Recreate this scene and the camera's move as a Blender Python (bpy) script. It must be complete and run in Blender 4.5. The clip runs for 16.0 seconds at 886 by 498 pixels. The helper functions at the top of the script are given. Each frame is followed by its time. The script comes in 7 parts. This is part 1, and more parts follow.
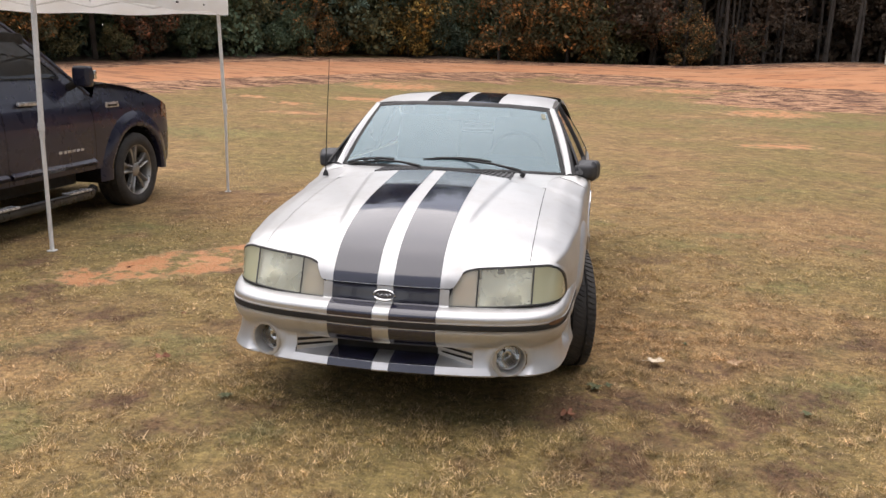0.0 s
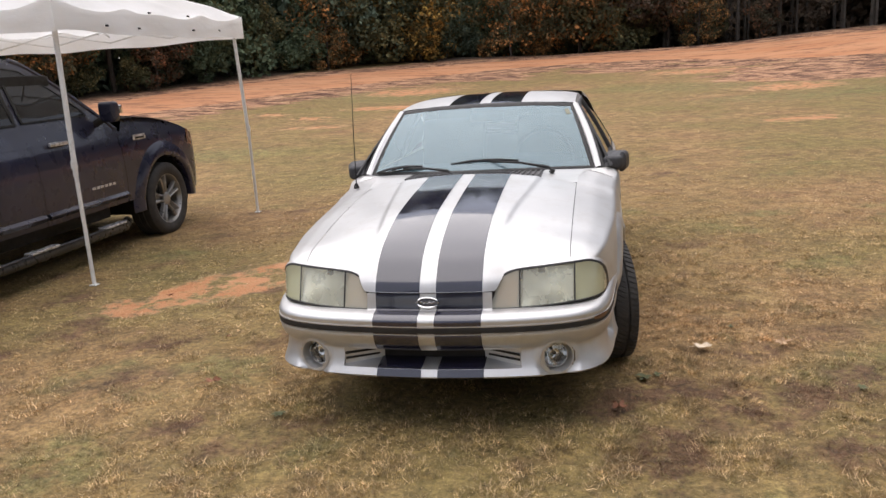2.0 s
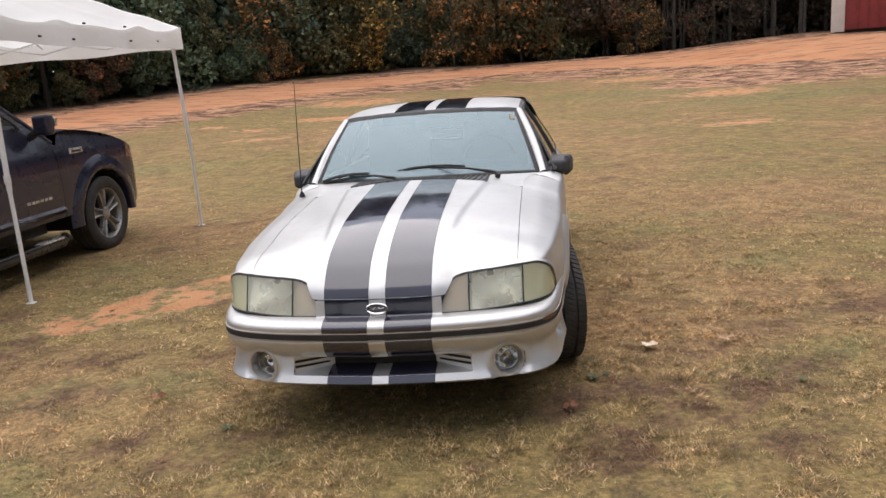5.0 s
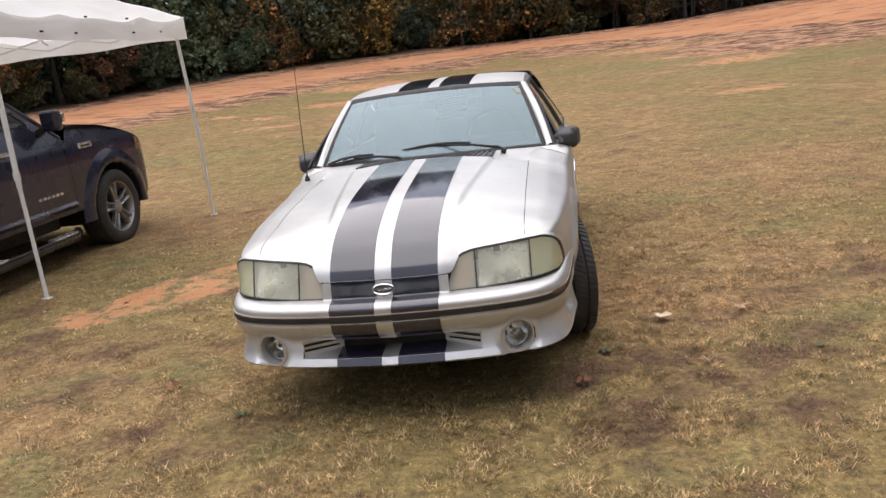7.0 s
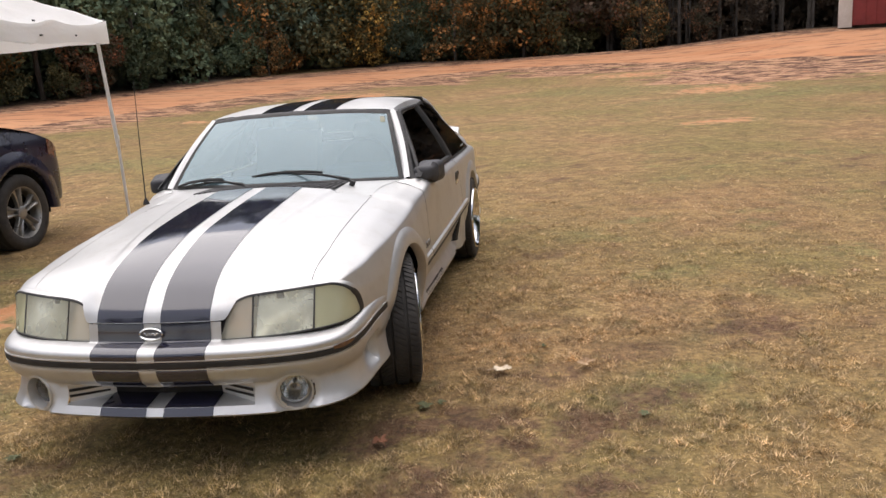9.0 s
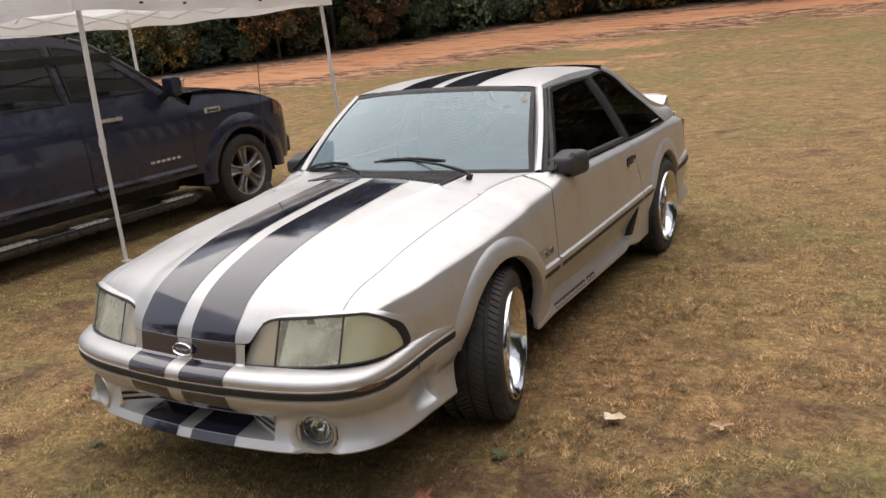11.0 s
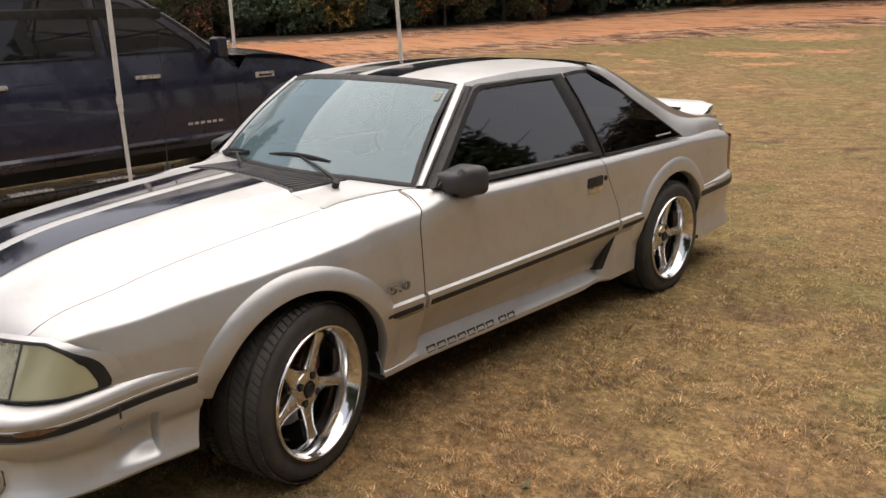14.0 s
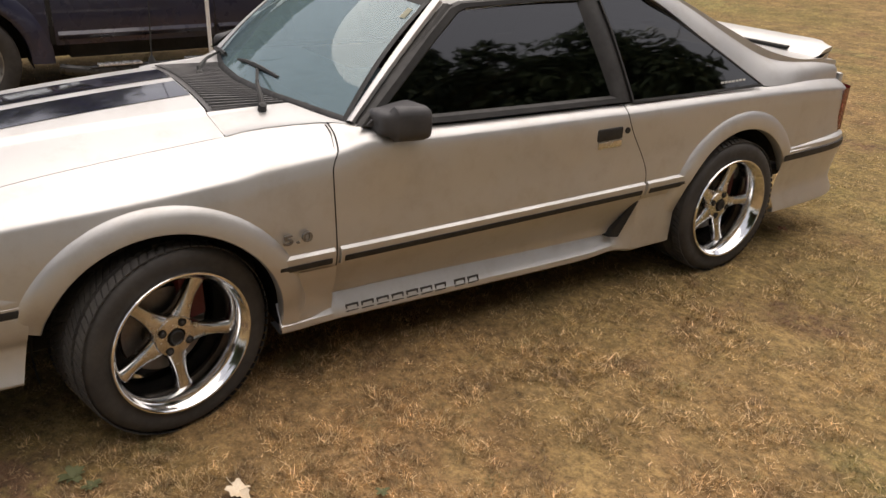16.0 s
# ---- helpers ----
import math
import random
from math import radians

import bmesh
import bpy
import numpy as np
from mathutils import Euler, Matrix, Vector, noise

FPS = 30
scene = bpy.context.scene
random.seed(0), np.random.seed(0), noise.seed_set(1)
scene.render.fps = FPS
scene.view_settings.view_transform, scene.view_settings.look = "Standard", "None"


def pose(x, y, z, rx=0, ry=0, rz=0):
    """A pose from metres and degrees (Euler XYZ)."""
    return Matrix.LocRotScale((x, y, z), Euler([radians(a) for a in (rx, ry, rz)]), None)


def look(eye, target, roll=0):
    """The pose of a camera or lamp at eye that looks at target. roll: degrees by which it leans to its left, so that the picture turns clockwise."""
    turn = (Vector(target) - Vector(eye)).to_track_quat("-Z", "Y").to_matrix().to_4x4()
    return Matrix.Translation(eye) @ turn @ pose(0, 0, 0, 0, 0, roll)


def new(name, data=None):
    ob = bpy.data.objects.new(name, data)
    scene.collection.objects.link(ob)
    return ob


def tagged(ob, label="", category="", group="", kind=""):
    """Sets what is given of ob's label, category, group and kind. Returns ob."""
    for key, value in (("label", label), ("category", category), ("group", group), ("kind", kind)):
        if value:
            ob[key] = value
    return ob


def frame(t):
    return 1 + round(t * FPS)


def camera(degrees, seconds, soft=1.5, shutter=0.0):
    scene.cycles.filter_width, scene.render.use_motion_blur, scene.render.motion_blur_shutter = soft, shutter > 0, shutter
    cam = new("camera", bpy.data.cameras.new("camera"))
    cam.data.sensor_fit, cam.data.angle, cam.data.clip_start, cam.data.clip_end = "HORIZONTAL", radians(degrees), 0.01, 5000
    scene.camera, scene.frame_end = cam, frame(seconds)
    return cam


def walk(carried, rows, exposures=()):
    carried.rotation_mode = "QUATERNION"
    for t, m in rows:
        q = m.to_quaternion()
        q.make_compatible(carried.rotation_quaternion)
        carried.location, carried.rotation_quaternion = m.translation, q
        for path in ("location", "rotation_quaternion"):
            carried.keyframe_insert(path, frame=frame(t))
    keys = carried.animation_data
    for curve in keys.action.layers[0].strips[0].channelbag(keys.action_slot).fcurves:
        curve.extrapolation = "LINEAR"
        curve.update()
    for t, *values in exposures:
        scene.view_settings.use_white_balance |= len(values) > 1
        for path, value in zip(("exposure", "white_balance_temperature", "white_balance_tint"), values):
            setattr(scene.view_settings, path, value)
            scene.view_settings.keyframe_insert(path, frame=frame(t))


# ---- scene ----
cam = camera(58.5, 16.0)
PATH = [
    (0, (0.788, -4.121, 1.571), (0.457, -2.204, 1.108), 1.6),
    (0.5, (0.79, -4.111, 1.571), (0.496, -2.194, 1.079), 0.1),
    (1, (0.781, -4.111, 1.578), (0.497, -2.198, 1.067), -2.5),
    (1.5, (0.765, -4.132, 1.585), (0.405, -2.22, 1.121), -4.3),
    (2, (0.744, -4.144, 1.588), (0.344, -2.238, 1.131), -3.7),
    (2.5, (0.725, -4.141, 1.589), (0.318, -2.233, 1.148), -3.2),
    (3, (0.724, -4.162, 1.584), (0.322, -2.245, 1.181), -3.4),
    (3.5, (0.729, -4.175, 1.576), (0.393, -2.238, 1.212), -3.2),
    (4, (0.726, -4.166, 1.568), (0.438, -2.229, 1.161), -3.6),
    (6.3, (0.768, -4.136, 1.563), (0.492, -2.206, 1.116), -4.7),
    (6.5, (0.767, -4.143, 1.57), (0.444, -2.215, 1.143), -5.9),
    (7, (0.788, -4.106, 1.535), (0.471, -2.191, 1.053), -6.9),
    (7.5, (0.927, -4.059, 1.528), (0.692, -2.142, 1.007), -7.0),
    (8, (1.231, -4.006, 1.535), (0.858, -2.106, 1.034), -5.6),
    (8.5, (1.437, -3.873, 1.518), (1.175, -1.949, 1.036), -3.1),
    (9, (1.594, -3.687, 1.53), (1.284, -1.764, 1.078), -4.0),
    (9.5, (1.74, -3.481, 1.526), (1.146, -1.627, 1.069), -4.6),
    (9.7, (1.829, -3.383, 1.533), (1.142, -1.566, 1.058), -4.4),
    (11.8, (2.336, -2.528, 1.635), (1.318, -0.89, 1.109), -5.4),
    (12, (2.386, -2.463, 1.626), (1.382, -0.813, 1.109), -3.4),
    (12.5, (2.497, -2.322, 1.617), (1.418, -0.769, 0.967), 2.4),
    (13, (2.63, -2.158, 1.601), (1.495, -0.621, 1.01), -1.0),
    (13.5, (2.795, -1.875, 1.614), (1.607, -0.351, 1.1), 0.1),
    (14, (2.892, -1.519, 1.58), (1.579, -0.122, 1.011), -1.6),
    (14.5, (2.967, -1.21, 1.583), (1.46, -0.066, 0.935), -4.3),
    (15, (3.07, -0.925, 1.639), (1.496, 0.058, 0.894), -1.3),
    (15.5, (3.084, -0.675, 1.641), (1.628, 0.473, 0.891), 0.5),
    (16, (3.084, -0.467, 1.644), (1.552, 0.52, 0.82), 1.8),
]
walk(cam, [(t, look(eye, target, roll)) for t, eye, target, roll in PATH], exposures=((0, 0.74, 6750, 15), (3.5, 0.63, 6600, 15), (9.5, 0.71, 6800, 15), (12, 0.42, 7050, 15), (13, 0.54, 7150, 15), (16, 0.59, 7500, 16)))

# ---------------------------------------------------------------- light
world = bpy.data.worlds.new("overcast_sky")
scene.world = world
world.use_nodes = True
wn = world.node_tree.nodes
wl = world.node_tree.links
wn.clear()
w_out = wn.new("ShaderNodeOutputWorld")
w_bg = wn.new("ShaderNodeBackground")
w_sky = wn.new("ShaderNodeTexSky")
w_sky.sky_type = "NISHITA"
w_sky.sun_disc = False
w_sky.sun_elevation = radians(76)
w_sky.sun_rotation = radians(317)
w_sky.dust_density = 0.15
w_hsv = wn.new("ShaderNodeHueSaturation")
w_hsv.inputs["Saturation"].default_value = 0.36
wl.new(w_sky.outputs["Color"], w_hsv.inputs["Color"])
w_geo = wn.new("ShaderNodeTexCoord")
w_sep = wn.new("ShaderNodeSeparateXYZ")
w_up = wn.new("ShaderNodeMapRange")
for key, value in (("From Min", 0.0), ("From Max", 1.0), ("To Min", 0.40), ("To Max", 1.6)):
    w_up.inputs[key].default_value = value
w_mul = wn.new("ShaderNodeVectorMath")
w_mul.operation = "MULTIPLY"
wl.new(w_geo.outputs["Generated"], w_sep.inputs[0])
wl.new(w_sep.outputs["Z"], w_up.inputs["Value"])
wl.new(w_hsv.outputs["Color"], w_mul.inputs[0])
wl.new(w_up.outputs["Result"], w_mul.inputs[1])
wl.new(w_mul.outputs["Vector"], w_bg.inputs["Color"])
w_bg.inputs["Strength"].default_value = 0.15
wl.new(w_bg.outputs["Background"], w_out.inputs["Surface"])
sun_data = bpy.data.lights.new("sun", "SUN")
sun_data.energy = 1.9
sun_data.angle = radians(92)
sun_data.color = (1.0, 0.95, 0.87)
sun = new("sun", sun_data)
sun.matrix_basis = look((-2.4, 2.6, 14.5), (0, 0, 0))

# ---------------------------------------------------------------- materials


class Mat:
    """A small builder for procedural Principled materials."""

    def __init__(self, name, colour, rough=0.5, metal=0.0, **more):
        self.m = bpy.data.materials.new(name)
        self.m.use_nodes = True
        self.t = self.m.node_tree
        self.n = self.t.nodes
        self.p = self.n["Principled BSDF"]
        self.p.inputs["Base Color"].default_value = (*colour, 1)
        self.p.inputs["Roughness"].default_value = rough
        self.p.inputs["Metallic"].default_value = metal
        for key, value in more.items():
            self.p.inputs[key.replace("_", " ")].default_value = value
        self.coord = None

    def place(self, kind="Object"):
        if self.coord is None:
            self.coord = self.n.new("ShaderNodeTexCoord")
        return self.coord.outputs[kind]

    def noise(self, scale, detail=4.0, kind="Object", rough=0.55, stretch=None):
        tex = self.n.new("ShaderNodeTexNoise")
        tex.inputs["Scale"].default_value = scale
        tex.inputs["Detail"].default_value = detail
        tex.inputs["Roughness"].default_value = rough
        src = self.place(kind)
        if stretch:
            mp = self.n.new("ShaderNodeMapping")
            mp.inputs["Scale"].default_value = stretch
            self.t.links.new(src, mp.inputs["Vector"])
            src = mp.outputs["Vector"]
        self.t.links.new(src, tex.inputs["Vector"])
        return tex.outputs["Fac"]

    def ramp(self, src, stops):
        r = self.n.new("ShaderNodeValToRGB")
        els = r.color_ramp.elements
        while len(els) < len(stops):
            els.new(0.5)
        for e, (pos, c) in zip(els, stops):
            e.position = pos
            e.color = (*c, 1) if len(c) == 3 else c
        self.t.links.new(src, r.inputs["Fac"])
        return r.outputs["Color"]

    def grey(self, src, lo, hi, a=0.0, b=1.0):
        return self.ramp(src, [(lo, (a, a, a)), (hi, (b, b, b))])

    def mix(self, fac, a, b, mode="MIX"):
        m = self.n.new("ShaderNodeMix")
        m.data_type = "RGBA"
        m.blend_type = mode
        for sock, val in ((m.inputs[0], fac), (m.inputs[6], a), (m.inputs[7], b)):
            if isinstance(val, (int, float)):
                sock.default_value = val
            elif isinstance(val, tuple):
                sock.default_value = (*val, 1)
            else:
                self.t.links.new(val, sock)
        return m.outputs[2]

    def math(self, op, a, b):
        m = self.n.new("ShaderNodeMath")
        m.operation = op
        for sock, val in ((m.inputs[0], a), (m.inputs[1], b)):
            if isinstance(val, (int, float)):
                sock.default_value = val
            else:
                self.t.links.new(val, sock)
        return m.outputs[0]

    def attr(self, name):
        a = self.n.new("ShaderNodeAttribute")
        a.attribute_name = name
        return a.outputs["Fac"]

    def island(self):
        g = self.n.new("ShaderNodeNewGeometry")
        return g.outputs["Random Per Island"]

    def objrand(self):
        g = self.n.new("ShaderNodeObjectInfo")
        return g.outputs["Random"]

    def colour(self, src):
        self.t.links.new(src, self.p.inputs["Base Color"])
        return self

    def rough(self, src):
        self.t.links.new(src, self.p.inputs["Roughness"])
        return self

    def bump(self, src, strength=0.2, dist=0.01):
        b = self.n.new("ShaderNodeBump")
        b.inputs["Strength"].default_value = strength
        b.inputs["Distance"].default_value = dist
        self.t.links.new(src, b.inputs["Height"])
        self.t.links.new(b.outputs["Normal"], self.p.inputs["Normal"])
        return self


def two_tone(name, a, b, scale, rough, metal=0.0, bump=0.0, dist=0.005, kind="Object", **more):
    """A surface of two near colours, mottled at two scales, with fine relief."""
    m = Mat(name, a, rough, metal, **more)
    big = m.grey(m.noise(scale, 5, kind), 0.35, 0.65)
    fine = m.grey(m.noise(scale * 9, 3, kind), 0.3, 0.7)
    c = m.mix(big, a, b)
    m.colour(m.mix(m.math("MULTIPLY", fine, 0.25), c, tuple(0.5 * x for x in b)))
    lo, hi = max(0.02, rough - 0.08), min(1, rough + 0.12)
    m.rough(m.grey(m.noise(scale * 3, 4, kind), 0.3, 0.7, lo, hi))
    if bump:
        m.bump(m.noise(scale * 20, 3, kind), bump, dist)
    return m.m


PANES = set()


def glass_mat(name, tint, ior, rough=0.01, film_share=0.0, film_colour=(0.62, 0.64, 0.60), sheen=(1, 1, 1)):
    """A pane: mirror-like gloss by Fresnel over a tinted clear sheet, partly covered by a matt film colour."""
    m = bpy.data.materials.new(name)
    m.use_nodes = True
    n, l = m.node_tree.nodes, m.node_tree.links
    n.clear()
    PANES.add(name)
    out = n.new("ShaderNodeOutputMaterial")
    mixn = n.new("ShaderNodeMixShader")
    fr = n.new("ShaderNodeFresnel")
    fr.inputs["IOR"].default_value = ior
    tr = n.new("ShaderNodeBsdfTransparent")
    tr.inputs["Color"].default_value = (*tint, 1)
    gl = n.new("ShaderNodeBsdfGlossy")
    gl.inputs["Roughness"].default_value = rough
    gl.inputs["Color"].default_value = (*sheen, 1)
    l.new(fr.outputs[0], mixn.inputs[0])
    l.new(gl.outputs[0], mixn.inputs[2])
    if film_share:
        di = n.new("ShaderNodeBsdfDiffuse")
        di.inputs["Color"].default_value = (*film_colour, 1)
        film = n.new("ShaderNodeMixShader")
        film.inputs[0].default_value = film_share
        l.new(tr.outputs[0], film.inputs[1])
        l.new(di.outputs[0], film.inputs[2])
        l.new(film.outputs[0], mixn.inputs[1])
    else:
        l.new(tr.outputs[0], mixn.inputs[1])
    l.new(mixn.outputs[0], out.inputs["Surface"])
    return m


def paint_silver():
    m = Mat("silver_paint", (0.5, 0.48, 0.45), 0.34, 0.78, Coat_Weight=0.06, Coat_Roughness=0.14)
    fade = m.grey(m.noise(1.6, 5), 0.35, 0.7)
    c = m.mix(fade, (0.53, 0.53, 0.525), (0.595, 0.595, 0.59))
    dirt = m.grey(m.noise(9, 6, rough=0.7), 0.50, 0.75)
    c = m.mix(m.math("MULTIPLY", dirt, 0.30), c, (0.34, 0.30, 0.25))
    flake = m.grey(m.noise(900, 1), 0.3, 0.7)
    c = m.mix(m.math("MULTIPLY", flake, 0.12), c, (0.75, 0.74, 0.72))
    m.colour(c)
    m.rough(m.grey(m.noise(5, 5), 0.3, 0.75, 0.40, 0.52))
    m.bump(m.noise(260, 2), 0.03, 0.002)
    return m.m


SILVER = paint_silver()
STRIPE = two_tone("black_stripe_vinyl", (0.013, 0.013, 0.026), (0.019, 0.019, 0.036), 3.0, 0.08, 0.0, 0.02, 0.002, Specular_IOR_Level=0.85, Coat_Weight=0.5, Coat_Roughness=0.05)
TRIM = two_tone("black_trim_plastic", (0.016, 0.016, 0.0165), (0.030, 0.029, 0.028), 14, 0.5, 0, 0.1, 0.002, Specular_IOR_Level=0.35)
TRIMGREY = two_tone("grey_black_plastic", (0.035, 0.036, 0.04), (0.06, 0.06, 0.065), 10, 0.55, 0, 0.15, 0.002)
DARK = two_tone("dark_cavity", (0.012, 0.011, 0.010), (0.022, 0.020, 0.018), 6, 0.8)
RUBBER = two_tone("tyre_rubber", (0.030, 0.028, 0.027), (0.052, 0.047, 0.042), 11, 0.72, 0, 0.25, 0.003)
CHROME = two_tone("chrome", (0.84, 0.84, 0.84), (0.74, 0.74, 0.73), 5, 0.09, 1.0)
SEAM = Mat("panel_gap", (0.015, 0.014, 0.013), 0.9).m
# the pale blue matt film paints part of the reflected sky into the glass
WINDSHIELD = glass_mat("windshield_glass", (0.38, 0.53, 0.60), 1.80, 0.03, 0.21, (0.50, 0.76, 0.84), (0.86, 0.96, 1.0))
TINTED = glass_mat("tinted_glass", (0.02, 0.022, 0.022), 1.80, 0.03)
LENS = glass_mat("lamp_lens", (0.97, 0.97, 0.84), 1.5, 0.08, 0.34, (0.98, 0.97, 0.66))
LENS_MAIN = glass_mat("main_lamp_lens", (0.98, 0.97, 0.86), 1.5, 0.05, 0.20, (0.98, 0.97, 0.80))
CORNER = two_tone("dull_amber_corner", (0.30, 0.10, 0.055), (0.16, 0.10, 0.085), 8, 0.25)
REDLENS = two_tone("red_lamp_lens", (0.20, 0.012, 0.01), (0.12, 0.008, 0.008), 9, 0.2)
AMBER = two_tone("amber_reflector", (0.90, 0.66, 0.45), (0.95, 0.88, 0.74), 9, 0.22, 0.1)
REFLECT = two_tone("lamp_reflector", (0.94, 0.93, 0.84), (0.90, 0.89, 0.78), 3, 0.30, 0.2)
CABIN = two_tone("grey_interior", (0.10, 0.11, 0.115), (0.16, 0.17, 0.175), 7, 0.75)
LETTER = Mat("dark_lettering", (0.045, 0.04, 0.036), 0.55).m
PALE = two_tone("pale_decal", (0.62, 0.62, 0.60), (0.52, 0.52, 0.50), 20, 0.5)

# ---------------------------------------------------------------- mesh helpers
ROOTS = {}


def thing(name, place, label, category, group="", kind=""):
    ob = new(name)
    ob.empty_display_size = 0.3
    ob.matrix_basis = place
    ROOTS[ob.name] = place.copy()
    return tagged(ob, label, category, group, kind)


def world_of(ob):
    return ROOTS.get(ob.name, Matrix.Identity(4))


def face_out(me, centre):
    """Turns the faces of a pane away from the middle of its car."""
    total = 0.0
    for f in me.polygons:
        c = centre
        if c is None:
            c = Vector((0, 1.3, 0.6)) if f.center.x > -2 else Vector((-4.8, 1.5, 0.9))
        total += f.normal.dot(f.center - c) * f.area
    if total < 0:
        me.flip_normals()


def part(name, data, material, parent=None, label="", at=None, smooth=True, angle=35):
    """Links a bmesh or a mesh as one object under a thing or a part; at: its place in the world."""
    if isinstance(data, bmesh.types.BMesh):
        me = bpy.data.meshes.new(name)
        bmesh.ops.recalc_face_normals(data, faces=data.faces[:])
        data.to_mesh(me)
        data.free()
    else:
        me = data
    if material is not None and not me.materials:
        me.materials.append(material)
    if smooth and len(me.polygons):
        me.polygons.foreach_set("use_smooth", [True] * len(me.polygons))
        me.set_sharp_from_angle(angle=radians(angle))
    if material is not None and material.name in PANES:
        face_out(me, Vector((-1, 0, 0)) if at is not None else None)
    ob = new(name, me)
    at = at or Matrix.Identity(4)
    if parent is not None:
        ob.parent = parent
        ob.matrix_parent_inverse = world_of(parent).inverted()
    ob.matrix_basis = at
    ROOTS[ob.name] = at.copy()
    if label:
        ob["label"] = label
    return ob


def pydata(name, verts, faces):
    me = bpy.data.meshes.new(name)
    me.from_pydata([tuple(v) for v in verts], [], faces)
    me.update()
    return me


def flip_x(rows):
    return [[(-p[0], p[1], p[2]) for p in reversed(r)] for r in rows]


def sheet(name, rows, keep=None, close_rows=False, close_cols=False):
    """A mesh from rows of points; keep(centre) drops faces."""
    n, m = len(rows), len(rows[0])
    verts = [p for r in rows for p in r]
    faces = []
    for i in range(n if close_rows else n - 1):
        for j in range(m if close_cols else m - 1):
            a, b = i, (i + 1) % n
            c, d = j, (j + 1) % m
            f = (a * m + c, a * m + d, b * m + d, b * m + c)
            if keep:
                ctr = [sum(verts[k][q] for k in f) / 4 for q in range(3)]
                if not keep(ctr):
                    continue
            faces.append(f)
    return pydata(name, verts, faces)


def curve(xs, ys):
    """A smooth interpolation (monotone cubic) through knots."""
    xs, ys = np.array(xs, float), np.array(ys, float)
    h, d = np.diff(xs), np.diff(ys) / np.diff(xs)
    m = np.zeros(len(xs))
    m[0], m[-1] = d[0], d[-1]
    for i in range(1, len(xs) - 1):
        if d[i - 1] * d[i] > 0:
            w1, w2 = 2 * h[i] + h[i - 1], h[i] + 2 * h[i - 1]
            m[i] = (w1 + w2) / (w1 / d[i - 1] + w2 / d[i])

    def f(x):
        x = min(max(float(x), xs[0]), xs[-1])
        i = min(int(np.searchsorted(xs, x, "right")) - 1, len(xs) - 2)
        t = (x - xs[i]) / h[i]
        return float((2 * t**3 - 3 * t**2 + 1) * ys[i] + (t**3 - 2 * t**2 + t) * h[i] * m[i]
                     + (-2 * t**3 + 3 * t**2) * ys[i + 1] + (t**3 - t**2) * h[i] * m[i + 1])
    return f


def ease(a, b, v):
    k = min(1.0, max(0.0, (v - a) / (b - a)))
    return k * k * (3 - 2 * k)


def spline(points, n):
    """n points evenly along a Catmull-Rom line through points."""
    p = [np.array(q, float) for q in points]
    p = [2 * p[0] - p[1]] + p + [2 * p[-1] - p[-2]]
    dense = []
    for i in range(1, len(p) - 2):
        for k in range(12):
            t = k / 12
            dense.append(0.5 * (2 * p[i] + (p[i + 1] - p[i - 1]) * t + (2 * p[i - 1] - 5 * p[i] + 4 * p[i + 1] - p[i + 2]) * t * t
                                + (3 * p[i] - p[i - 1] - 3 * p[i + 1] + p[i + 2]) * t**3))
    dense.append(p[-2])
    return even(dense, n)


def even(line, n):
    line = np.array(line, float)
    s = np.concatenate([[0], np.cumsum(np.linalg.norm(np.diff(line, axis=0), axis=1))])
    u = np.linspace(0, s[-1], n)
    return [tuple(np.interp(v, s, line[:, k]) for k in range(line.shape[1])) for v in u]


def box(sx, sy, sz, bevel=0.0, at=(0, 0, 0), seg=2):
    bm = bmesh.new()
    bmesh.ops.create_cube(bm, size=1)
    bmesh.ops.scale(bm, vec=(sx, sy, sz), verts=bm.verts)
    if bevel:
        bmesh.ops.bevel(bm, geom=bm.edges[:], offset=bevel, segments=seg, profile=0.6, affect="EDGES")
    bmesh.ops.translate(bm, vec=at, verts=bm.verts)
    return bm


def tube(points, radius, seg=8, taper=None, caps=True):
    """A round bar along points."""
    bm = bmesh.new()
    pts = [Vector(p) for p in points]
    rings = []
    up = Vector((0.03, 0.07, 1)).normalized()
    for i, p in enumerate(pts):
        d = (pts[min(i + 1, len(pts) - 1)] - pts[max(i - 1, 0)]).normalized()
        a = d.cross(up)
        if a.length < 0.15:
            a = d.cross(Vector((1, 0.1, 0)))
        a.normalize()
        b = d.cross(a)
        r = radius if taper is None else radius * taper[i]
        rings.append([bm.verts.new(p + (a * math.cos(k * math.tau / seg) + b * math.sin(k * math.tau / seg)) * r) for k in range(seg)])
    for r0, r1 in zip(rings, rings[1:]):
        for k in range(seg):
            bm.faces.new((r0[k], r0[(k + 1) % seg], r1[(k + 1) % seg], r1[k]))
    if caps:
        bm.faces.new(rings[0])
        bm.faces.new(list(reversed(rings[-1])))
    return bm


def ribbon(points, widths, normal_off=0.0):
    """A flat bar mesh (rows of section points)."""
    return sheet("ribbon", points)


def lathe(profile, seg=48, axis="X"):
    """A turned mesh from (along, radius) pairs about the x axis."""
    rows = []
    for k in range(seg):
        a = k * math.tau / seg
        rows.append([(u, r * math.cos(a), r * math.sin(a)) for u, r in profile])
    return sheet("turned", rows, close_rows=True)


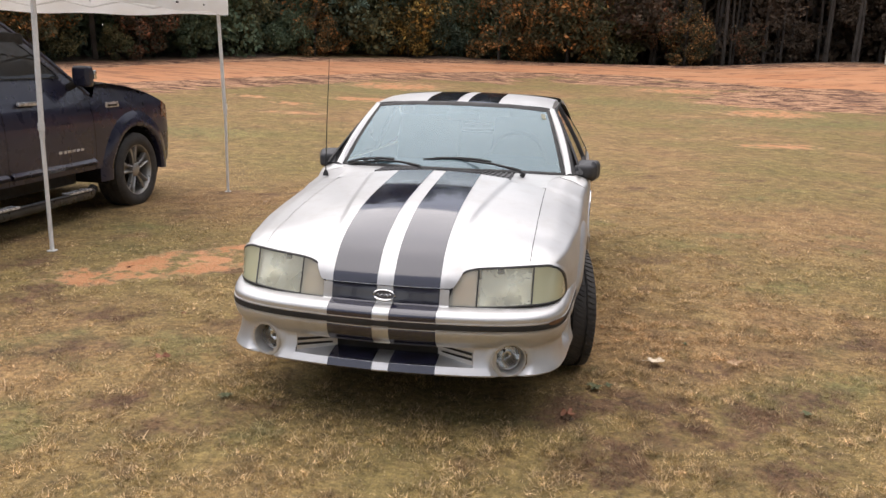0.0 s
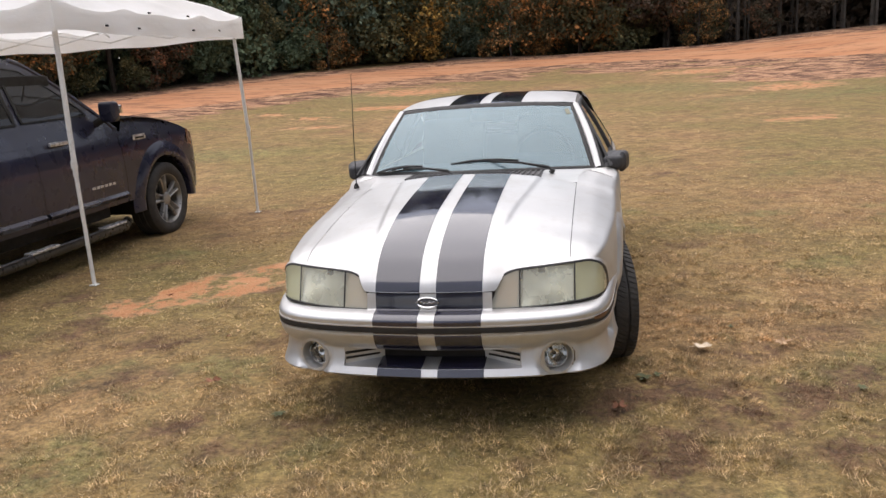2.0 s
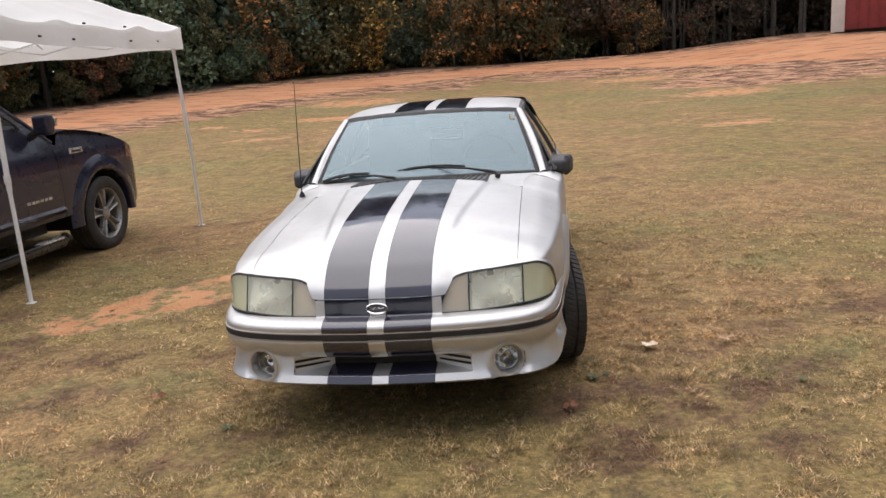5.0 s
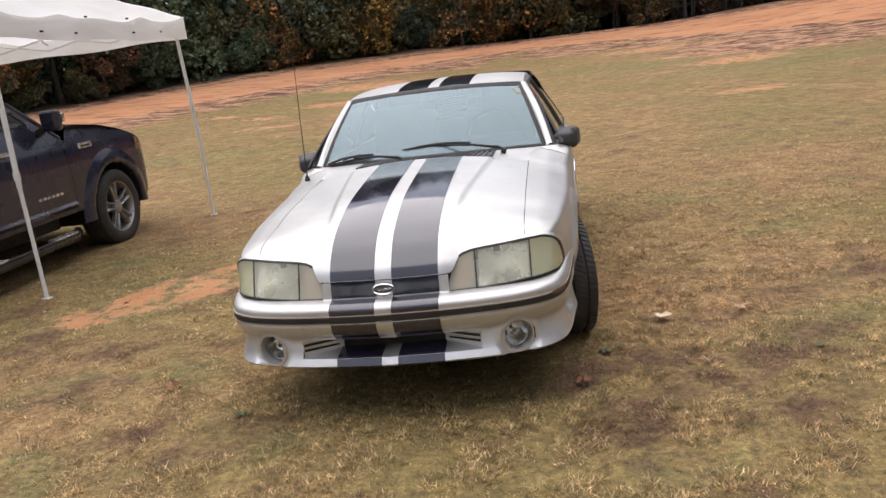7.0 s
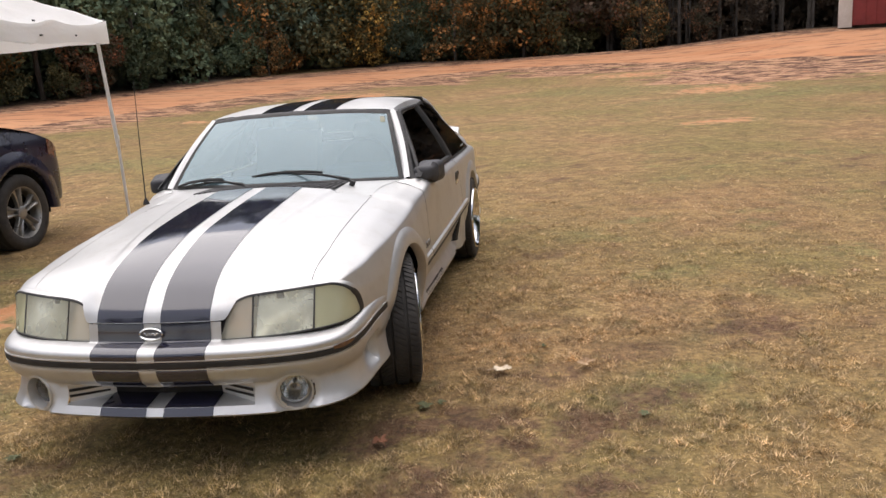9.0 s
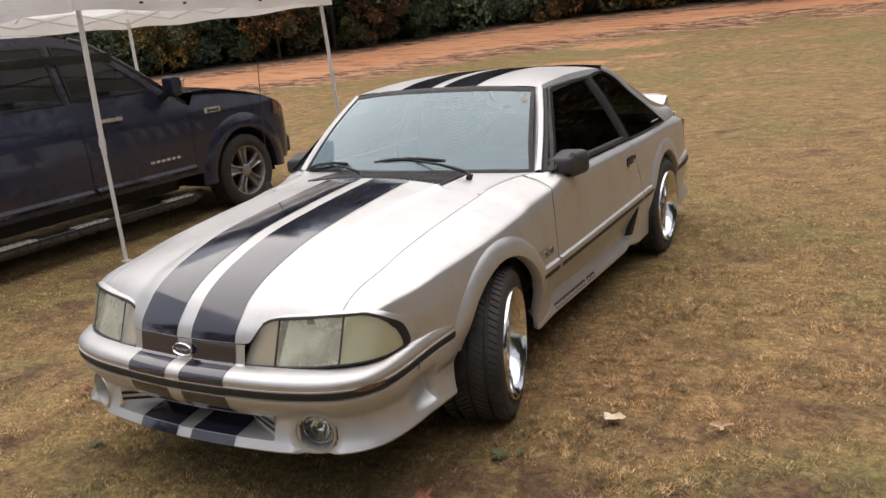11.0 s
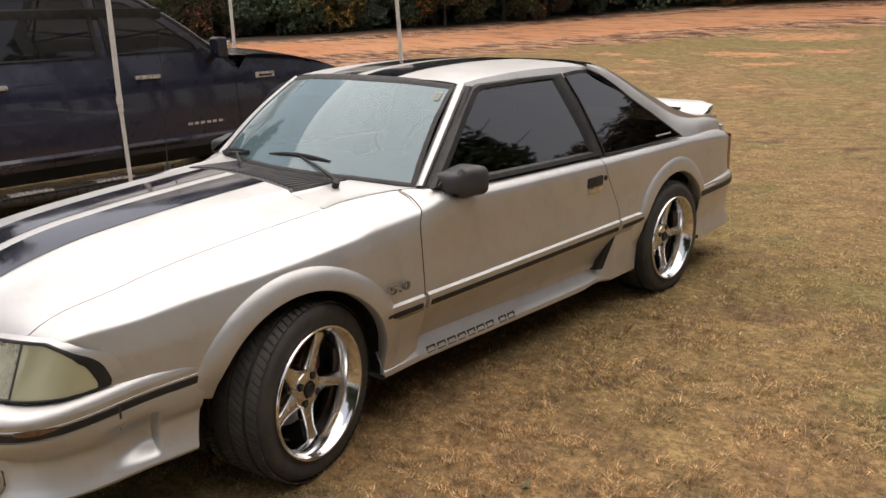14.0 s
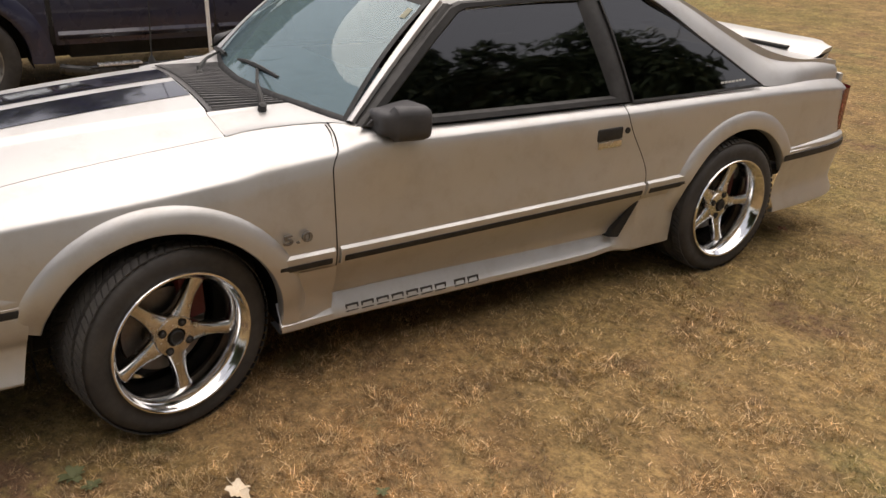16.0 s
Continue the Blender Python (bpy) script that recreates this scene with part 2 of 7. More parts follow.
def prism(outline, x0, x1, bevel=0.0):
    """A solid from an outline in (y, z), between two x."""
    bm = bmesh.new()
    a = [bm.verts.new((x0, y, z)) for y, z in outline]
    b = [bm.verts.new((x1, y, z)) for y, z in outline]
    bm.faces.new(a)
    bm.faces.new(list(reversed(b)))
    for i in range(len(a)):
        j = (i + 1) % len(a)
        bm.faces.new((a[j], a[i], b[i], b[j]))
    bmesh.ops.recalc_face_normals(bm, faces=bm.faces[:])
    if bevel:
        bmesh.ops.bevel(bm, geom=bm.edges[:], offset=bevel, segments=2, profile=0.6, affect="EDGES")
    return bm


def join(*bms):
    """Joins bmeshes into the first."""
    base = bms[0]
    for other in bms[1:]:
        me = bpy.data.meshes.new("tmp")
        other.to_mesh(me)
        other.free()
        base.from_mesh(me)
        bpy.data.meshes.remove(me)
    return base


def strip_along(line, half, thick, outward):
    """A raised band: line of points, half width vectors and an outward push."""
    rows = []
    for p, h, o in zip(line, half, outward):
        p, h, o = Vector(p), Vector(h), Vector(o)
        rows.append([tuple(p - h), tuple(p - h * 0.92 + o * thick), tuple(p + h * 0.92 + o * thick), tuple(p + h)])
    return sheet("band", rows)
LENS_CLEAR = glass_mat("clear_lens", (0.92, 0.93, 0.92), 1.5, 0.02, 0.05, (0.9, 0.9, 0.88))
LENS_AMBER = glass_mat("turn_lens", (0.98, 0.94, 0.84), 1.5, 0.06, 0.28, (0.98, 0.95, 0.80))
CHROME_SOFT = two_tone("soft_chrome", (0.70, 0.70, 0.70), (0.58, 0.58, 0.57), 8, 0.20, 1.0)
two_tone_disc = two_tone("iron_disc", (0.22, 0.20, 0.18), (0.16, 0.13, 0.11), 9, 0.45, 0.7)
CALIPER = two_tone("red_caliper", (0.16, 0.02, 0.02), (0.10, 0.015, 0.015), 9, 0.5)
CHROME_DARK = two_tone("dark_step_metal", (0.06, 0.06, 0.062), (0.09, 0.09, 0.09), 6, 0.3, 0.6)
BADGE_DARK = two_tone("dulled_badge", (0.16, 0.15, 0.14), (0.24, 0.23, 0.21), 20, 0.4, 0.6)
REFLECT_BRIGHT = two_tone("bright_lamp_bowl", (0.97, 0.97, 0.94), (0.94, 0.94, 0.88), 3, 0.26, 0.5)
FADED = two_tone("sun_faded_plastic", (0.085, 0.084, 0.088), (0.125, 0.122, 0.122), 9, 0.7, 0, 0.2, 0.002)
HANDLE = two_tone("bright_metal", (0.74, 0.74, 0.76), (0.64, 0.64, 0.66), 8, 0.25, 0.45)
RUST = two_tone("rust_stain", (0.22, 0.105, 0.04), (0.10, 0.05, 0.025), 60, 0.8)

# ---------------------------------------------------------------- ground


def ramp01(a, b, v):
    k = np.clip((v - a) / (b - a), 0, 1)
    return k * k * (3 - 2 * k)


def ground_z(x, y):
    """The field: level round the cars, rising to the wood behind."""
    x, y = np.asarray(x, float), np.asarray(y, float)
    z = 0.00133 * np.clip(np.minimum(y, 40) - 5, 0, None) ** 2
    z = z + np.minimum(0.04 * np.clip(-x - 2, 0, None), 0.72) * ramp01(6, 14, y)
    z = z + 0.45 * ramp01(5, 15, x) * ramp01(24, 37, y)
    return z + 0.012 * np.sin(x * 0.9 + 1.3) * np.sin(y * 0.7) * ramp01(5, 10, np.hypot(x, y - 1))


def gz(x, y):
    return float(ground_z(x, y))


def grown(a, b, step, grow, limit):
    v, s, out = b, step, []
    while v < limit:
        s *= grow
        v += s
        out.append(v)
    core = list(np.arange(a, b + 1e-6, step))
    v, s, low = a, step, []
    while v > -limit:
        s *= grow
        v -= s
        low.append(v)
    return np.array(low[::-1] + core + out)


def value_noise(x, y, scale, seed):
    """Smooth lattice noise, -1 to 1."""
    u, v = np.asarray(x) * scale, np.asarray(y) * scale
    a, b = np.floor(u).astype(np.int64), np.floor(v).astype(np.int64)
    fu, fv = u - a, v - b
    fu, fv = fu * fu * (3 - 2 * fu), fv * fv * (3 - 2 * fv)

    def corner(i, j):
        h = (i * 374761393 + j * 668265263 + seed * 1442695041) & 0xFFFFFFFF
        h = ((h ^ (h >> 13)) * 1274126177) & 0xFFFFFFFF
        return ((h ^ (h >> 16)) & 0xFFFF) / 32767.5 - 1

    return (corner(a, b) * (1 - fu) + corner(a + 1, b) * fu) * (1 - fv) + (corner(a, b + 1) * (1 - fu) + corner(a + 1, b + 1) * fu) * fv


gx, gy = grown(-17, 17, 0.25, 1.22, 400), grown(-6, 41, 0.25, 1.22, 400)
GX, GY = np.meshgrid(gx, gy, indexing="ij")
GZ = ground_z(GX, GY)
nx, ny = len(gx), len(gy)
verts = np.stack([GX, GY, GZ], -1).reshape(-1, 3)
idx = np.arange(nx * ny).reshape(nx, ny)
faces = np.stack([idx[:-1, :-1], idx[1:, :-1], idx[1:, 1:], idx[:-1, 1:]], -1).reshape(-1, 4)
ground_me = pydata("ground", verts.tolist(), faces.tolist())

# worn spots: clay beside the coupe, bare flecks out in the field, leaf litter along the road
WORN = [(-2.15, 1.36, 0.82, 0.44, 55), (-1.75, 1.86, 0.55, 0.38, 35), (-2.60, 0.84, 0.48, 0.28, 25), (4.7, 12.8, 0.9, 0.5, 10), (-7.0, 16.3, 0.8, 0.5, 15), (-5.5, 18.8, 1.5, 0.7, 15), (-6.0, 14.1, 1.0, 0.35, 20),
        (6.2, 20.4, 1.6, 1.2, 15), (8.2, 23.2, 2.2, 1.8, 10), (10.5, 25.5, 2.6, 1.8, 0), (4.6, 27.6, 2.6, 1.1, -5), (-6.0, 24.0, 2.0, 1.6, 30), (-11.0, 20.5, 1.6, 1.4, 60), (12.5, 22.5, 1.8, 1.2, 0), (-8.5, 17.2, 0.7, 0.4, 10), (-4.3, 17.0, 1.0, 0.4, 50), (-4.0, 20.7, 1.1, 0.5, 40), (-3.2, 13.3, 0.5, 0.14, 40), (6.5, 22.8, 1.6, 0.9, -20)]
# dark trodden scuffs and green tufts: x, y, half length, half width, turn
rs = random.Random(4)
SCUFF = [(1.07, -0.50, 0.30, 0.14, 15), (1.32, -0.82, 0.32, 0.13, 15), (1.67, -1.08, 0.26, 0.14, 20), (1.70, -0.52, 0.30, 0.10, 0), (2.6, 0.70, 0.38, 0.24, 20), (1.92, 0.35, 0.28, 0.13, 10), (1.45, 0.05, 0.26, 0.10, 0),
         (-1.85, -0.44, 0.30, 0.16, 20), (-1.96, 0.10, 0.34, 0.16, 10), (1.97, -0.23, 0.26, 0.12, 20)]
SCUFF += [(rs.uniform(-3.5, 6), rs.uniform(-2.2, 9), rs.uniform(0.12, 0.36), rs.uniform(0.07, 0.17), rs.uniform(0, 180)) for k in range(60)]
TUFT = [(-6.0, 21.5, 2.0, 1.6, 30), (-8.0, 23.2, 1.9, 1.6, 40), (-2.1, 15.8, 1.3, 1.2, 0), (3.5, 22.0, 3.0, 1.6, -10), (5.5, 17.6, 2.6, 1.3, 0), (8.2, 18.6, 2.2, 1.3, 0), (-6.5, 10.0, 1.6, 0.9, 20), (-1.4, -0.25, 0.34, 0.16, 0), (-1.2, -0.42, 0.22, 0.12, 0),
        (1.93, -0.35, 0.26, 0.16, 0), (2.2, 0.03, 0.30, 0.18, 20), (-1.68, -0.66, 0.24, 0.12, 0)]
TUFT += [(rs.uniform(-3.5, 6), rs.uniform(-2.2, 9), rs.uniform(0.12, 0.4), rs.uniform(0.1, 0.25), rs.uniform(0, 180)) for k in range(50)]


def spots(x, y, places):
    """How deep a place lies in one of the oval spots, 0 to 1."""
    out = np.zeros_like(x)
    for wx, wy, ra, rb, turn in places:
        c, s = math.cos(radians(turn)), math.sin(radians(turn))
        u, v = (x - wx) * c + (y - wy) * s, -(x - wx) * s + (y - wy) * c
        out = np.maximum(out, np.clip(1.3 - np.sqrt((u / ra) ** 2 + (v / rb) ** 2), 0, 1))
    return out


bare = np.zeros_like(GX)
for wx, wy, ra, rb, turn in WORN:
    c, s = math.cos(radians(turn)), math.sin(radians(turn))
    u, v = (GX - wx) * c + (GY - wy) * s, -(GX - wx) * s + (GY - wy) * c
    bare = np.maximum(bare, np.clip(1.25 - np.sqrt((u / ra) ** 2 + (v / rb) ** 2), 0, 1))
ROAD = [(-44, -9), (-30, 2), (-21.5, 8.5), (-16.5, 14.5), (-14.6, 20.5), (-12.2, 27.2), (-7.6, 32.3), (-2.4, 36.0), (4.0, 36.2), (9.5, 34.2), (16, 32.0), (26, 30), (44, 29), (80, 30)]
ROAD_HALF = [3, 3, 2.6, 2.4, 2.6, 3.1, 2.5, 2.0, 2.6, 4.2, 5.0, 5.0, 4.5, 4]
road_line = spline([(x, y, w) for (x, y), w in zip(ROAD, ROAD_HALF)], 160)
rl = np.array(road_line)
near = np.full(GX.shape, 1e9)
for x, y, w in road_line:
    near = np.minimum(near, np.hypot(GX - x, GY - y) - w)
litter = np.clip(1 - near / 3.6, 0, 1) * (GY > 8) * (near > -6)
for lx, ly, ra, rb in ((8.6, 25.0, 5.5, 4.2), (3.0, 30.5, 5.0, 2.0), (-5.0, 29.5, 4.0, 2.6), (-10.0, 23.5, 2.6, 2.6), (-13.5, 14.5, 2.0, 3.0), (13.5, 24.0, 4.0, 3.0)):
    litter = np.maximum(litter, np.clip(1.15 - np.hypot((GX - lx) / ra, (GY - ly) / rb), 0, 0.9))
att = ground_me.attributes.new("bare", "FLOAT", "POINT")
att.data.foreach_set("value", bare.ravel().astype(np.float32))
for key, places in (("scuff", SCUFF), ("tuft", TUFT)):
    att = ground_me.attributes.new(key, "FLOAT", "POINT")
    att.data.foreach_set("value", spots(GX, GY, places).ravel().astype(np.float32))
att = ground_me.attributes.new("litter", "FLOAT", "POINT")
att.data.foreach_set("value", litter.ravel().astype(np.float32))
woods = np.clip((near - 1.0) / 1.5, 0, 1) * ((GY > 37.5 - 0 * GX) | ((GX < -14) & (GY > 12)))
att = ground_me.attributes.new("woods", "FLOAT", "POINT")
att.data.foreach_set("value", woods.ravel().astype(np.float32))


def grass_colours(m, kind="Object"):
    """Dry and green lawn, blotched at several scales, in world metres."""
    big = m.grey(m.noise(0.35, 4, kind), 0.38, 0.62)
    mid = m.grey(m.noise(1.6, 5, kind, rough=0.65), 0.36, 0.66)
    small = m.grey(m.noise(11, 4, kind), 0.35, 0.65)
    c = m.mix(mid, (0.310, 0.208, 0.096), (0.215, 0.134, 0.062))
    c = m.mix(m.math("MULTIPLY", big, 0.9), c, (0.190, 0.156, 0.055))
    green = m.grey(m.noise(0.8, 5, kind, stretch=(1, 1.3, 1)), 0.58, 0.74)
    c = m.mix(m.math("MULTIPLY", green, 0.55), c, (0.135, 0.140, 0.048))
    rag = m.grey(m.noise(7, 5, kind, rough=0.7), 0.38, 0.60, 0.1, 1.5)
    tuft = m.grey(m.math("MULTIPLY", m.attr("tuft"), rag), 0.15, 0.75)
    c = m.mix(m.math("MULTIPLY", tuft, 0.55), c, (0.150, 0.165, 0.060))
    knot = m.grey(m.noise(4.5, 5, kind, rough=0.7), 0.54, 0.70)
    c = m.mix(m.math("MULTIPLY", knot, 0.5), c, (0.125, 0.086, 0.044))
    worn = m.grey(m.noise(2.3, 5, kind, stretch=(1.2, 0.9, 1)), 0.57, 0.70)
    c = m.mix(m.math("MULTIPLY", worn, 0.55), c, (0.145, 0.078, 0.045))
    scuff = m.grey(m.math("MULTIPLY", m.attr("scuff"), rag), 0.12, 0.7)
    c = m.mix(m.math("MULTIPLY", scuff, 0.85), c, (0.110, 0.060, 0.037))
    return c, small


def ground_mat():
    m = Mat("dry_lawn", (0.25, 0.18, 0.09), 0.95)
    c, small = grass_colours(m)
    c = m.mix(m.math("MULTIPLY", small, 0.30), c, (0.090, 0.060, 0.030))
    c = m.mix(1.0, c, (1.11, 1.03, 0.97), "MULTIPLY")
    c = m.mix(1.0, c, m.grey(m.noise(24, 6, rough=0.8), 0.36, 0.64, 0.50, 1.75), "MULTIPLY")
    c = m.mix(1.0, c, m.grey(m.noise(5.5, 5, rough=0.7), 0.36, 0.64, 0.70, 1.36), "MULTIPLY")
    edge = m.noise(3.4, 7, rough=0.72)
    clay = m.mix(m.grey(m.noise(3.0, 5), 0.3, 0.7), (0.54, 0.215, 0.09), (0.66, 0.34, 0.175))
    b = m.math("MULTIPLY", m.attr("bare"), m.grey(edge, 0.40, 0.60, 0.0, 1.9))
    b = m.grey(b, 0.30, 0.75)
    c = m.mix(m.math("MULTIPLY", b, 0.85), c, m.mix(m.grey(b, 0.25, 0.7), (0.56, 0.40, 0.25), clay))
    brk = m.noise(0.9, 7, rough=0.7, stretch=(0.6, 1.5, 1))
    lit = m.grey(m.math("MULTIPLY", m.attr("litter"), m.grey(brk, 0.35, 0.6, 0.35, 1.5)), 0.30, 0.46)
    leafy = m.mix(m.grey(m.noise(2.0, 9, rough=0.8, stretch=(0.6, 1.4, 1)), 0.46, 0.54), (0.115, 0.050, 0.030), (0.56, 0.31, 0.175))
    leafy = m.mix(1.0, leafy, m.grey(m.noise(9, 5, rough=0.75), 0.36, 0.62, 0.65, 1.2), "MULTIPLY")
    c = m.mix(lit, c, leafy)
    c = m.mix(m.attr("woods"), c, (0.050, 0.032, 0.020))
    m.colour(c)
    m.bump(m.noise(30, 5, rough=0.7), 0.9, 0.035)
    return m.m


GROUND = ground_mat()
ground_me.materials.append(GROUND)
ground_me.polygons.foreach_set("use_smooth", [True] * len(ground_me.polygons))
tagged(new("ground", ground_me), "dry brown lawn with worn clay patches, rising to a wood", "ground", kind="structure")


def dirt_mat():
    m = Mat("orange_clay", (0.6, 0.33, 0.17), 0.95)
    c = m.mix(m.grey(m.noise(0.5, 5, stretch=(0.5, 1.5, 1)), 0.3, 0.7), (0.50, 0.210, 0.094), (0.57, 0.295, 0.152))
    c = m.mix(m.math("MULTIPLY", m.grey(m.noise(1.4, 8, stretch=(0.5, 1.6, 1), rough=0.72), 0.51, 0.60), 0.75), c, (0.20, 0.090, 0.050))
    m.colour(c)
    m.bump(m.noise(9, 5), 0.5, 0.05)
    return m.m


rows = []
for i, (x, y, w) in enumerate(road_line):
    a, b = rl[max(i - 1, 0)], rl[min(i + 1, len(rl) - 1)]
    d = np.array([b[0] - a[0], b[1] - a[1]])
    d /= np.linalg.norm(d)
    nrm = np.array([-d[1], d[0]])
    row = []
    for k, u in enumerate(np.linspace(-1, 1, 13)):
        wob = 1 + (0.16 * noise.noise((x * 0.45, y * 0.45, 3.0 + (u > 0))) + 0.10 * noise.noise((x * 1.7, y * 1.7, 7.0))) * abs(u)
        px, py = x + nrm[0] * w * u * wob, y + nrm[1] * w * u * wob
        row.append((px, py, gz(px, py) + (0.05 - 0.03 * abs(u) if abs(u) < 0.95 else -0.04)))
    rows.append(row)
road_me = sheet("dirt_road", rows)
road_me.materials.append(dirt_mat())
road_me.polygons.foreach_set("use_smooth", [True] * len(road_me.polygons))
tagged(new("dirt_road", road_me), "orange clay track along the edge of the wood", "road", kind="structure")

# grass: short curled blades over the near lawn
rng = np.random.default_rng(5)


def blades(name, n, centre, reach, hgt, wid, away=None):
    """Short curled blades, thick near the cars and thinning outwards."""
    far = -(np.log(rng.uniform(1e-6, 1, n)) + np.log(rng.uniform(1e-6, 1, n))) * reach
    turn = rng.uniform(0, math.tau, n)
    x, y = centre[0] + far * np.cos(turn), centre[1] + far * np.sin(turn)
    clump = 0.55 * value_noise(x, y, 8.0, 3) + 0.5 * value_noise(x, y, 21.0, 8)
    ok = rng.uniform(0, 1, n) < 0.62 + 0.75 * clump
    ok &= rng.uniform(0, 1, n) > 0.5 * spots(x, y, SCUFF)
    if away is not None:
        ok &= away(x, y)
    x, y, far, clump = x[ok], y[ok], far[ok], clump[ok]
    k = len(x)
    ang, lean = rng.uniform(0, math.tau, k), rng.uniform(0.4, 2.4, k)
    h = hgt * rng.uniform(0.4, 1.15, k) * (0.85 + 0.9 * np.clip(clump, -0.4, 0.6)) * (0.35 + 0.65 * np.exp(-far / 9.0))
    w = wid * rng.uniform(0.6, 1.3, k) * (1 + far * 0.12)
    z = ground_z(x, y) - 0.004
    dx, dy = np.cos(ang), np.sin(ang)
    base1 = np.stack([x - dy * w, y + dx * w, z], -1)
    base2 = np.stack([x + dy * w, y - dx * w, z], -1)
    tip = np.stack([x + dx * h * lean, y + dy * h * lean, z + h], -1)
    v = np.stack([base1, base2, tip], 1).reshape(-1, 3)
    me = bpy.data.meshes.new(name)
    me.vertices.add(3 * k)
    me.vertices.foreach_set("co", v.ravel().astype(np.float32))
    me.loops.add(3 * k)
    me.loops.foreach_set("vertex_index", np.arange(3 * k, dtype=np.int32))
    me.polygons.add(k)
    me.polygons.foreach_set("loop_start", np.arange(0, 3 * k, 3, dtype=np.int32))
    me.update(calc_edges=True)
    for key, places in (("scuff", SCUFF), ("tuft", TUFT)):
        att = me.attributes.new(key, "FLOAT", "POINT")
        att.data.foreach_set("value", spots(x, y, places).repeat(3).astype(np.float32))
    return me


def blade_mat():
    m = Mat("grass_blades", (0.3, 0.22, 0.1), 0.8)
    c, small = grass_colours(m)
    r = m.island()
    pale = m.math("MULTIPLY", m.grey(r, 0.35, 0.85, 0.0, 0.88), m.grey(m.noise(9, 5, rough=0.7), 0.36, 0.60, 0.35, 1.0))
    c = m.mix(pale, c, (0.88, 0.71, 0.47))
    c = m.mix(1.0, c, (1.40, 1.25, 1.12), "MULTIPLY")
    c = m.mix(1.0, c, m.grey(m.noise(17, 5, rough=0.7), 0.36, 0.62, 0.34, 1.42), "MULTIPLY")
    c = m.mix(1.0, c, m.grey(m.noise(8, 5, rough=0.75), 0.38, 0.62, 0.68, 1.30), "MULTIPLY")
    c = m.mix(m.math("MULTIPLY", m.grey(m.noise(4.5, 6, rough=0.7, stretch=(1, 1.2, 1)), 0.52, 0.62), 0.5), c, (0.170, 0.106, 0.062))
    c = m.mix(m.math("MULTIPLY", m.grey(m.noise(3.1, 6, rough=0.7, stretch=(1.2, 1, 1)), 0.55, 0.64), 0.5), c, (0.26, 0.25, 0.10))
    c = m.mix(m.math("MULTIPLY", m.grey(m.math("MULTIPLY", m.attr("scuff"), m.grey(m.noise(12, 4), 0.35, 0.6, 0.2, 1.5)), 0.15, 0.8), 0.8), c, (0.150, 0.082, 0.050))
    c = m.mix(m.math("MULTIPLY", m.grey(m.attr("tuft"), 0.2, 0.9), 0.4), c, (0.21, 0.21, 0.08))
    c = m.mix(m.math("MULTIPLY", m.grey(r, 0.0, 0.12, 1.0, 0.0), 0.5), c, (0.13, 0.085, 0.045))
    c = m.mix(m.math("MULTIPLY", m.grey(r, 0.84, 0.9), 0.45), c, (0.15, 0.16, 0.06))
    m.colour(c)
    thin = m.n.new("ShaderNodeBsdfTranslucent")
    m.t.links.new(c, thin.inputs["Color"])
    mx = m.n.new("ShaderNodeMixShader")
    mx.inputs[0].default_value = 0.30
    m.t.links.new(m.p.outputs[0], mx.inputs[1])
    m.t.links.new(thin.outputs[0], mx.inputs[2])
    m.t.links.new(mx.outputs[0], m.n["Material Output"].inputs["Surface"])
    return m.m


def off_clay(x, y):
    keep = np.ones(len(x), bool)
    for wx, wy, ra, rb, turn in WORN[:3]:
        c, s = math.cos(radians(turn)), math.sin(radians(turn))
        u, v = (x - wx) * c + (y - wy) * s, -(x - wx) * s + (y - wy) * c
        keep &= ((u / ra) ** 2 + (v / rb) ** 2 > 0.75) | (rng.uniform(0, 1, len(x)) < 0.12)
    return keep


BLADE = blade_mat()
lawn = blades("lawn_grass", 1500000, (0.9, -0.3), 2.5, 0.023, 0.0019, off_clay)
lawn.materials.append(BLADE)
tagged(new("lawn_grass", lawn), "short dry brown grass with a few green tufts", "grass", kind="stuff")

# fallen leaves
LEAF = two_tone("dead_leaf", (0.60, 0.42, 0.26), (0.42, 0.25, 0.13), 25, 0.75, 0, 0.3, 0.004)
LEAFRED = two_tone("rusty_dead_leaf", (0.30, 0.12, 0.06), (0.20, 0.085, 0.045), 25, 0.75, 0, 0.3, 0.004)
LEAFPALE = two_tone("pale_dead_leaf", (0.80, 0.68, 0.52), (0.70, 0.55, 0.38), 25, 0.75, 0, 0.3, 0.004)


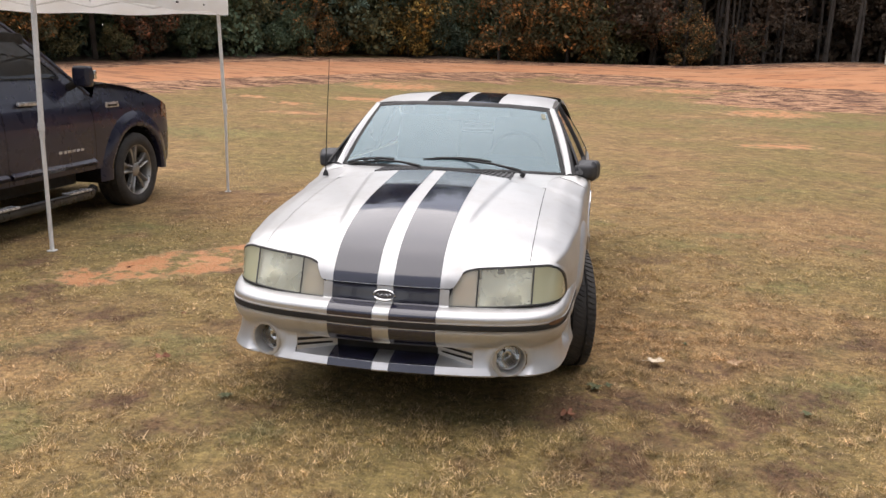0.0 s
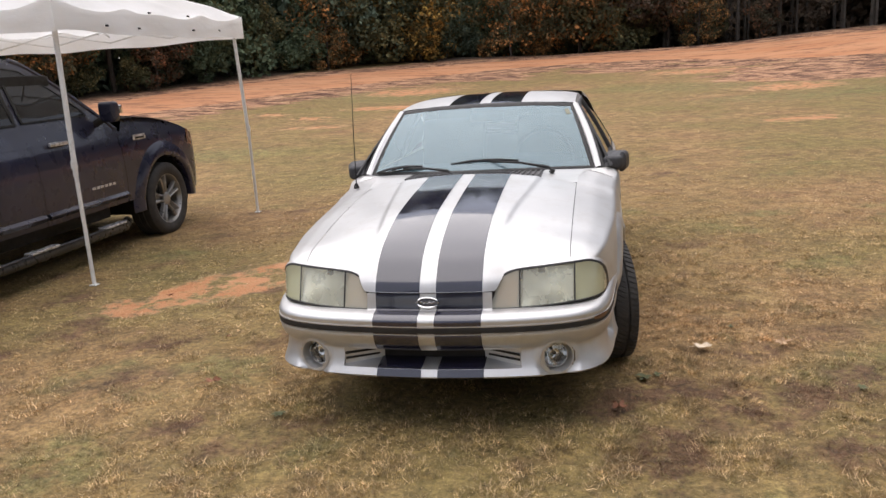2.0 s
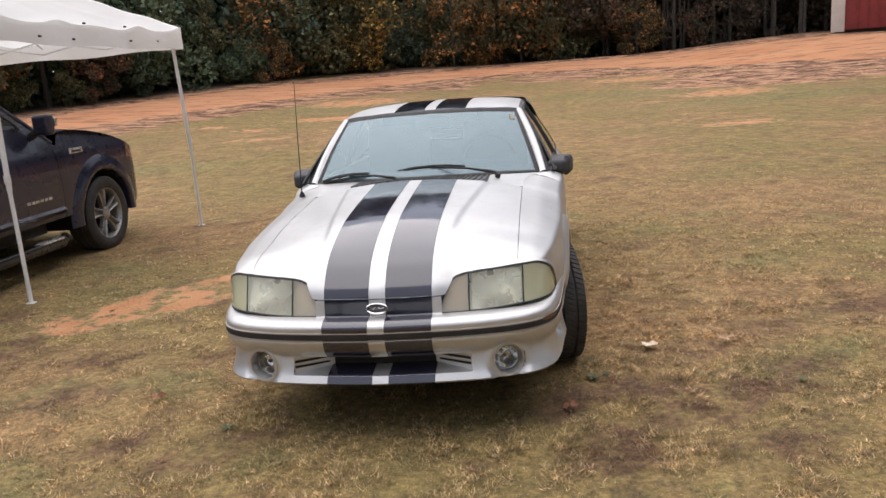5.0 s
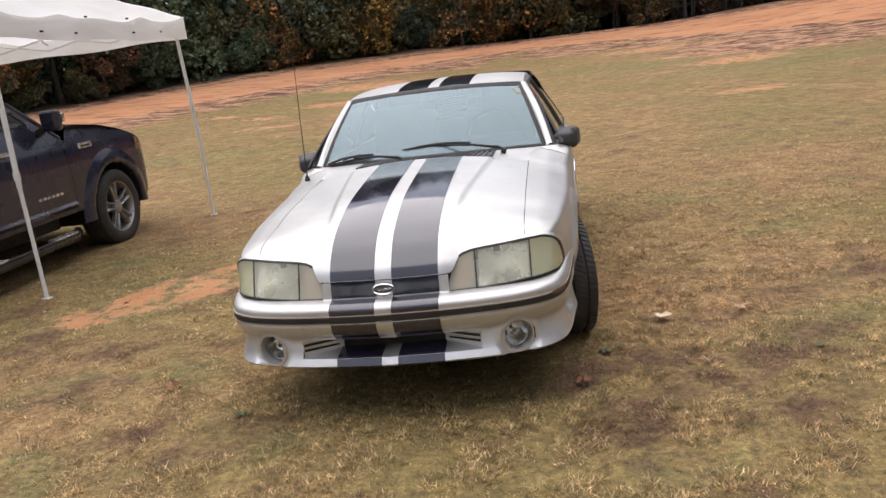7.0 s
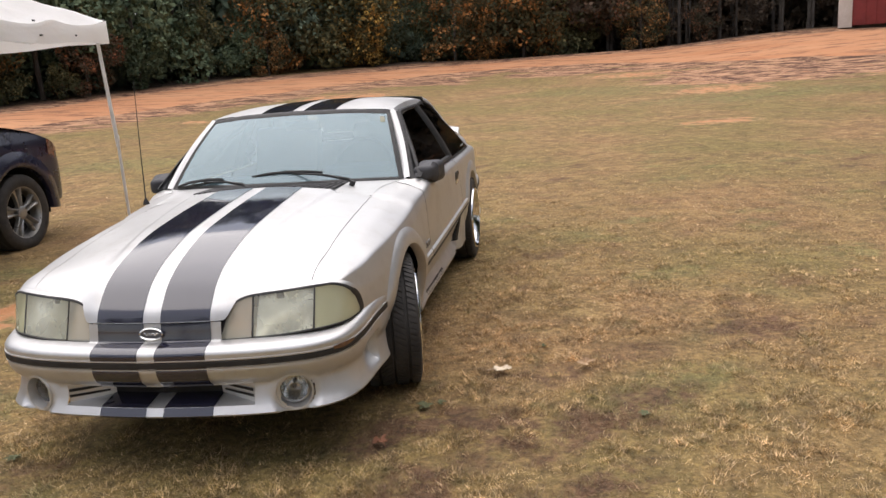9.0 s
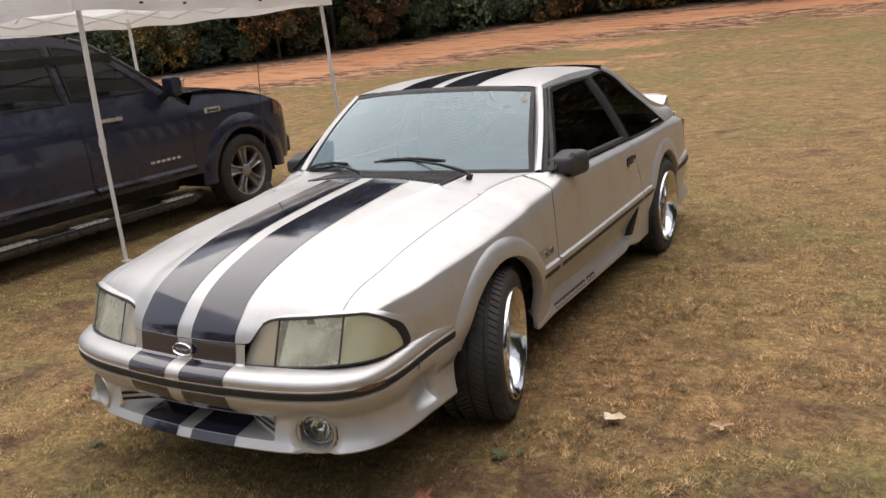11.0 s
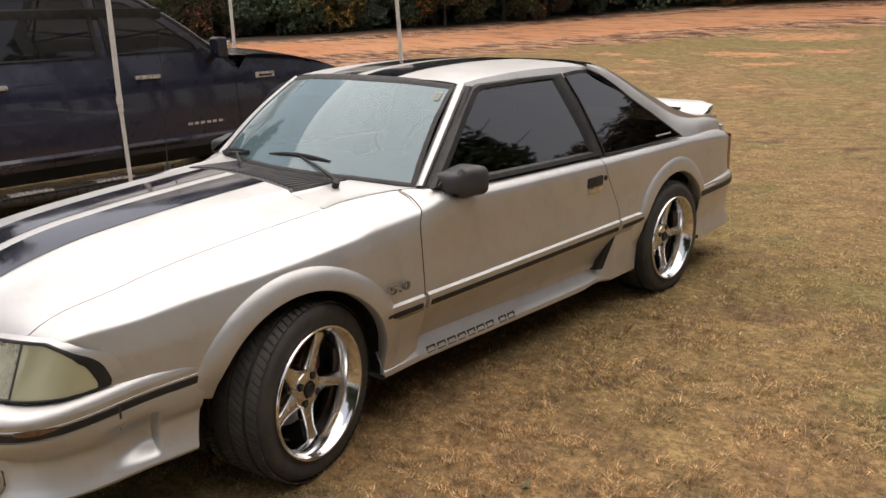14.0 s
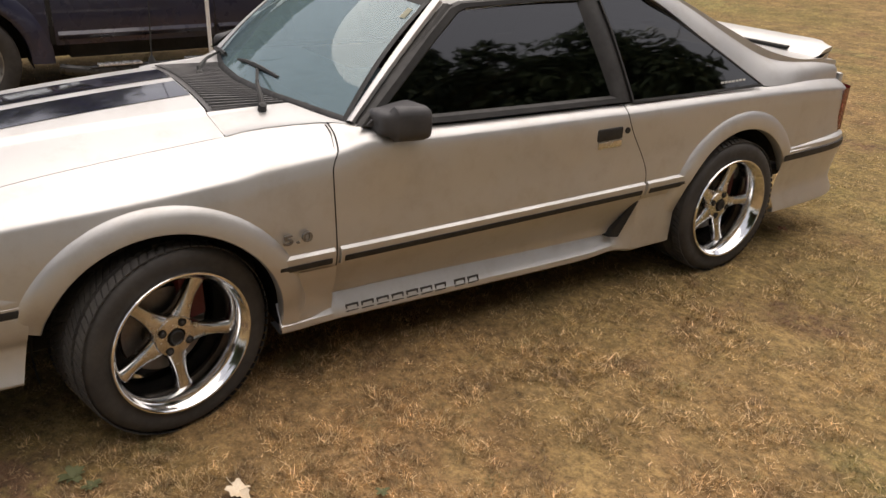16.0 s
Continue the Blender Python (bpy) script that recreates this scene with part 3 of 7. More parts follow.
def fallen_leaf(x, y, size, turn, label, mat, lobes=5, curl=0.3, sharp=1.6, waist=0.55):
    """A lobed leaf with a short stalk, cupped and lying on the blades."""
    bm = bmesh.new()
    mid = bm.verts.new((0, 0, 0.012))
    ring = []
    n = lobes * 6
    for k in range(n):
        a = k * math.tau / n
        r = size * (waist + (1 - waist) * abs(math.cos(a * lobes / 2)) ** sharp) * (1.15 if k == 0 else 0.9 + 0.1 * math.sin(3.7 * k))
        z = 0.012 + curl * size * (0.5 * math.sin(2 * a + 0.4) ** 2 + 0.25 * math.sin(3 * a))
        ring.append(bm.verts.new((r * math.cos(a), r * math.sin(a) * 0.85, max(z, 0.004))))
    low = [bm.verts.new((v.co.x, v.co.y, v.co.z - 0.0012)) for v in ring]
    lowmid = bm.verts.new((0, 0, 0.0108))
    for k in range(n):
        j = (k + 1) % n
        bm.faces.new((mid, ring[k], ring[j]))
        bm.faces.new((lowmid, low[j], low[k]))
        bm.faces.new((ring[k], low[k], low[j], ring[j]))
    leaf = part("fallen_leaf", join(bm, tube([(-size * 0.3, 0, 0.013), (-size * 0.9, 0.004, 0.016), (-size * 1.5, 0.012, 0.012)], 0.0012, 5)), mat, at=pose(x, y, gz(x, y) + 0.018, 0, 0, turn))
    tagged(leaf, label, "leaf", "fallen leaves")


fallen_leaf(1.250, 0.03, 0.048, 20, "pale tan maple leaf lying face down on the grass", LEAFPALE, 5, 0.40, 1.2, 0.66)
fallen_leaf(1.665, 0.095, 0.062, 70, "curled brown lobed leaf on the grass", LEAF, 5, 0.55, 2.6, 0.26)
fallen_leaf(0.80, -0.745, 0.045, 130, "rusty red curled leaf on the grass", LEAFRED, 5, 0.6, 1.8, 0.5)
fallen_leaf(-1.30, -0.55, 0.042, 40, "rusty red curled leaf on the grass", LEAFRED, 5, 0.6, 1.8, 0.5)
rl2 = random.Random(11)
for k in range(34):
    fallen_leaf(rl2.uniform(-3.2, 5.5), rl2.uniform(-2.2, 7.5), rl2.uniform(0.016, 0.036), rl2.uniform(0, 360), "small dry brown leaf on the grass", LEAF if k % 3 else LEAFRED, 5, 0.5, 2.0, 0.4)


def weed(x, y, size, seed):
    """A low rosette of broad pointed leaves."""
    r = random.Random(seed)
    root = thing("weed", pose(x, y, gz(x, y)), "small dark green weed among the dry grass", "weed", "weeds in the lawn")
    for k in range(9):
        a = k * math.tau / 9 + r.uniform(-0.3, 0.3)
        ln, rise = size * r.uniform(0.7, 1.15), r.uniform(0.25, 0.7)
        rows = []
        for q in range(6):
            t = q / 5
            w = 0.24 * ln * math.sin(math.pi * (0.12 + 0.86 * t)) ** 0.8
            d = ln * t
            z = 0.008 + ln * rise * math.sin(t * 2.2) * 0.6
            rows.append([(x + math.cos(a) * d - math.sin(a) * w * e, y + math.sin(a) * d + math.cos(a) * w * e, gz(x, y) + z + 0.12 * w * abs(e)) for e in (-1, 0, 1)])
        part("leaf", sheet("leaf", rows), WEED, root)


WEED = two_tone("weed_leaf", (0.085, 0.090, 0.036), (0.115, 0.122, 0.052), 30, 0.75)
for k, (x, y, size) in enumerate(((0.925, -0.37, 0.042), (0.99, -0.33, 0.03), (-0.79, -0.89, 0.035), (1.90, -0.45, 0.03), (1.45, 0.40, 0.025))):
    weed(x, y, size, k)

# ---------------------------------------------------------------- the wood
BARK = two_tone("grey_brown_bark", (0.060, 0.048, 0.039), (0.105, 0.09, 0.075), 3, 0.9, 0, 0.6, 0.03)


def leaf_mat(name, a, b, c):
    """Leaves that change colour from spray to spray, and a little from leaf to leaf."""
    m = Mat(name, a, 0.85, Specular_IOR_Level=0.15)
    spray = m.grey(m.noise(1.3, 3), 0.30, 0.70)
    r = m.math("ADD", m.math("MULTIPLY", spray, 0.6), m.math("MULTIPLY", m.island(), 0.4))
    m.colour(m.ramp(r, [(0.0, a), (0.44, a), (0.66, b), (0.88, c)]))
    return m.m


GREEN = leaf_mat("green_leaves", (0.085, 0.120, 0.073), (0.140, 0.188, 0.110), (0.225, 0.281, 0.163))
PINE = leaf_mat("pine_needles", (0.083, 0.115, 0.083), (0.125, 0.168, 0.115), (0.188, 0.237, 0.160))
OLIVE = leaf_mat("olive_leaves", (0.091, 0.098, 0.053), (0.163, 0.156, 0.077), (0.309, 0.260, 0.114))
ORANGE = leaf_mat("orange_leaves", (0.075, 0.077, 0.043), (0.288, 0.150, 0.060), (0.750, 0.362, 0.125))
YELLOW = leaf_mat("yellow_leaves", (0.077, 0.083, 0.043), (0.325, 0.200, 0.062), (0.750, 0.525, 0.138))
RED = leaf_mat("red_leaves", (0.069, 0.062, 0.040), (0.150, 0.083, 0.053), (0.350, 0.150, 0.077))
BRUSH = leaf_mat("bare_brown_brush", (0.085, 0.064, 0.047), (0.130, 0.094, 0.067), (0.200, 0.140, 0.092))


def crown_mesh(name, seed, n, rx, rz, z0, leaf, lumps=14):
    """Many small folded leaves in uneven clumps, with gaps."""
    r = np.random.default_rng(seed)
    cen = r.normal(0, 1, (lumps, 3))
    cen /= np.linalg.norm(cen, axis=1)[:, None]
    cen *= r.uniform(0.35, 1.0, (lumps, 1))
    size = r.uniform(0.18, 0.42, lumps)
    which = r.integers(0, lumps, n)
    d = r.normal(0, 1, (n, 3))
    d /= np.linalg.norm(d, axis=1)[:, None]
    p = cen[which] + d * (size[which] * r.uniform(0.45, 1.05, n) ** 0.6)[:, None]
    p[:, 2] *= 1.0 - 0.25 * (p[:, 2] < 0)
    p = p * np.array([rx, rx, rz]) + np.array([0, 0, z0 + rz])
    p[:, 2] = np.maximum(p[:, 2], 0.05)
    a = r.normal(0, 1, (n, 3))
    a /= np.linalg.norm(a, axis=1)[:, None]
    b = np.cross(a, r.normal(0, 1, (n, 3)))
    b /= np.linalg.norm(b, axis=1)[:, None]
    s = leaf * r.uniform(0.6, 1.4, (n, 1))
    quad = np.stack([p - a * s, p + b * s * 0.55, p + a * s, p - b * s * 0.55], 1).reshape(-1, 3)
    me = bpy.data.meshes.new(name)
    me.vertices.add(4 * n)
    me.vertices.foreach_set("co", quad.ravel().astype(np.float32))
    me.loops.add(4 * n)
    me.loops.foreach_set("vertex_index", np.arange(4 * n, dtype=np.int32))
    me.polygons.add(n)
    me.polygons.foreach_set("loop_start", np.arange(0, 4 * n, 4, dtype=np.int32))
    me.update(calc_edges=True)
    return me


def trunk_bm(h, r, seed, limbs=6, crook=0.25):
    rr = random.Random(seed)
    pts = [Vector((0, 0, -0.3))]
    for k in range(1, 7):
        t = k / 6
        pts.append(Vector((crook * t * rr.uniform(-1, 1), crook * t * rr.uniform(-1, 1), h * t)))
    bm = tube(pts, r, 8, [1.25, 1.0, 0.9, 0.78, 0.64, 0.45, 0.2])
    for k in range(limbs):
        t = rr.uniform(0.35, 0.95)
        i = min(5, int(t * 6))
        base = pts[i].lerp(pts[i + 1], t * 6 - i)
        a = rr.uniform(0, math.tau)
        ln = h * rr.uniform(0.14, 0.3)
        e = base + Vector((math.cos(a) * ln, math.sin(a) * ln, ln * rr.uniform(0.25, 0.9)))
        m = base.lerp(e, 0.5) + Vector((0, 0, -0.06 * ln))
        bm = join(bm, tube([base, m, e], r * 0.34, 5, [1, 0.7, 0.3]))
    return bm


class Kind:
    """A kind of tree: its trunk and crown meshes, shared by its copies."""

    def __init__(self, seed, h, r, n, rx, rz, z0, leaf, limbs=7):
        self.trunk = bpy.data.meshes.new("trunk")
        bm = trunk_bm(h, r, seed, limbs)
        bm.to_mesh(self.trunk)
        bm.free()
        self.trunk.materials.append(BARK)
        self.args = (seed, n, rx, rz, z0, leaf, 26)
        self.crowns = {}

    def crown(self, mat):
        if mat.name not in self.crowns:
            me = crown_mesh("crown", *self.args)
            me.materials.append(mat)
            self.crowns[mat.name] = me
        return self.crowns[mat.name]


def plant(kind, x, y, turn, size, mat, name, label, category, group):
    root = thing(name, pose(x, y, gz(x, y), 0, 0, turn) @ Matrix.Diagonal((size, size, size, 1)), label, category, group)
    for nm, me in (("trunk", kind.trunk), ("crown", kind.crown(mat))):
        ob = new(nm, me)
        ob.parent = root
    return root


BUSH = [Kind(31 + k, 1.6, 0.03, 2300, 1.15, 1.15, -0.12, 0.066, 5) for k in range(3)]
UNDER = [Kind(41 + k, 4.4, 0.06, 6000, 1.9, 2.4, -0.75, 0.075, 8) for k in range(4)]
TALL = [Kind(51 + k, 15.0, 0.19, 3200, 3.0, 6.5, 4.2, 0.26, 10) for k in range(3)]
SLIM = [Kind(61 + k, 14.0, 0.085, 2200, 2.0, 5.5, 4.8, 0.22, 6) for k in range(2)]
rt = random.Random(23)
NAMES = {GREEN.name: "green", PINE.name: "dark green", OLIVE.name: "olive turning", ORANGE.name: "orange autumn", YELLOW.name: "yellow autumn", RED.name: "red autumn", BRUSH.name: "bare brown"}


def edge_y(x):
    """The wood's edge behind the track."""
    return float(np.interp(x, [-30, -22, -18.5, -15.5, -10, -4, 3, 10, 14, 20], [13, 18.5, 24, 32, 38, 41, 42.5, 43, 43.5, 43]))


# shrubs and small trees along the edge
x = -31.0
while x < 12.5:
    if x > 3.5:
        x += rt.uniform(1.2, 3.4)
    y = edge_y(x) + rt.uniform(0.2, 1.6)
    mat = rt.choice([GREEN, GREEN, PINE, OLIVE, GREEN, PINE]) if x < 1.5 else rt.choice([OLIVE, BRUSH, BRUSH, RED])
    plant(rt.choice(BUSH), x, y, rt.uniform(0, 360), rt.uniform(0.7, 1.25), mat, "shrub", NAMES[mat.name] + " leafy shrub at the edge of the wood", "shrub", "shrubs along the wood")
    x += rt.uniform(0.8, 1.5)
x = -33.0
while x < 12.0:
    if x > 3.0:
        x += rt.uniform(4.0, 7.0)
    y = edge_y(x) + rt.uniform(1.6, 3.6)
    mat = rt.choice([GREEN, PINE, GREEN, OLIVE, PINE, GREEN]) if x < 1.5 else BRUSH
    plant(rt.choice(UNDER), x, y, rt.uniform(0, 360), rt.uniform(0.8, 1.75), mat, "young_tree", NAMES[mat.name] + " young tree at the edge of the wood", "tree", "young trees along the wood")
    x += rt.uniform(1.2, 2.2)
# the coloured ones
for x, off, size, mat in ((-8.7, 0.0, 0.75, YELLOW), (-9.2, 1.0, 1.5, YELLOW), (-12.7, 0.2, 0.6, ORANGE), (-4.1, 0.0, 1.25, ORANGE), (-0.4, 0.4, 1.55, ORANGE), (1.1, 0.8, 1.4, OLIVE), (-2.3, 0.2, 0.8, ORANGE), (-17.5, 0.6, 0.8, RED), (6.0, 0.3, 0.8, ORANGE),
                          (-19.5, 0.8, 0.9, ORANGE), (-11.2, 1.4, 1.5, OLIVE), (0.6, 0.6, 1.2, OLIVE), (2.0, 1.0, 1.5, BRUSH), (4.2, 1.2, 1.2, RED), (-26, 0.8, 0.8, RED), (-22, 0.8, 0.7, YELLOW), (-9.5, 2.4, 1.5, OLIVE), (-13, 2.2, 1.3, ORANGE)):
    plant(rt.choice(UNDER), x, edge_y(x) + off - 0.4, rt.uniform(0, 360), size, mat, "young_tree", NAMES[mat.name] + " young tree at the edge of the wood", "tree", "young trees along the wood")
# tall trees behind, and the ring round the field
for k in range(120):
    x = rt.uniform(-44, 40)
    y = edge_y(x) + rt.uniform(3.5, 24)
    mat = rt.choice([PINE, GREEN, PINE, OLIVE]) if x < 3 else rt.choice([BRUSH, OLIVE, BRUSH])
    plant(rt.choice(TALL), x, y, rt.uniform(0, 360), rt.uniform(0.8, 1.25), mat, "tall_tree", "tall " + NAMES[mat.name] + " tree in the wood", "tree", "tall trees in the wood")
# straight bare trunks at the open end of the wood
for k in range(44):
    x = rt.uniform(0.5, 16.0)
    plant(SLIM[k % 2], x, edge_y(x) + rt.uniform(0.8, 5.0), rt.uniform(0, 360), rt.uniform(0.7, 1.15), rt.choice([BRUSH, OLIVE]), "tall_tree", "tall tree with a bare grey trunk in the wood", "tree", "tall trees in the wood")
for k in range(110):
    if k < 64:
        x, y = rt.uniform(16, 26), -30 + 0.9 * k + rt.uniform(-1, 1)
    else:
        a = radians(rt.uniform(178, 330))
        d = rt.uniform(42, 58)
        x, y = d * math.cos(a) + 4, d * math.sin(a) + 6
    mat = rt.choice([PINE, GREEN, OLIVE, GREEN])
    plant(rt.choice(TALL), x, y, rt.uniform(0, 360), rt.uniform(0.8, 1.25), mat, "tall_tree", "tall " + NAMES[mat.name] + " tree round the field", "tree", "tall trees round the field")
# dark undergrowth that closes the wood, deep behind the edge
rr = np.random.default_rng(9)
for x0, x1, n, mat, label in ((-48, 3.5, 190000, PINE, "dense dark undergrowth deep in the wood"), (3.5, 42, 130000, BRUSH, "bare brown brush deep in the wood")):
    me = crown_mesh("undergrowth", 77, n, 1.0, 1.0, 0, 0.26, 1)
    px = rr.uniform(x0, x1, n)
    py = np.array([edge_y(v) for v in px]) + 3.5 + rr.uniform(0, 1, n) * 18
    pz = ground_z(px, py) + rr.uniform(0, 1, n) ** 1.1 * 17
    co = np.zeros(4 * n * 3, np.float32)
    me.vertices.foreach_get("co", co)
    co = co.reshape(n, 4, 3)
    co -= co.mean(1, keepdims=True)
    co += np.stack([px, py, pz], -1)[:, None, :]
    me.vertices.foreach_set("co", co.ravel().astype(np.float32))
    me.update()
    me.materials.append(mat)
    tagged(new("undergrowth", me), label, "undergrowth", kind="stuff")

# ---------------------------------------------------------------- red shed at the wood's edge
REDWALL = two_tone("red_painted_boards", (0.30, 0.045, 0.045), (0.22, 0.035, 0.035), 2, 0.6, 0, 0.2, 0.01)
WHITEWALL = two_tone("white_painted_boards", (0.74, 0.72, 0.68), (0.66, 0.63, 0.58), 2, 0.6)
sz = 1.86
TURN = pose(14.72, 38.0, 0) @ pose(0, 0, 0, 0, 0, -18) @ pose(-14.72, -38.0, 0)
shed = thing("shed", TURN @ pose(18.0, 39.5, sz), "red wooden shed with a wide white corner board, raised on skids", "shed")
part("wall", box(7.0, 3.0, 2.9, 0.02, (18.4, 39.5, sz + 1.62)), REDWALL, shed, "red painted board wall", at=TURN)
part("corner_board", box(0.60, 0.10, 2.95, 0.015, (15.05, 37.97, sz + 1.57)), WHITEWALL, shed, "white painted corner board", at=TURN)
part("end_wall", box(0.08, 3.1, 2.95, 0.015, (14.85, 39.5, sz + 1.57)), WHITEWALL, shed, "white end wall", at=TURN)
for k in range(14):
    part("batten", box(0.05, 0.04, 2.85, 0.006, (15.9 + 0.45 * k, 37.985, sz + 1.62)), REDWALL, shed, at=TURN)
part("roof", prism([(37.6, sz + 3.0), (39.5, sz + 3.9), (41.4, sz + 3.0), (41.4, sz + 3.12), (39.5, sz + 4.02), (37.6, sz + 3.12)], 14.6, 22.2), TRIM, shed, "dark roof", at=TURN)
for k in range(2):
    part("skid", box(6.6, 0.25, 0.32, 0.02, (18.4, 38.4 + 2.0 * k, sz + 0.03)), BARK, shed, at=TURN)

# ---------------------------------------------------------------- canopy tent
def cloth_mat():
    """White cloth that lets some daylight through."""
    m = Mat("white_canopy_cloth", (0.8, 0.8, 0.79), 0.85)
    c = m.mix(m.grey(m.noise(1.5, 5), 0.35, 0.65), (0.96, 0.96, 0.955), (0.92, 0.92, 0.91))
    m.colour(c)
    m.bump(m.noise(4, 5, stretch=(1, 1, 2)), 0.6, 0.04)
    tl = m.n.new("ShaderNodeBsdfTranslucent")
    m.t.links.new(c, tl.inputs["Color"])
    mx = m.n.new("ShaderNodeMixShader")
    mx.inputs[0].default_value = 0.46
    out = m.n["Material Output"]
    m.t.links.new(m.p.outputs[0], mx.inputs[1])
    m.t.links.new(tl.outputs[0], mx.inputs[2])
    m.t.links.new(mx.outputs[0], out.inputs["Surface"])
    return m.m


FABRIC = cloth_mat()
POLE = two_tone("white_enamelled_steel", (0.86, 0.86, 0.85), (0.78, 0.78, 0.76), 6, 0.4)
TX0, TX1, TY0, TY1 = -6.40, -3.33, 1.40, 4.48
tent = thing("canopy_tent", pose(-4.72, 2.85, 0), "white pop-up canopy tent on four thin white legs", "canopy")
cx, cy = (TX0 + TX1) / 2, (TY0 + TY1) / 2
HX, HY = (TX1 - TX0) / 2 + 0.08, (TY1 - TY0) / 2 + 0.08
def tent_z(x, y):
    """The cloth: a four-sided pitch, slack between the frame's bars, held up at the corners."""
    u, v = abs(x - cx) / HX, abs(y - cy) / HY
    m = max(u, v)
    n = min(u, v) / max(m, 1e-6)
    sag = 0.13 * math.sin(math.pi * min(m, 1)) * (1 - 0.75 * n**2)
    ripple = 0.014 * math.sin(x * 7 + 2 * y) * math.sin(y * 6 - x) * (1 - n) + 0.008 * math.sin(13 * x + 5 * y)
    eave = 2.17 + 0.075 * n**6 + 0.035 * math.exp(-((n - 0.42) / 0.10) ** 2)
    return 3.05 - (3.05 - eave) * m - sag * 0.75 + ripple


N = 49
rows = [[(cx - HX + 2 * HX * i / (N - 1), cy - HY + 2 * HY * j / (N - 1), 0) for j in range(N)] for i in range(N)]
rows = [[(x, y, tent_z(x, y)) for x, y, z in r] for r in rows]
part("roof_cloth", sheet("roof_cloth", rows), FABRIC, tent, "white roof cloth")
# hanging valance with a lightly wavy hem
for edge in range(4):
    top = [rows[i][0] for i in range(N)] if edge == 0 else [rows[N - 1][j] for j in range(N)] if edge == 1 else [rows[i][N - 1] for i in range(N)] if edge == 2 else [rows[0][j] for j in range(N)]
    out = [(0, -1), (1, 0), (0, 1), (-1, 0)][edge]
    vr = []
    for k, p in enumerate(top):
        t = k / (N - 1)
        hem = 2.01 - 0.02 * math.sin(math.pi * t) + 0.010 * math.sin(t * 17)
        w = (0.018 * math.sin(t * 24 + edge) + 0.010) * min(1, 8 * t, 8 * (1 - t))
        end = 0.013 * ((k == N - 1) - (k == 0))
        p = (p[0] + end * abs(out[1]), p[1] + end * abs(out[0]), p[2])
        col = []
        for q in range(7):
            s = q / 6
            col.append((p[0] + out[0] * (0.012 + w * s), p[1] + out[1] * (0.012 + w * s), p[2] + (hem - p[2]) * s))
        vr.append(col)
    part("valance", sheet("valance", vr), FABRIC, tent, "white hanging valance")
for lx, ly, fx, fy in ((TX1 + 0.005, TY0 + 0.02, -3.34, 1.40), (TX1 + 0.02, TY1 - 0.02, -3.285, 4.505), (TX0, TY0, TX0, TY0), (TX0, TY1, TX0, TY1)):
    leg = part("leg", tube([(fx, fy, 0.9), (lx, ly, 2.12)], 0.021, 8), POLE, tent, "white square-edged leg")
    part("lower_leg", tube([(fx, fy, 0.012), (fx, fy, 1.0)], 0.0165, 8), POLE, leg)
    part("collar", tube([(fx, fy, 0.96), (fx, fy, 1.02)], 0.026, 8), POLE, leg)
    part("foot", box(0.06, 0.06, 0.010, 0.003, (fx, fy, 0.008)), POLE, leg)
# folding trusses under the eaves
for edge in range(4):
    a, b = [((TX0, TY0), (TX1, TY0)), ((TX1, TY0), (TX1, TY1)), ((TX1, TY1), (TX0, TY1)), ((TX0, TY1), (TX0, TY0))][edge]
    for k in range(4):
        t0, t1 = k / 4, (k + 1) / 4
        p0 = Vector((a[0] + (b[0] - a[0]) * t0, a[1] + (b[1] - a[1]) * t0, 0))
        p1 = Vector((a[0] + (b[0] - a[0]) * t1, a[1] + (b[1] - a[1]) * t1, 0))
        lo, hi = (2.06, 2.20) if k % 2 == 0 else (2.20, 2.06)
        part("truss_bar", tube([p0 + Vector((0, 0, lo)), p1 + Vector((0, 0, hi))], 0.010, 6), POLE, tent)
        part("truss_bar", tube([p0 + Vector((0, 0, hi)), p1 + Vector((0, 0, lo))], 0.010, 6), POLE, tent)
for edge in range(2):
    part("peak_bar", tube([((TX0, cy), (cx, TY0))[edge] + (2.12,), (cx, cy, 2.9), ((TX1, cy), (cx, TY1))[edge] + (2.12,)], 0.010, 6), POLE, tent)
# tie loops along the valance
for y, z in ((1.95, 2.06), (2.42, 2.05), (2.62, 2.19), (3.32, 2.19), (3.40, 2.06), (3.95, 2.07)):
    part("tie", box(0.014, 0.035, 0.016, 0.004, (TX1 + 0.105, y, z)), TRIM, tent, "dark tie")

# ---------------------------------------------------------------- the silver coupe
# Front axle at y = 0, the nose towards -y, the driver's side towards +x.


coupe = thing("sports_coupe", pose(0, 1.28, 0), "faded silver hatchback coupe with two black racing stripes", "car")

hood_mid = curve([-0.980, -0.965, -0.938, -0.87, -0.74, -0.53, -0.23, 0.0, 0.15, 0.30], [0.632, 0.668, 0.702, 0.765, 0.828, 0.881, 0.918, 0.938, 0.949, 0.958])
roof_mid = curve([0.98, 1.1, 1.25, 1.6, 1.9, 2.1, 2.25], [1.306, 1.326, 1.340, 1.352, 1.346, 1.330, 1.305])
HUB_Z, ARCH_R, ARCH_F, ARCH_B = 0.318, 0.380, -0.016, 2.592


def hood_z(x, y):
    ax = abs(x)
    shift = 0.075 * (ax / 0.6) ** 2 + 0.016 * ease(0.235, 0.34, ax)
    crown = 0.052 * (ax / 0.6) ** 2 * ease(-0.9, -0.5, y)
    rim = 0.263 + 0.117 * (min(y, 0.3) + 0.8)
    bulge = 0.013 * (1 - ease(rim - 0.004, rim + 0.026, ax)) * ease(-0.80, -0.45, y)
    return hood_mid(y - shift) - crown + bulge - 0.006 * ease(-0.85, -0.5, y)


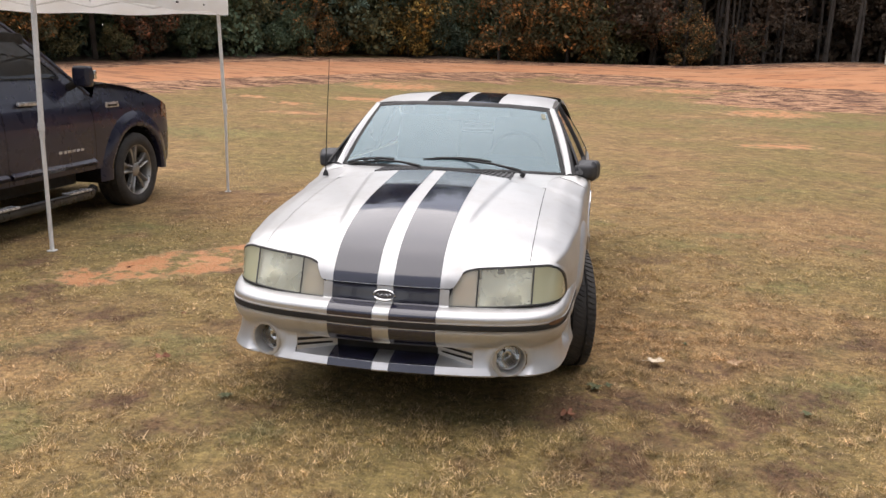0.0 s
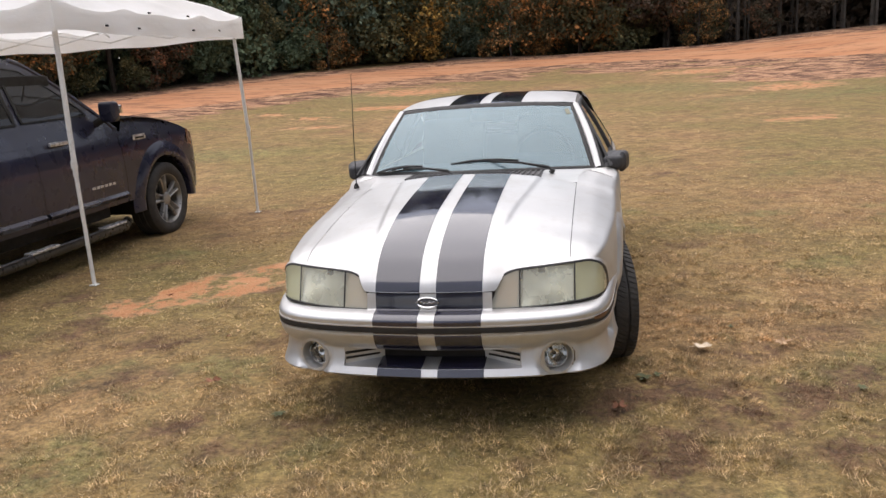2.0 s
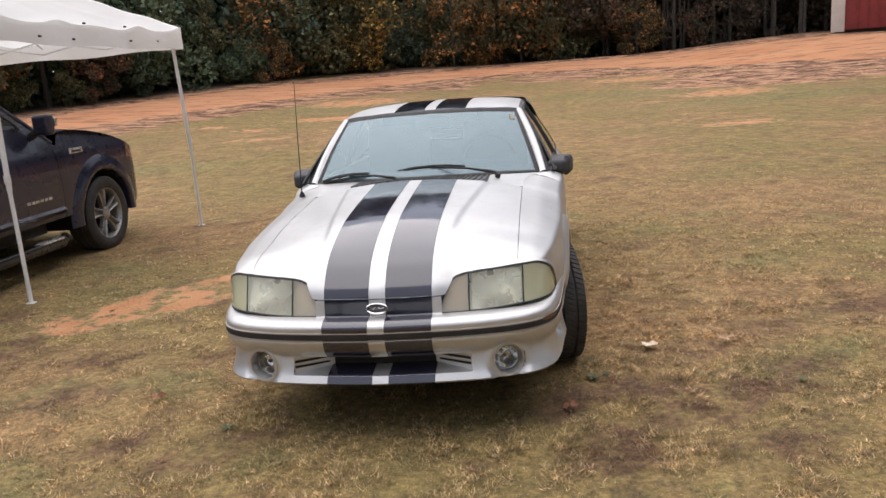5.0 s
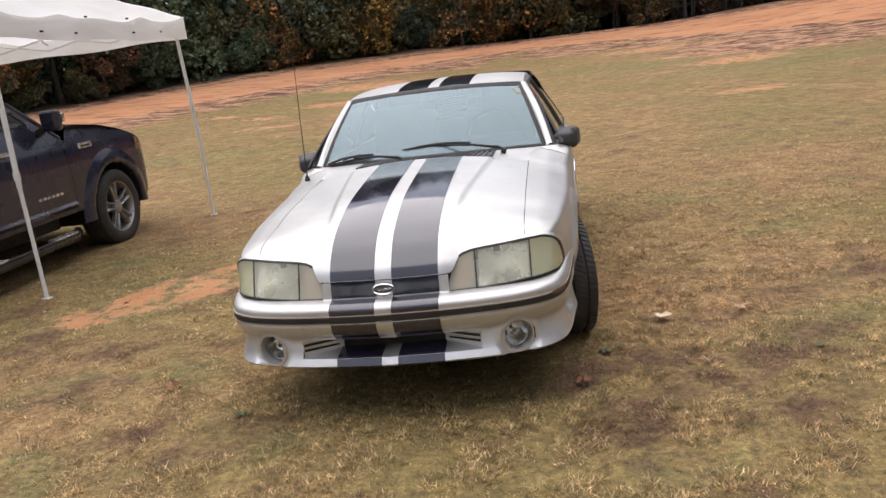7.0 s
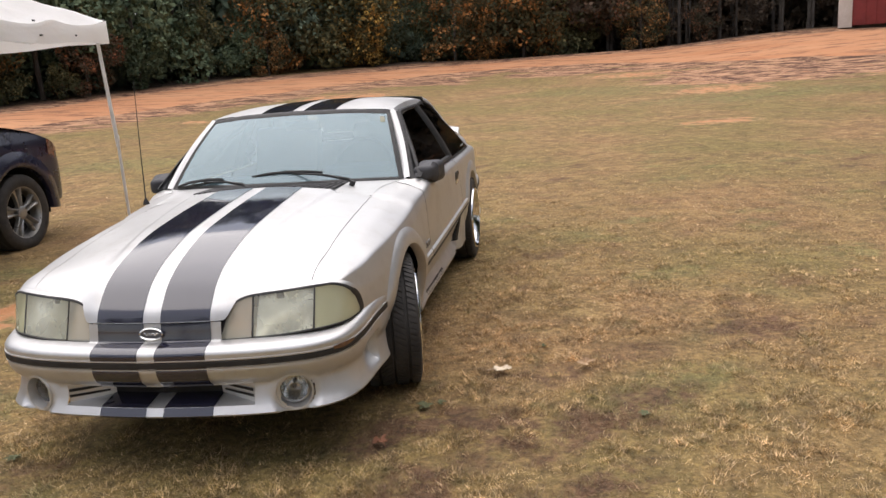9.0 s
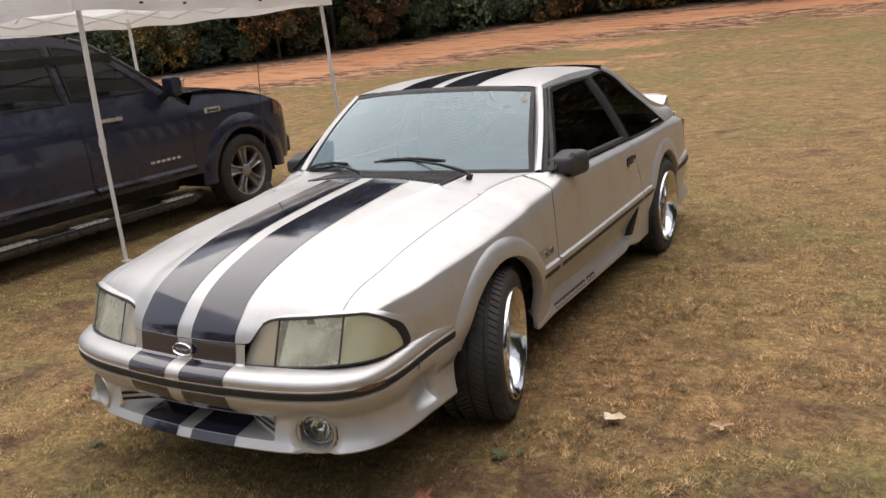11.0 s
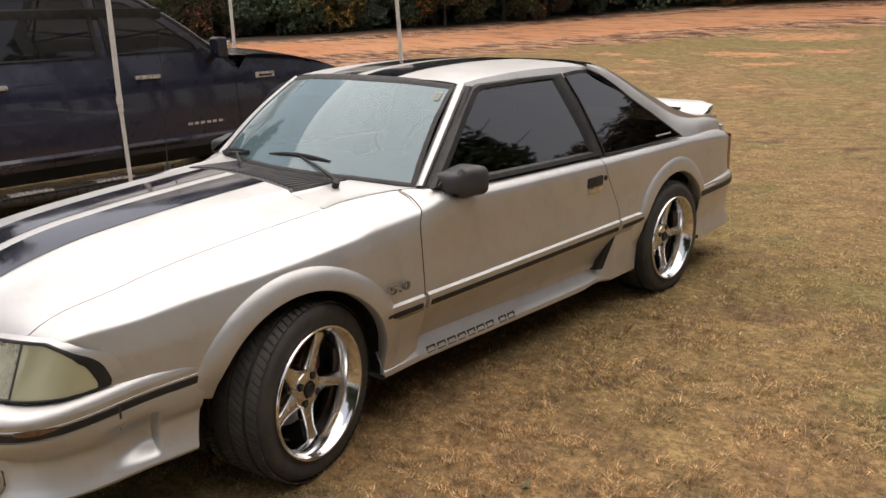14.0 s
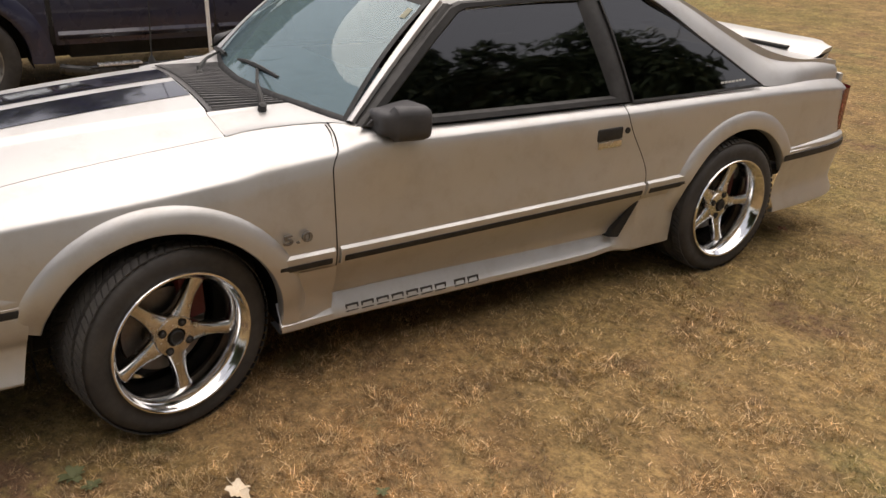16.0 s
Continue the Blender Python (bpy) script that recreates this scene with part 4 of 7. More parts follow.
def hood_front(x):
    """Where the hood's front edge lies: along the nose seam, then over the lamps."""
    ax = abs(x)
    z = 0.637 + 0.068 * ease(0.283, 0.335, ax) + 0.030 * ease(0.335, 0.6, ax)
    lo, hi = -1.0, -0.5
    for step in range(24):
        y = (lo + hi) / 2
        lo, hi = (y, hi) if hood_z(x, y) < z else (lo, y)
    return hi


def hood_sheet(x0, x1, n, lift, y1, y0=None):
    rows = []
    for i in range(n + 1):
        x = x0 + (x1 - x0) * i / n
        a = hood_front(x) if y0 is None else y0
        line = []
        for k in range(45):
            u = (k / 44) ** 1.7
            y = a + (y1 - a) * u
            line.append((x, y, hood_z(x, y) + lift))
        rows.append(line)
    return rows


part("hood", sheet("hood", hood_sheet(-0.597, 0.597, 120, 0, 0.275)), SILVER, coupe)
for a, b in ((-0.235, -0.036), (0.036, 0.235)):
    part("hood_stripe", sheet("hood_stripe", hood_sheet(a, b, 8, 0.0022, 0.272)), STRIPE, coupe, "black vinyl stripe")

# nose panel between the lamps
plan_nose = curve([0, 0.25, 0.35, 0.45, 0.55, 0.62, 0.69, 0.735, 0.757], [-0.985, -0.972, -0.964, -0.950, -0.928, -0.903, -0.853, -0.785, -0.695])
nose_drop = [(0.010, 0.633), (0.006, 0.618), (0.003, 0.600), (0.0, 0.582), (-0.004, 0.566), (-0.02, 0.558)]


def nose_rows(x0, x1, n, lift):
    rows = []
    for i in range(n + 1):
        x = x0 + (x1 - x0) * i / n
        rows.append([(x, plan_nose(abs(x)) + d - lift, z + lift * 0.3) for d, z in nose_drop])
    return rows


part("nose_panel", sheet("nose_panel", nose_rows(-0.275, 0.275, 24, 0)), SILVER, coupe)
for a, b in ((-0.235, -0.036), (0.036, 0.235)):
    part("nose_stripe", sheet("nose_stripe", nose_rows(a, b, 8, 0.0022)), STRIPE, coupe, "black vinyl stripe")

# front bumper cover: plan line times an upright profile, with a wide mouth over a shelf-like lip
NB = 140
bump_plan = spline([(0, -1.062), (0.2, -1.052), (0.4, -1.030), (0.55, -0.995), (0.66, -0.945), (0.730, -0.868), (0.768, -0.75), (0.787, -0.58), (0.797, -0.45), (0.800, -0.374)], NB)
bump_prof = [(-0.075, 0.562), (-0.05, 0.5605), (-0.022, 0.553), (-0.006, 0.543), (0.002, 0.531), (0.002, 0.524), (0.0, 0.475), (0.002, 0.468), (0.0, 0.456), (-0.005, 0.440), (-0.012, 0.424), (-0.024, 0.411),
             (-0.036, 0.402), (-0.041, 0.392), (-0.040, 0.380), (-0.036, 0.364), (-0.031, 0.346), (-0.025, 0.330), (-0.017, 0.314), (-0.006, 0.298), (0.002, 0.286), (-0.005, 0.277), (-0.04, 0.272), (-0.09, 0.272)]
MOUTH = (0.314, 0.392, 0.392)     # lower edge, upper edge, half width
FOG = Vector((0.550, -0.95, 0.347))


def plan_normal(line, i):
    a, b = line[max(i - 1, 0)], line[min(i + 1, len(line) - 1)]
    d = Vector((b[0] - a[0], b[1] - a[1], 0)).normalized()
    return Vector((d.y, -d.x, 0))


def bump_point(i, off, z, lift=0.0):
    x, y = bump_plan[i]
    nrm = plan_normal(bump_plan, i)
    if i == 0:
        nrm = Vector((0, -1, 0))
    side = ease(0.70, 0.79, x)
    off = off * (1 - 0.55 * side)
    duct = ease(-0.74, -0.565, y) * (1 - ease(-0.552, -0.536, y)) * ease(0.300, 0.345, z) * (1 - ease(0.425, 0.452, z))
    off -= 0.046 * duct
    boss = 1 - ease(0.074, 0.104, math.hypot(x - FOG.x, z - FOG.z))
    off = off * (1 - boss) - 0.026 * boss
    y -= ease(-0.62, -0.374, y) * max(0.0, 0.56 - z) * 0.24
    z = z + 0.026 * ease(-0.88, -0.5, y) * (1 if z > 0.46 else 0.4)
    return (x + nrm.x * (off + lift), y + nrm.y * (off + lift), z)


def bumper_rows(i0, i1, lift=0.0, prof=None):
    prof = prof or bump_prof
    fine = []
    for (o0, z0), (o1, z1) in zip(prof, prof[1:]):
        fine += [(o0, z0), ((o0 + o1) / 2, (z0 + z1) / 2)]
    fine.append(prof[-1])
    return [[bump_point(i, o, z, lift) for o, z in fine] for i in range(i0, i1)]


def in_mouth(c):
    return MOUTH[0] < c[2] < MOUTH[1] and abs(c[0]) < MOUTH[2]


def keep_bumper(c):
    fog = math.hypot((abs(c[0]) - FOG.x) * 1.03, c[2] - FOG.z) < 0.066
    return not (in_mouth(c) and c[1] < -0.9) and not (fog and c[1] < -0.8)


def mirrored(rows):
    """The line on the one side, joined to its mirror image."""
    return [[(-p[0], p[1], p[2]) for p in r] for r in rows[:0:-1]] + rows


bumper = part("front_bumper", sheet("front_bumper", mirrored(bumper_rows(0, NB)), keep_bumper), SILVER, coupe)
band = [(0.0, 0.506), (0.006, 0.504), (0.007, 0.493), (0.006, 0.483), (0.0, 0.481)]
part("rub_strip", sheet("rub_strip", mirrored([[bump_point(i, o, z) for o, z in band] for i in range(NB)])), TRIM, bumper, "black rubber strip")
for z0, z1 in ((0.5075, 0.5135), (0.4735, 0.4785)):
    bead = [[bump_point(i, o, z) for o, z in ((0.0, z0), (0.005, z0 + 0.001), (0.005, z1 - 0.001), (0.0, z1))] for i in range(NB)]
    part("strip_bead", sheet("strip_bead", mirrored(bead)), SILVER, bumper)
# joint in the strip and the cover before the wheel
ji = min(range(NB), key=lambda i: abs(bump_plan[i][1] + 0.655))
for s in (1, -1):
    line = [bump_point(ji, o, z, 0.0012) for o, z in ((0.0065, 0.510), (0.008, 0.500), (0.008, 0.486), (0.0065, 0.476), (0.0, 0.462), (-0.02, 0.42))]
    rows = [[(x, y - 0.0035, z), (x, y + 0.0035, z)] for x, y, z in line]
    part("strip_joint", sheet("strip_joint", rows if s > 0 else flip_x(rows)), TRIMGREY, bumper)
rows = []
for i in range(NB):
    if 0.690 < bump_plan[i][0] < 0.752:
        k = math.sin(math.pi * (bump_plan[i][0] - 0.690) / 0.062)
        rows.append([bump_point(i, 0.0064, 0.5115 + 0.004 * k), bump_point(i, 0.0076, 0.506), bump_point(i, 0.0078, 0.503 - 0.006 * k)])
part("rust_spot", sheet("rust_spot", rows), RUST, bumper, "orange rust stain")
# the shelf behind the lip, the roof of the mouth and its slanted, slotted ends
plan_y = curve([p[0] for p in bump_plan[:60:3]], [p[1] for p in bump_plan[:60:3]])


def shelf(x, t, lift=0.0):
    """The lip's upper face, rising a little to the back and to the ends."""
    return (x, plan_y(abs(x)) + 0.017 + 0.115 * t, 0.314 + 0.016 * t + lift)


N_SHELF = [-0.395 + 0.79 * k / 40 for k in range(41)]
part("lip_shelf", sheet("lip_shelf", [[shelf(x, t / 6) for t in range(7)] for x in N_SHELF]), SILVER, bumper)
part("mouth_roof", sheet("mouth_roof", [[(x, plan_y(abs(x)) + 0.041 + 0.10 * t / 4, 0.392 + 0.006 * t / 4) for t in range(5)] for x in N_SHELF]), SILVER, bumper)
part("intake", sheet("intake", [[(x, plan_y(abs(x)) + 0.128, z) for z in (0.31, 0.35, 0.41)] for x in N_SHELF]), DARK, bumper, "black intake opening")
for s in (1, -1):
    def wall(u, z, o=0.0):
        """The slanted end of the mouth, from its outer edge to deep inside."""
        x = 0.392 - 0.165 * u
        return (s * (x - o * 0.5), plan_y(x) + 0.036 + 0.088 * u - o, z)

    part("vent_panel", sheet("vent_panel", [[wall(u / 8, 0.312 + 0.082 * k / 6) for k in range(7)] for u in range(9)]), SILVER, bumper)
    for z0, z1 in ((0.338, 0.350), (0.361, 0.374)):
        slot = []
        for k in range(9):
            u = 0.02 + 0.86 * k / 8
            mid, half = (z0 + z1) / 2 + 0.004 * u, (z1 - z0) / 2 * (1 - 0.35 * u)
            slot.append([wall(u, mid - half, 0.003), wall(u, mid, 0.0045), wall(u, mid + half, 0.003)])
        part("vent_slot", sheet("vent_slot", slot), DARK, bumper, "dark vent slot")
    # stripes over the cover, the shelf and the lip
    rows = bumper_rows(0, 40, 0.0022)
    lo = min(range(40), key=lambda k: abs(rows[k][0][0] - 0.036))
    hi = min(range(40), key=lambda k: abs(rows[k][0][0] - 0.235))
    rows = rows[lo:hi + 1]
    rows[0] = [(0.036, p[1], p[2]) for p in rows[0]]
    rows[-1] = [(0.235, p[1], p[2]) for p in rows[-1]]
    part("bumper_stripe", sheet("bumper_stripe", rows if s > 0 else flip_x(rows), lambda c: not in_mouth(c)), STRIPE, bumper, "black vinyl stripe")
    rows = [[shelf(0.036 + 0.199 * k / 8, t / 6, 0.0022) for t in range(7)] for k in range(9)]
    part("shelf_stripe", sheet("shelf_stripe", rows if s > 0 else flip_x(rows)), STRIPE, bumper, "black vinyl stripe")

# fog lamps deep in round wells
for s in (1, -1):
    fi = min(range(NB), key=lambda i: abs(bump_plan[i][0] - FOG.x))
    fp, fn = bump_point(fi, -0.026, FOG.z), plan_normal(bump_plan, fi)
    tilt = pose(s * fp[0], fp[1], FOG.z, 0, 0, math.degrees(math.atan2(fn.y, s * fn.x)))
    well = [(-0.004, 0.076), (0.003, 0.0725), (0.002, 0.068), (-0.010, 0.0655), (-0.044, 0.0615), (-0.046, 0.053)]
    fog = part("fog_lamp", lathe(well, 40), SILVER, bumper, "round fog lamp deep in a silver well", at=tilt)
    lamp_at = tilt @ pose(0.004, 0, 0.004)
    bowl = [(-0.036, 0.0525), (-0.037, 0.0505), (-0.050, 0.044), (-0.066, 0.034), (-0.076, 0.018), (-0.079, 0.0)]
    part("reflector", lathe(bowl, 32), CHROME, fog, "bright mirrored bowl", at=lamp_at)
    part("lens", lathe([(-0.038, 0.051), (-0.031, 0.042), (-0.027, 0.024), (-0.026, 0.0)], 32), LENS_CLEAR, fog, at=lamp_at)
    part("bezel", lathe([(-0.040, 0.0555), (-0.033, 0.0545), (-0.032, 0.0515), (-0.038, 0.0505)], 32), CHROME_SOFT, fog, "thin metal lamp rim", at=lamp_at)
    part("bulb_shield", lathe([(-0.076, 0.0), (-0.056, 0.010), (-0.048, 0.008), (-0.046, 0.0)], 14), CHROME_DARK, fog, at=lamp_at)

# headlamps
lamp_plan = plan_nose


def lamp_pt(x, z, off=0.0):
    y = lamp_plan(min(x, 0.757)) + 4.0 * max(0.0, x - 0.757) + 0.40 * (z - 0.565) * (1 - 0.5 * ease(0.66, 0.757, x)) + 0.008
    return (x, y - off, z)


lamp_top = curve([0.262, 0.285, 0.31, 0.335, 0.38, 0.5, 0.62, 0.67, 0.71, 0.735, 0.748, 0.756], [0.566, 0.635, 0.682, 0.700, 0.712, 0.721, 0.727, 0.726, 0.714, 0.690, 0.655, 0.600])
lamp_low = curve([0.262, 0.38, 0.5, 0.62, 0.70, 0.74, 0.756], [0.560, 0.562, 0.566, 0.573, 0.575, 0.576, 0.582])


def lamp_patch(x0, x1, off, inset=0.0, n=14, m=10):
    rows = []
    for i in range(n + 1):
        x = x0 + (x1 - x0) * i / n
        a, b = lamp_low(x) + inset, max(lamp_top(x) - inset, lamp_low(x) + inset + 0.002)
        rows.append([lamp_pt(x, a + (b - a) * j / m, off) for j in range(m + 1)])
    return rows


def lamp_border(off):
    xs = [0.509 - 0.247 * math.cos(math.pi * i / 60) for i in range(61)]
    loop = even([(x, lamp_low(x)) for x in xs] + [(x, lamp_top(x)) for x in reversed(xs)], 110)
    rows = []
    n = len(loop)
    for i, (x, z) in enumerate(loop):
        a, b = loop[i - 1], loop[(i + 1) % n]
        d = Vector((b[0] - a[0], b[1] - a[1]))
        if d.length < 1e-6:
            d = Vector((0, 1))
        d.normalize()
        nx, nz = d.y, -d.x
        def q(k, o):
            xx = max(x + nx * k, 0.25)
            return lamp_pt(xx, z + nz * k, o)
        rows.append([q(0.0052, -0.005), q(0.0048, 0.001), q(-0.001, 0.003), q(-0.004, -0.002)])
    return rows


for s in (1, -1):
    def side(rows):
        return rows if s > 0 else flip_x(rows)
    head = part("headlamp", sheet("headlamp", side(lamp_border(0)), close_rows=True), TRIM, coupe, "yellowed composite headlamp with black gasket")
    ramp = []
    for i in range(31):
        x = 0.266 + 0.488 * i / 30
        a, b = lamp_low(x), lamp_top(x)
        ramp.append([lamp_pt(x, a + (b - a) * j / 8, -0.016 - (0.085 - 0.05 * ease(0.66, 0.754, x)) * (j / 8) - 0.004 * (i % 2)) for j in range(9)])
    part("housing", sheet("housing", side(ramp)), REFLECT, head)
    for nm, a, b, mat in (("turn_lens", 0.266, 0.386, LENS_AMBER), ("main_lens", 0.392, 0.615, LENS_MAIN), ("marker_lens", 0.621, 0.754, LENS)):
        part(nm, sheet(nm, side(lamp_patch(a, b, 0.0, 0.002))), mat, head, "hazed yellow plastic lens")
    loop = []
    for i in range(41):
        x = 0.30 + 0.456 * math.sin(math.pi / 2 * i / 40)
        loop.append((x, lamp_top(x)))
    loop = even(loop, 60)
    rows = []
    for i, (x, z) in enumerate(loop):
        p0, p1 = loop[max(i - 1, 0)], loop[min(i + 1, 59)]
        dn = Vector((-(p1[1] - p0[1]), p1[0] - p0[0])).normalized()
        rows.append([lamp_pt(x + dn.x * k, z + dn.y * k, o) for k, o in ((0.003, -0.003), (0.007, -0.007), (0.010, -0.03))])
    part("surround", sheet("surround", side(rows)), SILVER, head)
    # bright bowl behind the main lens and reflectors at its sides
    bowl = []
    for i in range(13):
        x = 0.40 + 0.21 * i / 12
        bowl.append([lamp_pt(x, lamp_low(x) + (lamp_top(x) - lamp_low(x)) * j / 10, -0.006 - 0.035 * (j / 10) - 0.022 * (1 - ((x - 0.505) / 0.105) ** 2) * math.sin(math.pi * j / 10)) for j in range(11)])
    part("main_reflector", sheet("main_reflector", side(bowl)), REFLECT_BRIGHT, head)
    part("turn_reflector", sheet("turn_reflector", side([[lamp_pt(0.285 + 0.0085 * i, lamp_low(0.285 + 0.0085 * i) + 0.006 + (lamp_top(0.285 + 0.0085 * i) - lamp_low(0.285 + 0.0085 * i) - 0.014) * j / 14, -0.008 - 0.020 * j / 14 - 0.012 * (j % 2)) for j in range(15)] for i in range(12)])), AMBER, head)
    for xx in (0.389, 0.618):
        rows = [[lamp_pt(xx - 0.0030, z, -0.004), lamp_pt(xx - 0.0024, z, 0.002), lamp_pt(xx + 0.0024, z, 0.002), lamp_pt(xx + 0.0030, z, -0.004)]
                for z in [lamp_low(xx) + (lamp_top(xx) - lamp_low(xx)) * k / 6 for k in range(7)]]
        part("divider", sheet("divider", side(rows)), TRIM if xx < 0.5 else TRIMGREY, head)

# side panels ------------------------------------------------------------
K = [-0.9, -0.83, -0.80, -0.76, -0.69, -0.6, -0.45, -0.2, 0.0, 0.3, 0.56, 1.0, 1.9, 2.3, 2.7, 3.0, 3.2, 3.4, 3.5]
side_x = curve(K, [0.605, 0.628, 0.688, 0.720, 0.748, 0.771, 0.795, 0.824, 0.836, 0.842, 0.846, 0.850, 0.852, 0.852, 0.848, 0.84, 0.825, 0.795, 0.765])
top_x = curve([-0.9, 0.36, 0.46, 0.56, 0.62, 0.75, 1.9, 2.7, 3.0, 3.2, 3.4, 3.5], [0.600, 0.600, 0.615, 0.665, 0.745, 0.790, 0.802, 0.802, 0.785, 0.755, 0.715, 0.69])
top_z = curve([-0.9, -0.83, -0.6, -0.39, -0.14, 0.32, 0.56, 0.62, 0.75, 1.0, 1.9, 2.72, 2.9, 3.2, 3.4, 3.5], [0.728, 0.742, 0.792, 0.830, 0.866, 0.904, 0.918, 0.924, 0.910, 0.897, 0.880, 0.868, 0.862, 0.846, 0.825, 0.81])
shoulder = curve([-0.9, -0.7, 0.0, 0.5, 0.7, 3.5], [0.01, 0.04, 0.075, 0.06, 0.035, 0.035])


def seam_z(y):
    """The fender's top edge: along the hood, then the belt line."""
    k = ease(0.24, 0.34, y)
    return hood_z(0.6, min(y, 0.3)) * (1 - k) + top_z(y) * k


def section(y):
    """The side's line at one station, from the top seam to the sill."""
    xs, xt, zt = side_x(y), top_x(y), seam_z(y)
    d = shoulder(y)
    zb = zt - d
    xb = xt + (xs - xt) * 0.86
    pts = [(xt, zt), (xt + (xb - xt) * 0.5, zt - d * 0.36), (xb, zb)]
    if zb > 0.70:
        pts += [(xb + (xs - xb) * 0.5, zb - 0.055), (xs - 0.005, 0.66 if zb > 0.74 else zb - 0.08)]
    pts += [(xs, 0.565), (xs - 0.002, 0.50), (xs - 0.018, 0.455), (xs - 0.055, 0.385), (xs - 0.082, 0.325), (xs - 0.085, 0.20)]
    line = np.array(even(pts, 110))
    for turn in range(3):
        line[1:-1] = 0.25 * line[:-2] + 0.5 * line[1:-1] + 0.25 * line[2:]
    return [tuple(q) for q in line]


def shear(y, z):
    y += 0.065 * ease(0.80, 0.94, z) * math.exp(-((y - 0.55) / 0.12) ** 2)
    y -= 0.14 * ease(0.55, 0.87, z) * math.exp(-((y - 1.987) / 0.16) ** 2)
    return y


def skirt_top(y):
    return 0.332 - 0.035 * ease(0.5, 1.85, y)


def panel_low(y):
    """The lower edge of the side panels."""
    for c in (ARCH_F, ARCH_B):
        if abs(y - c) < ARCH_R:
            outer = 0.556 if c == ARCH_F and y < c else 0.548 if c == ARCH_B and y > c else 0.30
            return max(HUB_Z + math.sqrt(ARCH_R**2 - (y - c) ** 2), outer)
    if y < -0.68:
        return float(np.interp(y, [-0.9, -0.83, -0.80, -0.775, -0.75, -0.72, -0.70, -0.68], [0.735, 0.733, 0.728, 0.713, 0.692, 0.662, 0.636, 0.590]))
    if y < -ARCH_R:
        return 0.556
    if y > ARCH_B + ARCH_R:
        return 0.548
    return skirt_top(y) - 0.004


def columns(y0, y1, n):
    ys = [y0 + (y1 - y0) * i / n for i in range(n + 1)]
    for c in (ARCH_F, ARCH_B):
        for e in (c - ARCH_R - 0.0005, c - ARCH_R + 0.0005, c + ARCH_R - 0.0005, c + ARCH_R + 0.0005):
            if y0 < e < y1:
                ys.append(e)
        for k in range(1, 16):
            e = c - ARCH_R * math.cos(math.pi * k / 16)
            if y0 < e < y1:
                ys.append(e)
    return sorted(ys)


def side_sheet(y0, y1, n, rows=44, low=panel_low):
    out = []
    for y in columns(y0, y1, n):
        line = [(x, shear(y, z), z) for x, z in section(y)]
        zl = low(y)
        keepers = [p for p in line if p[2] > zl]
        after = [p for p in line if p[2] <= zl]
        if after and keepers:
            a, b = keepers[-1], after[0]
            t = (a[2] - zl) / max(a[2] - b[2], 1e-6)
            keepers.append(tuple(a[k] + (b[k] - a[k]) * t for k in range(3)))
        if len(keepers) < 2:
            keepers = [line[0], (line[0][0] + 0.002, line[0][1], line[0][2] - 0.002)]
        crease = seam_z(y) - shoulder(y)
        above = [p for p in keepers if p[2] > crease]
        below = [p for p in keepers if p[2] <= crease]
        if len(above) > 2 and len(below) > 3:
            a, b = above[-1], below[0]
            t = (a[2] - crease) / max(a[2] - b[2], 1e-6)
            bend = tuple(a[k] + (b[k] - a[k]) * t for k in range(3))
            out.append(even(above + [bend], 12) + even([bend] + below, rows - 11)[1:])
        else:
            out.append(even(keepers, rows))
    return out


def body_x(y, z):
    """The side's x at a station and height."""
    s = [q for q in section(y)]
    zs = [q[1] for q in s][::-1]
    return float(np.interp(z, zs, [q[0] for q in s][::-1]))


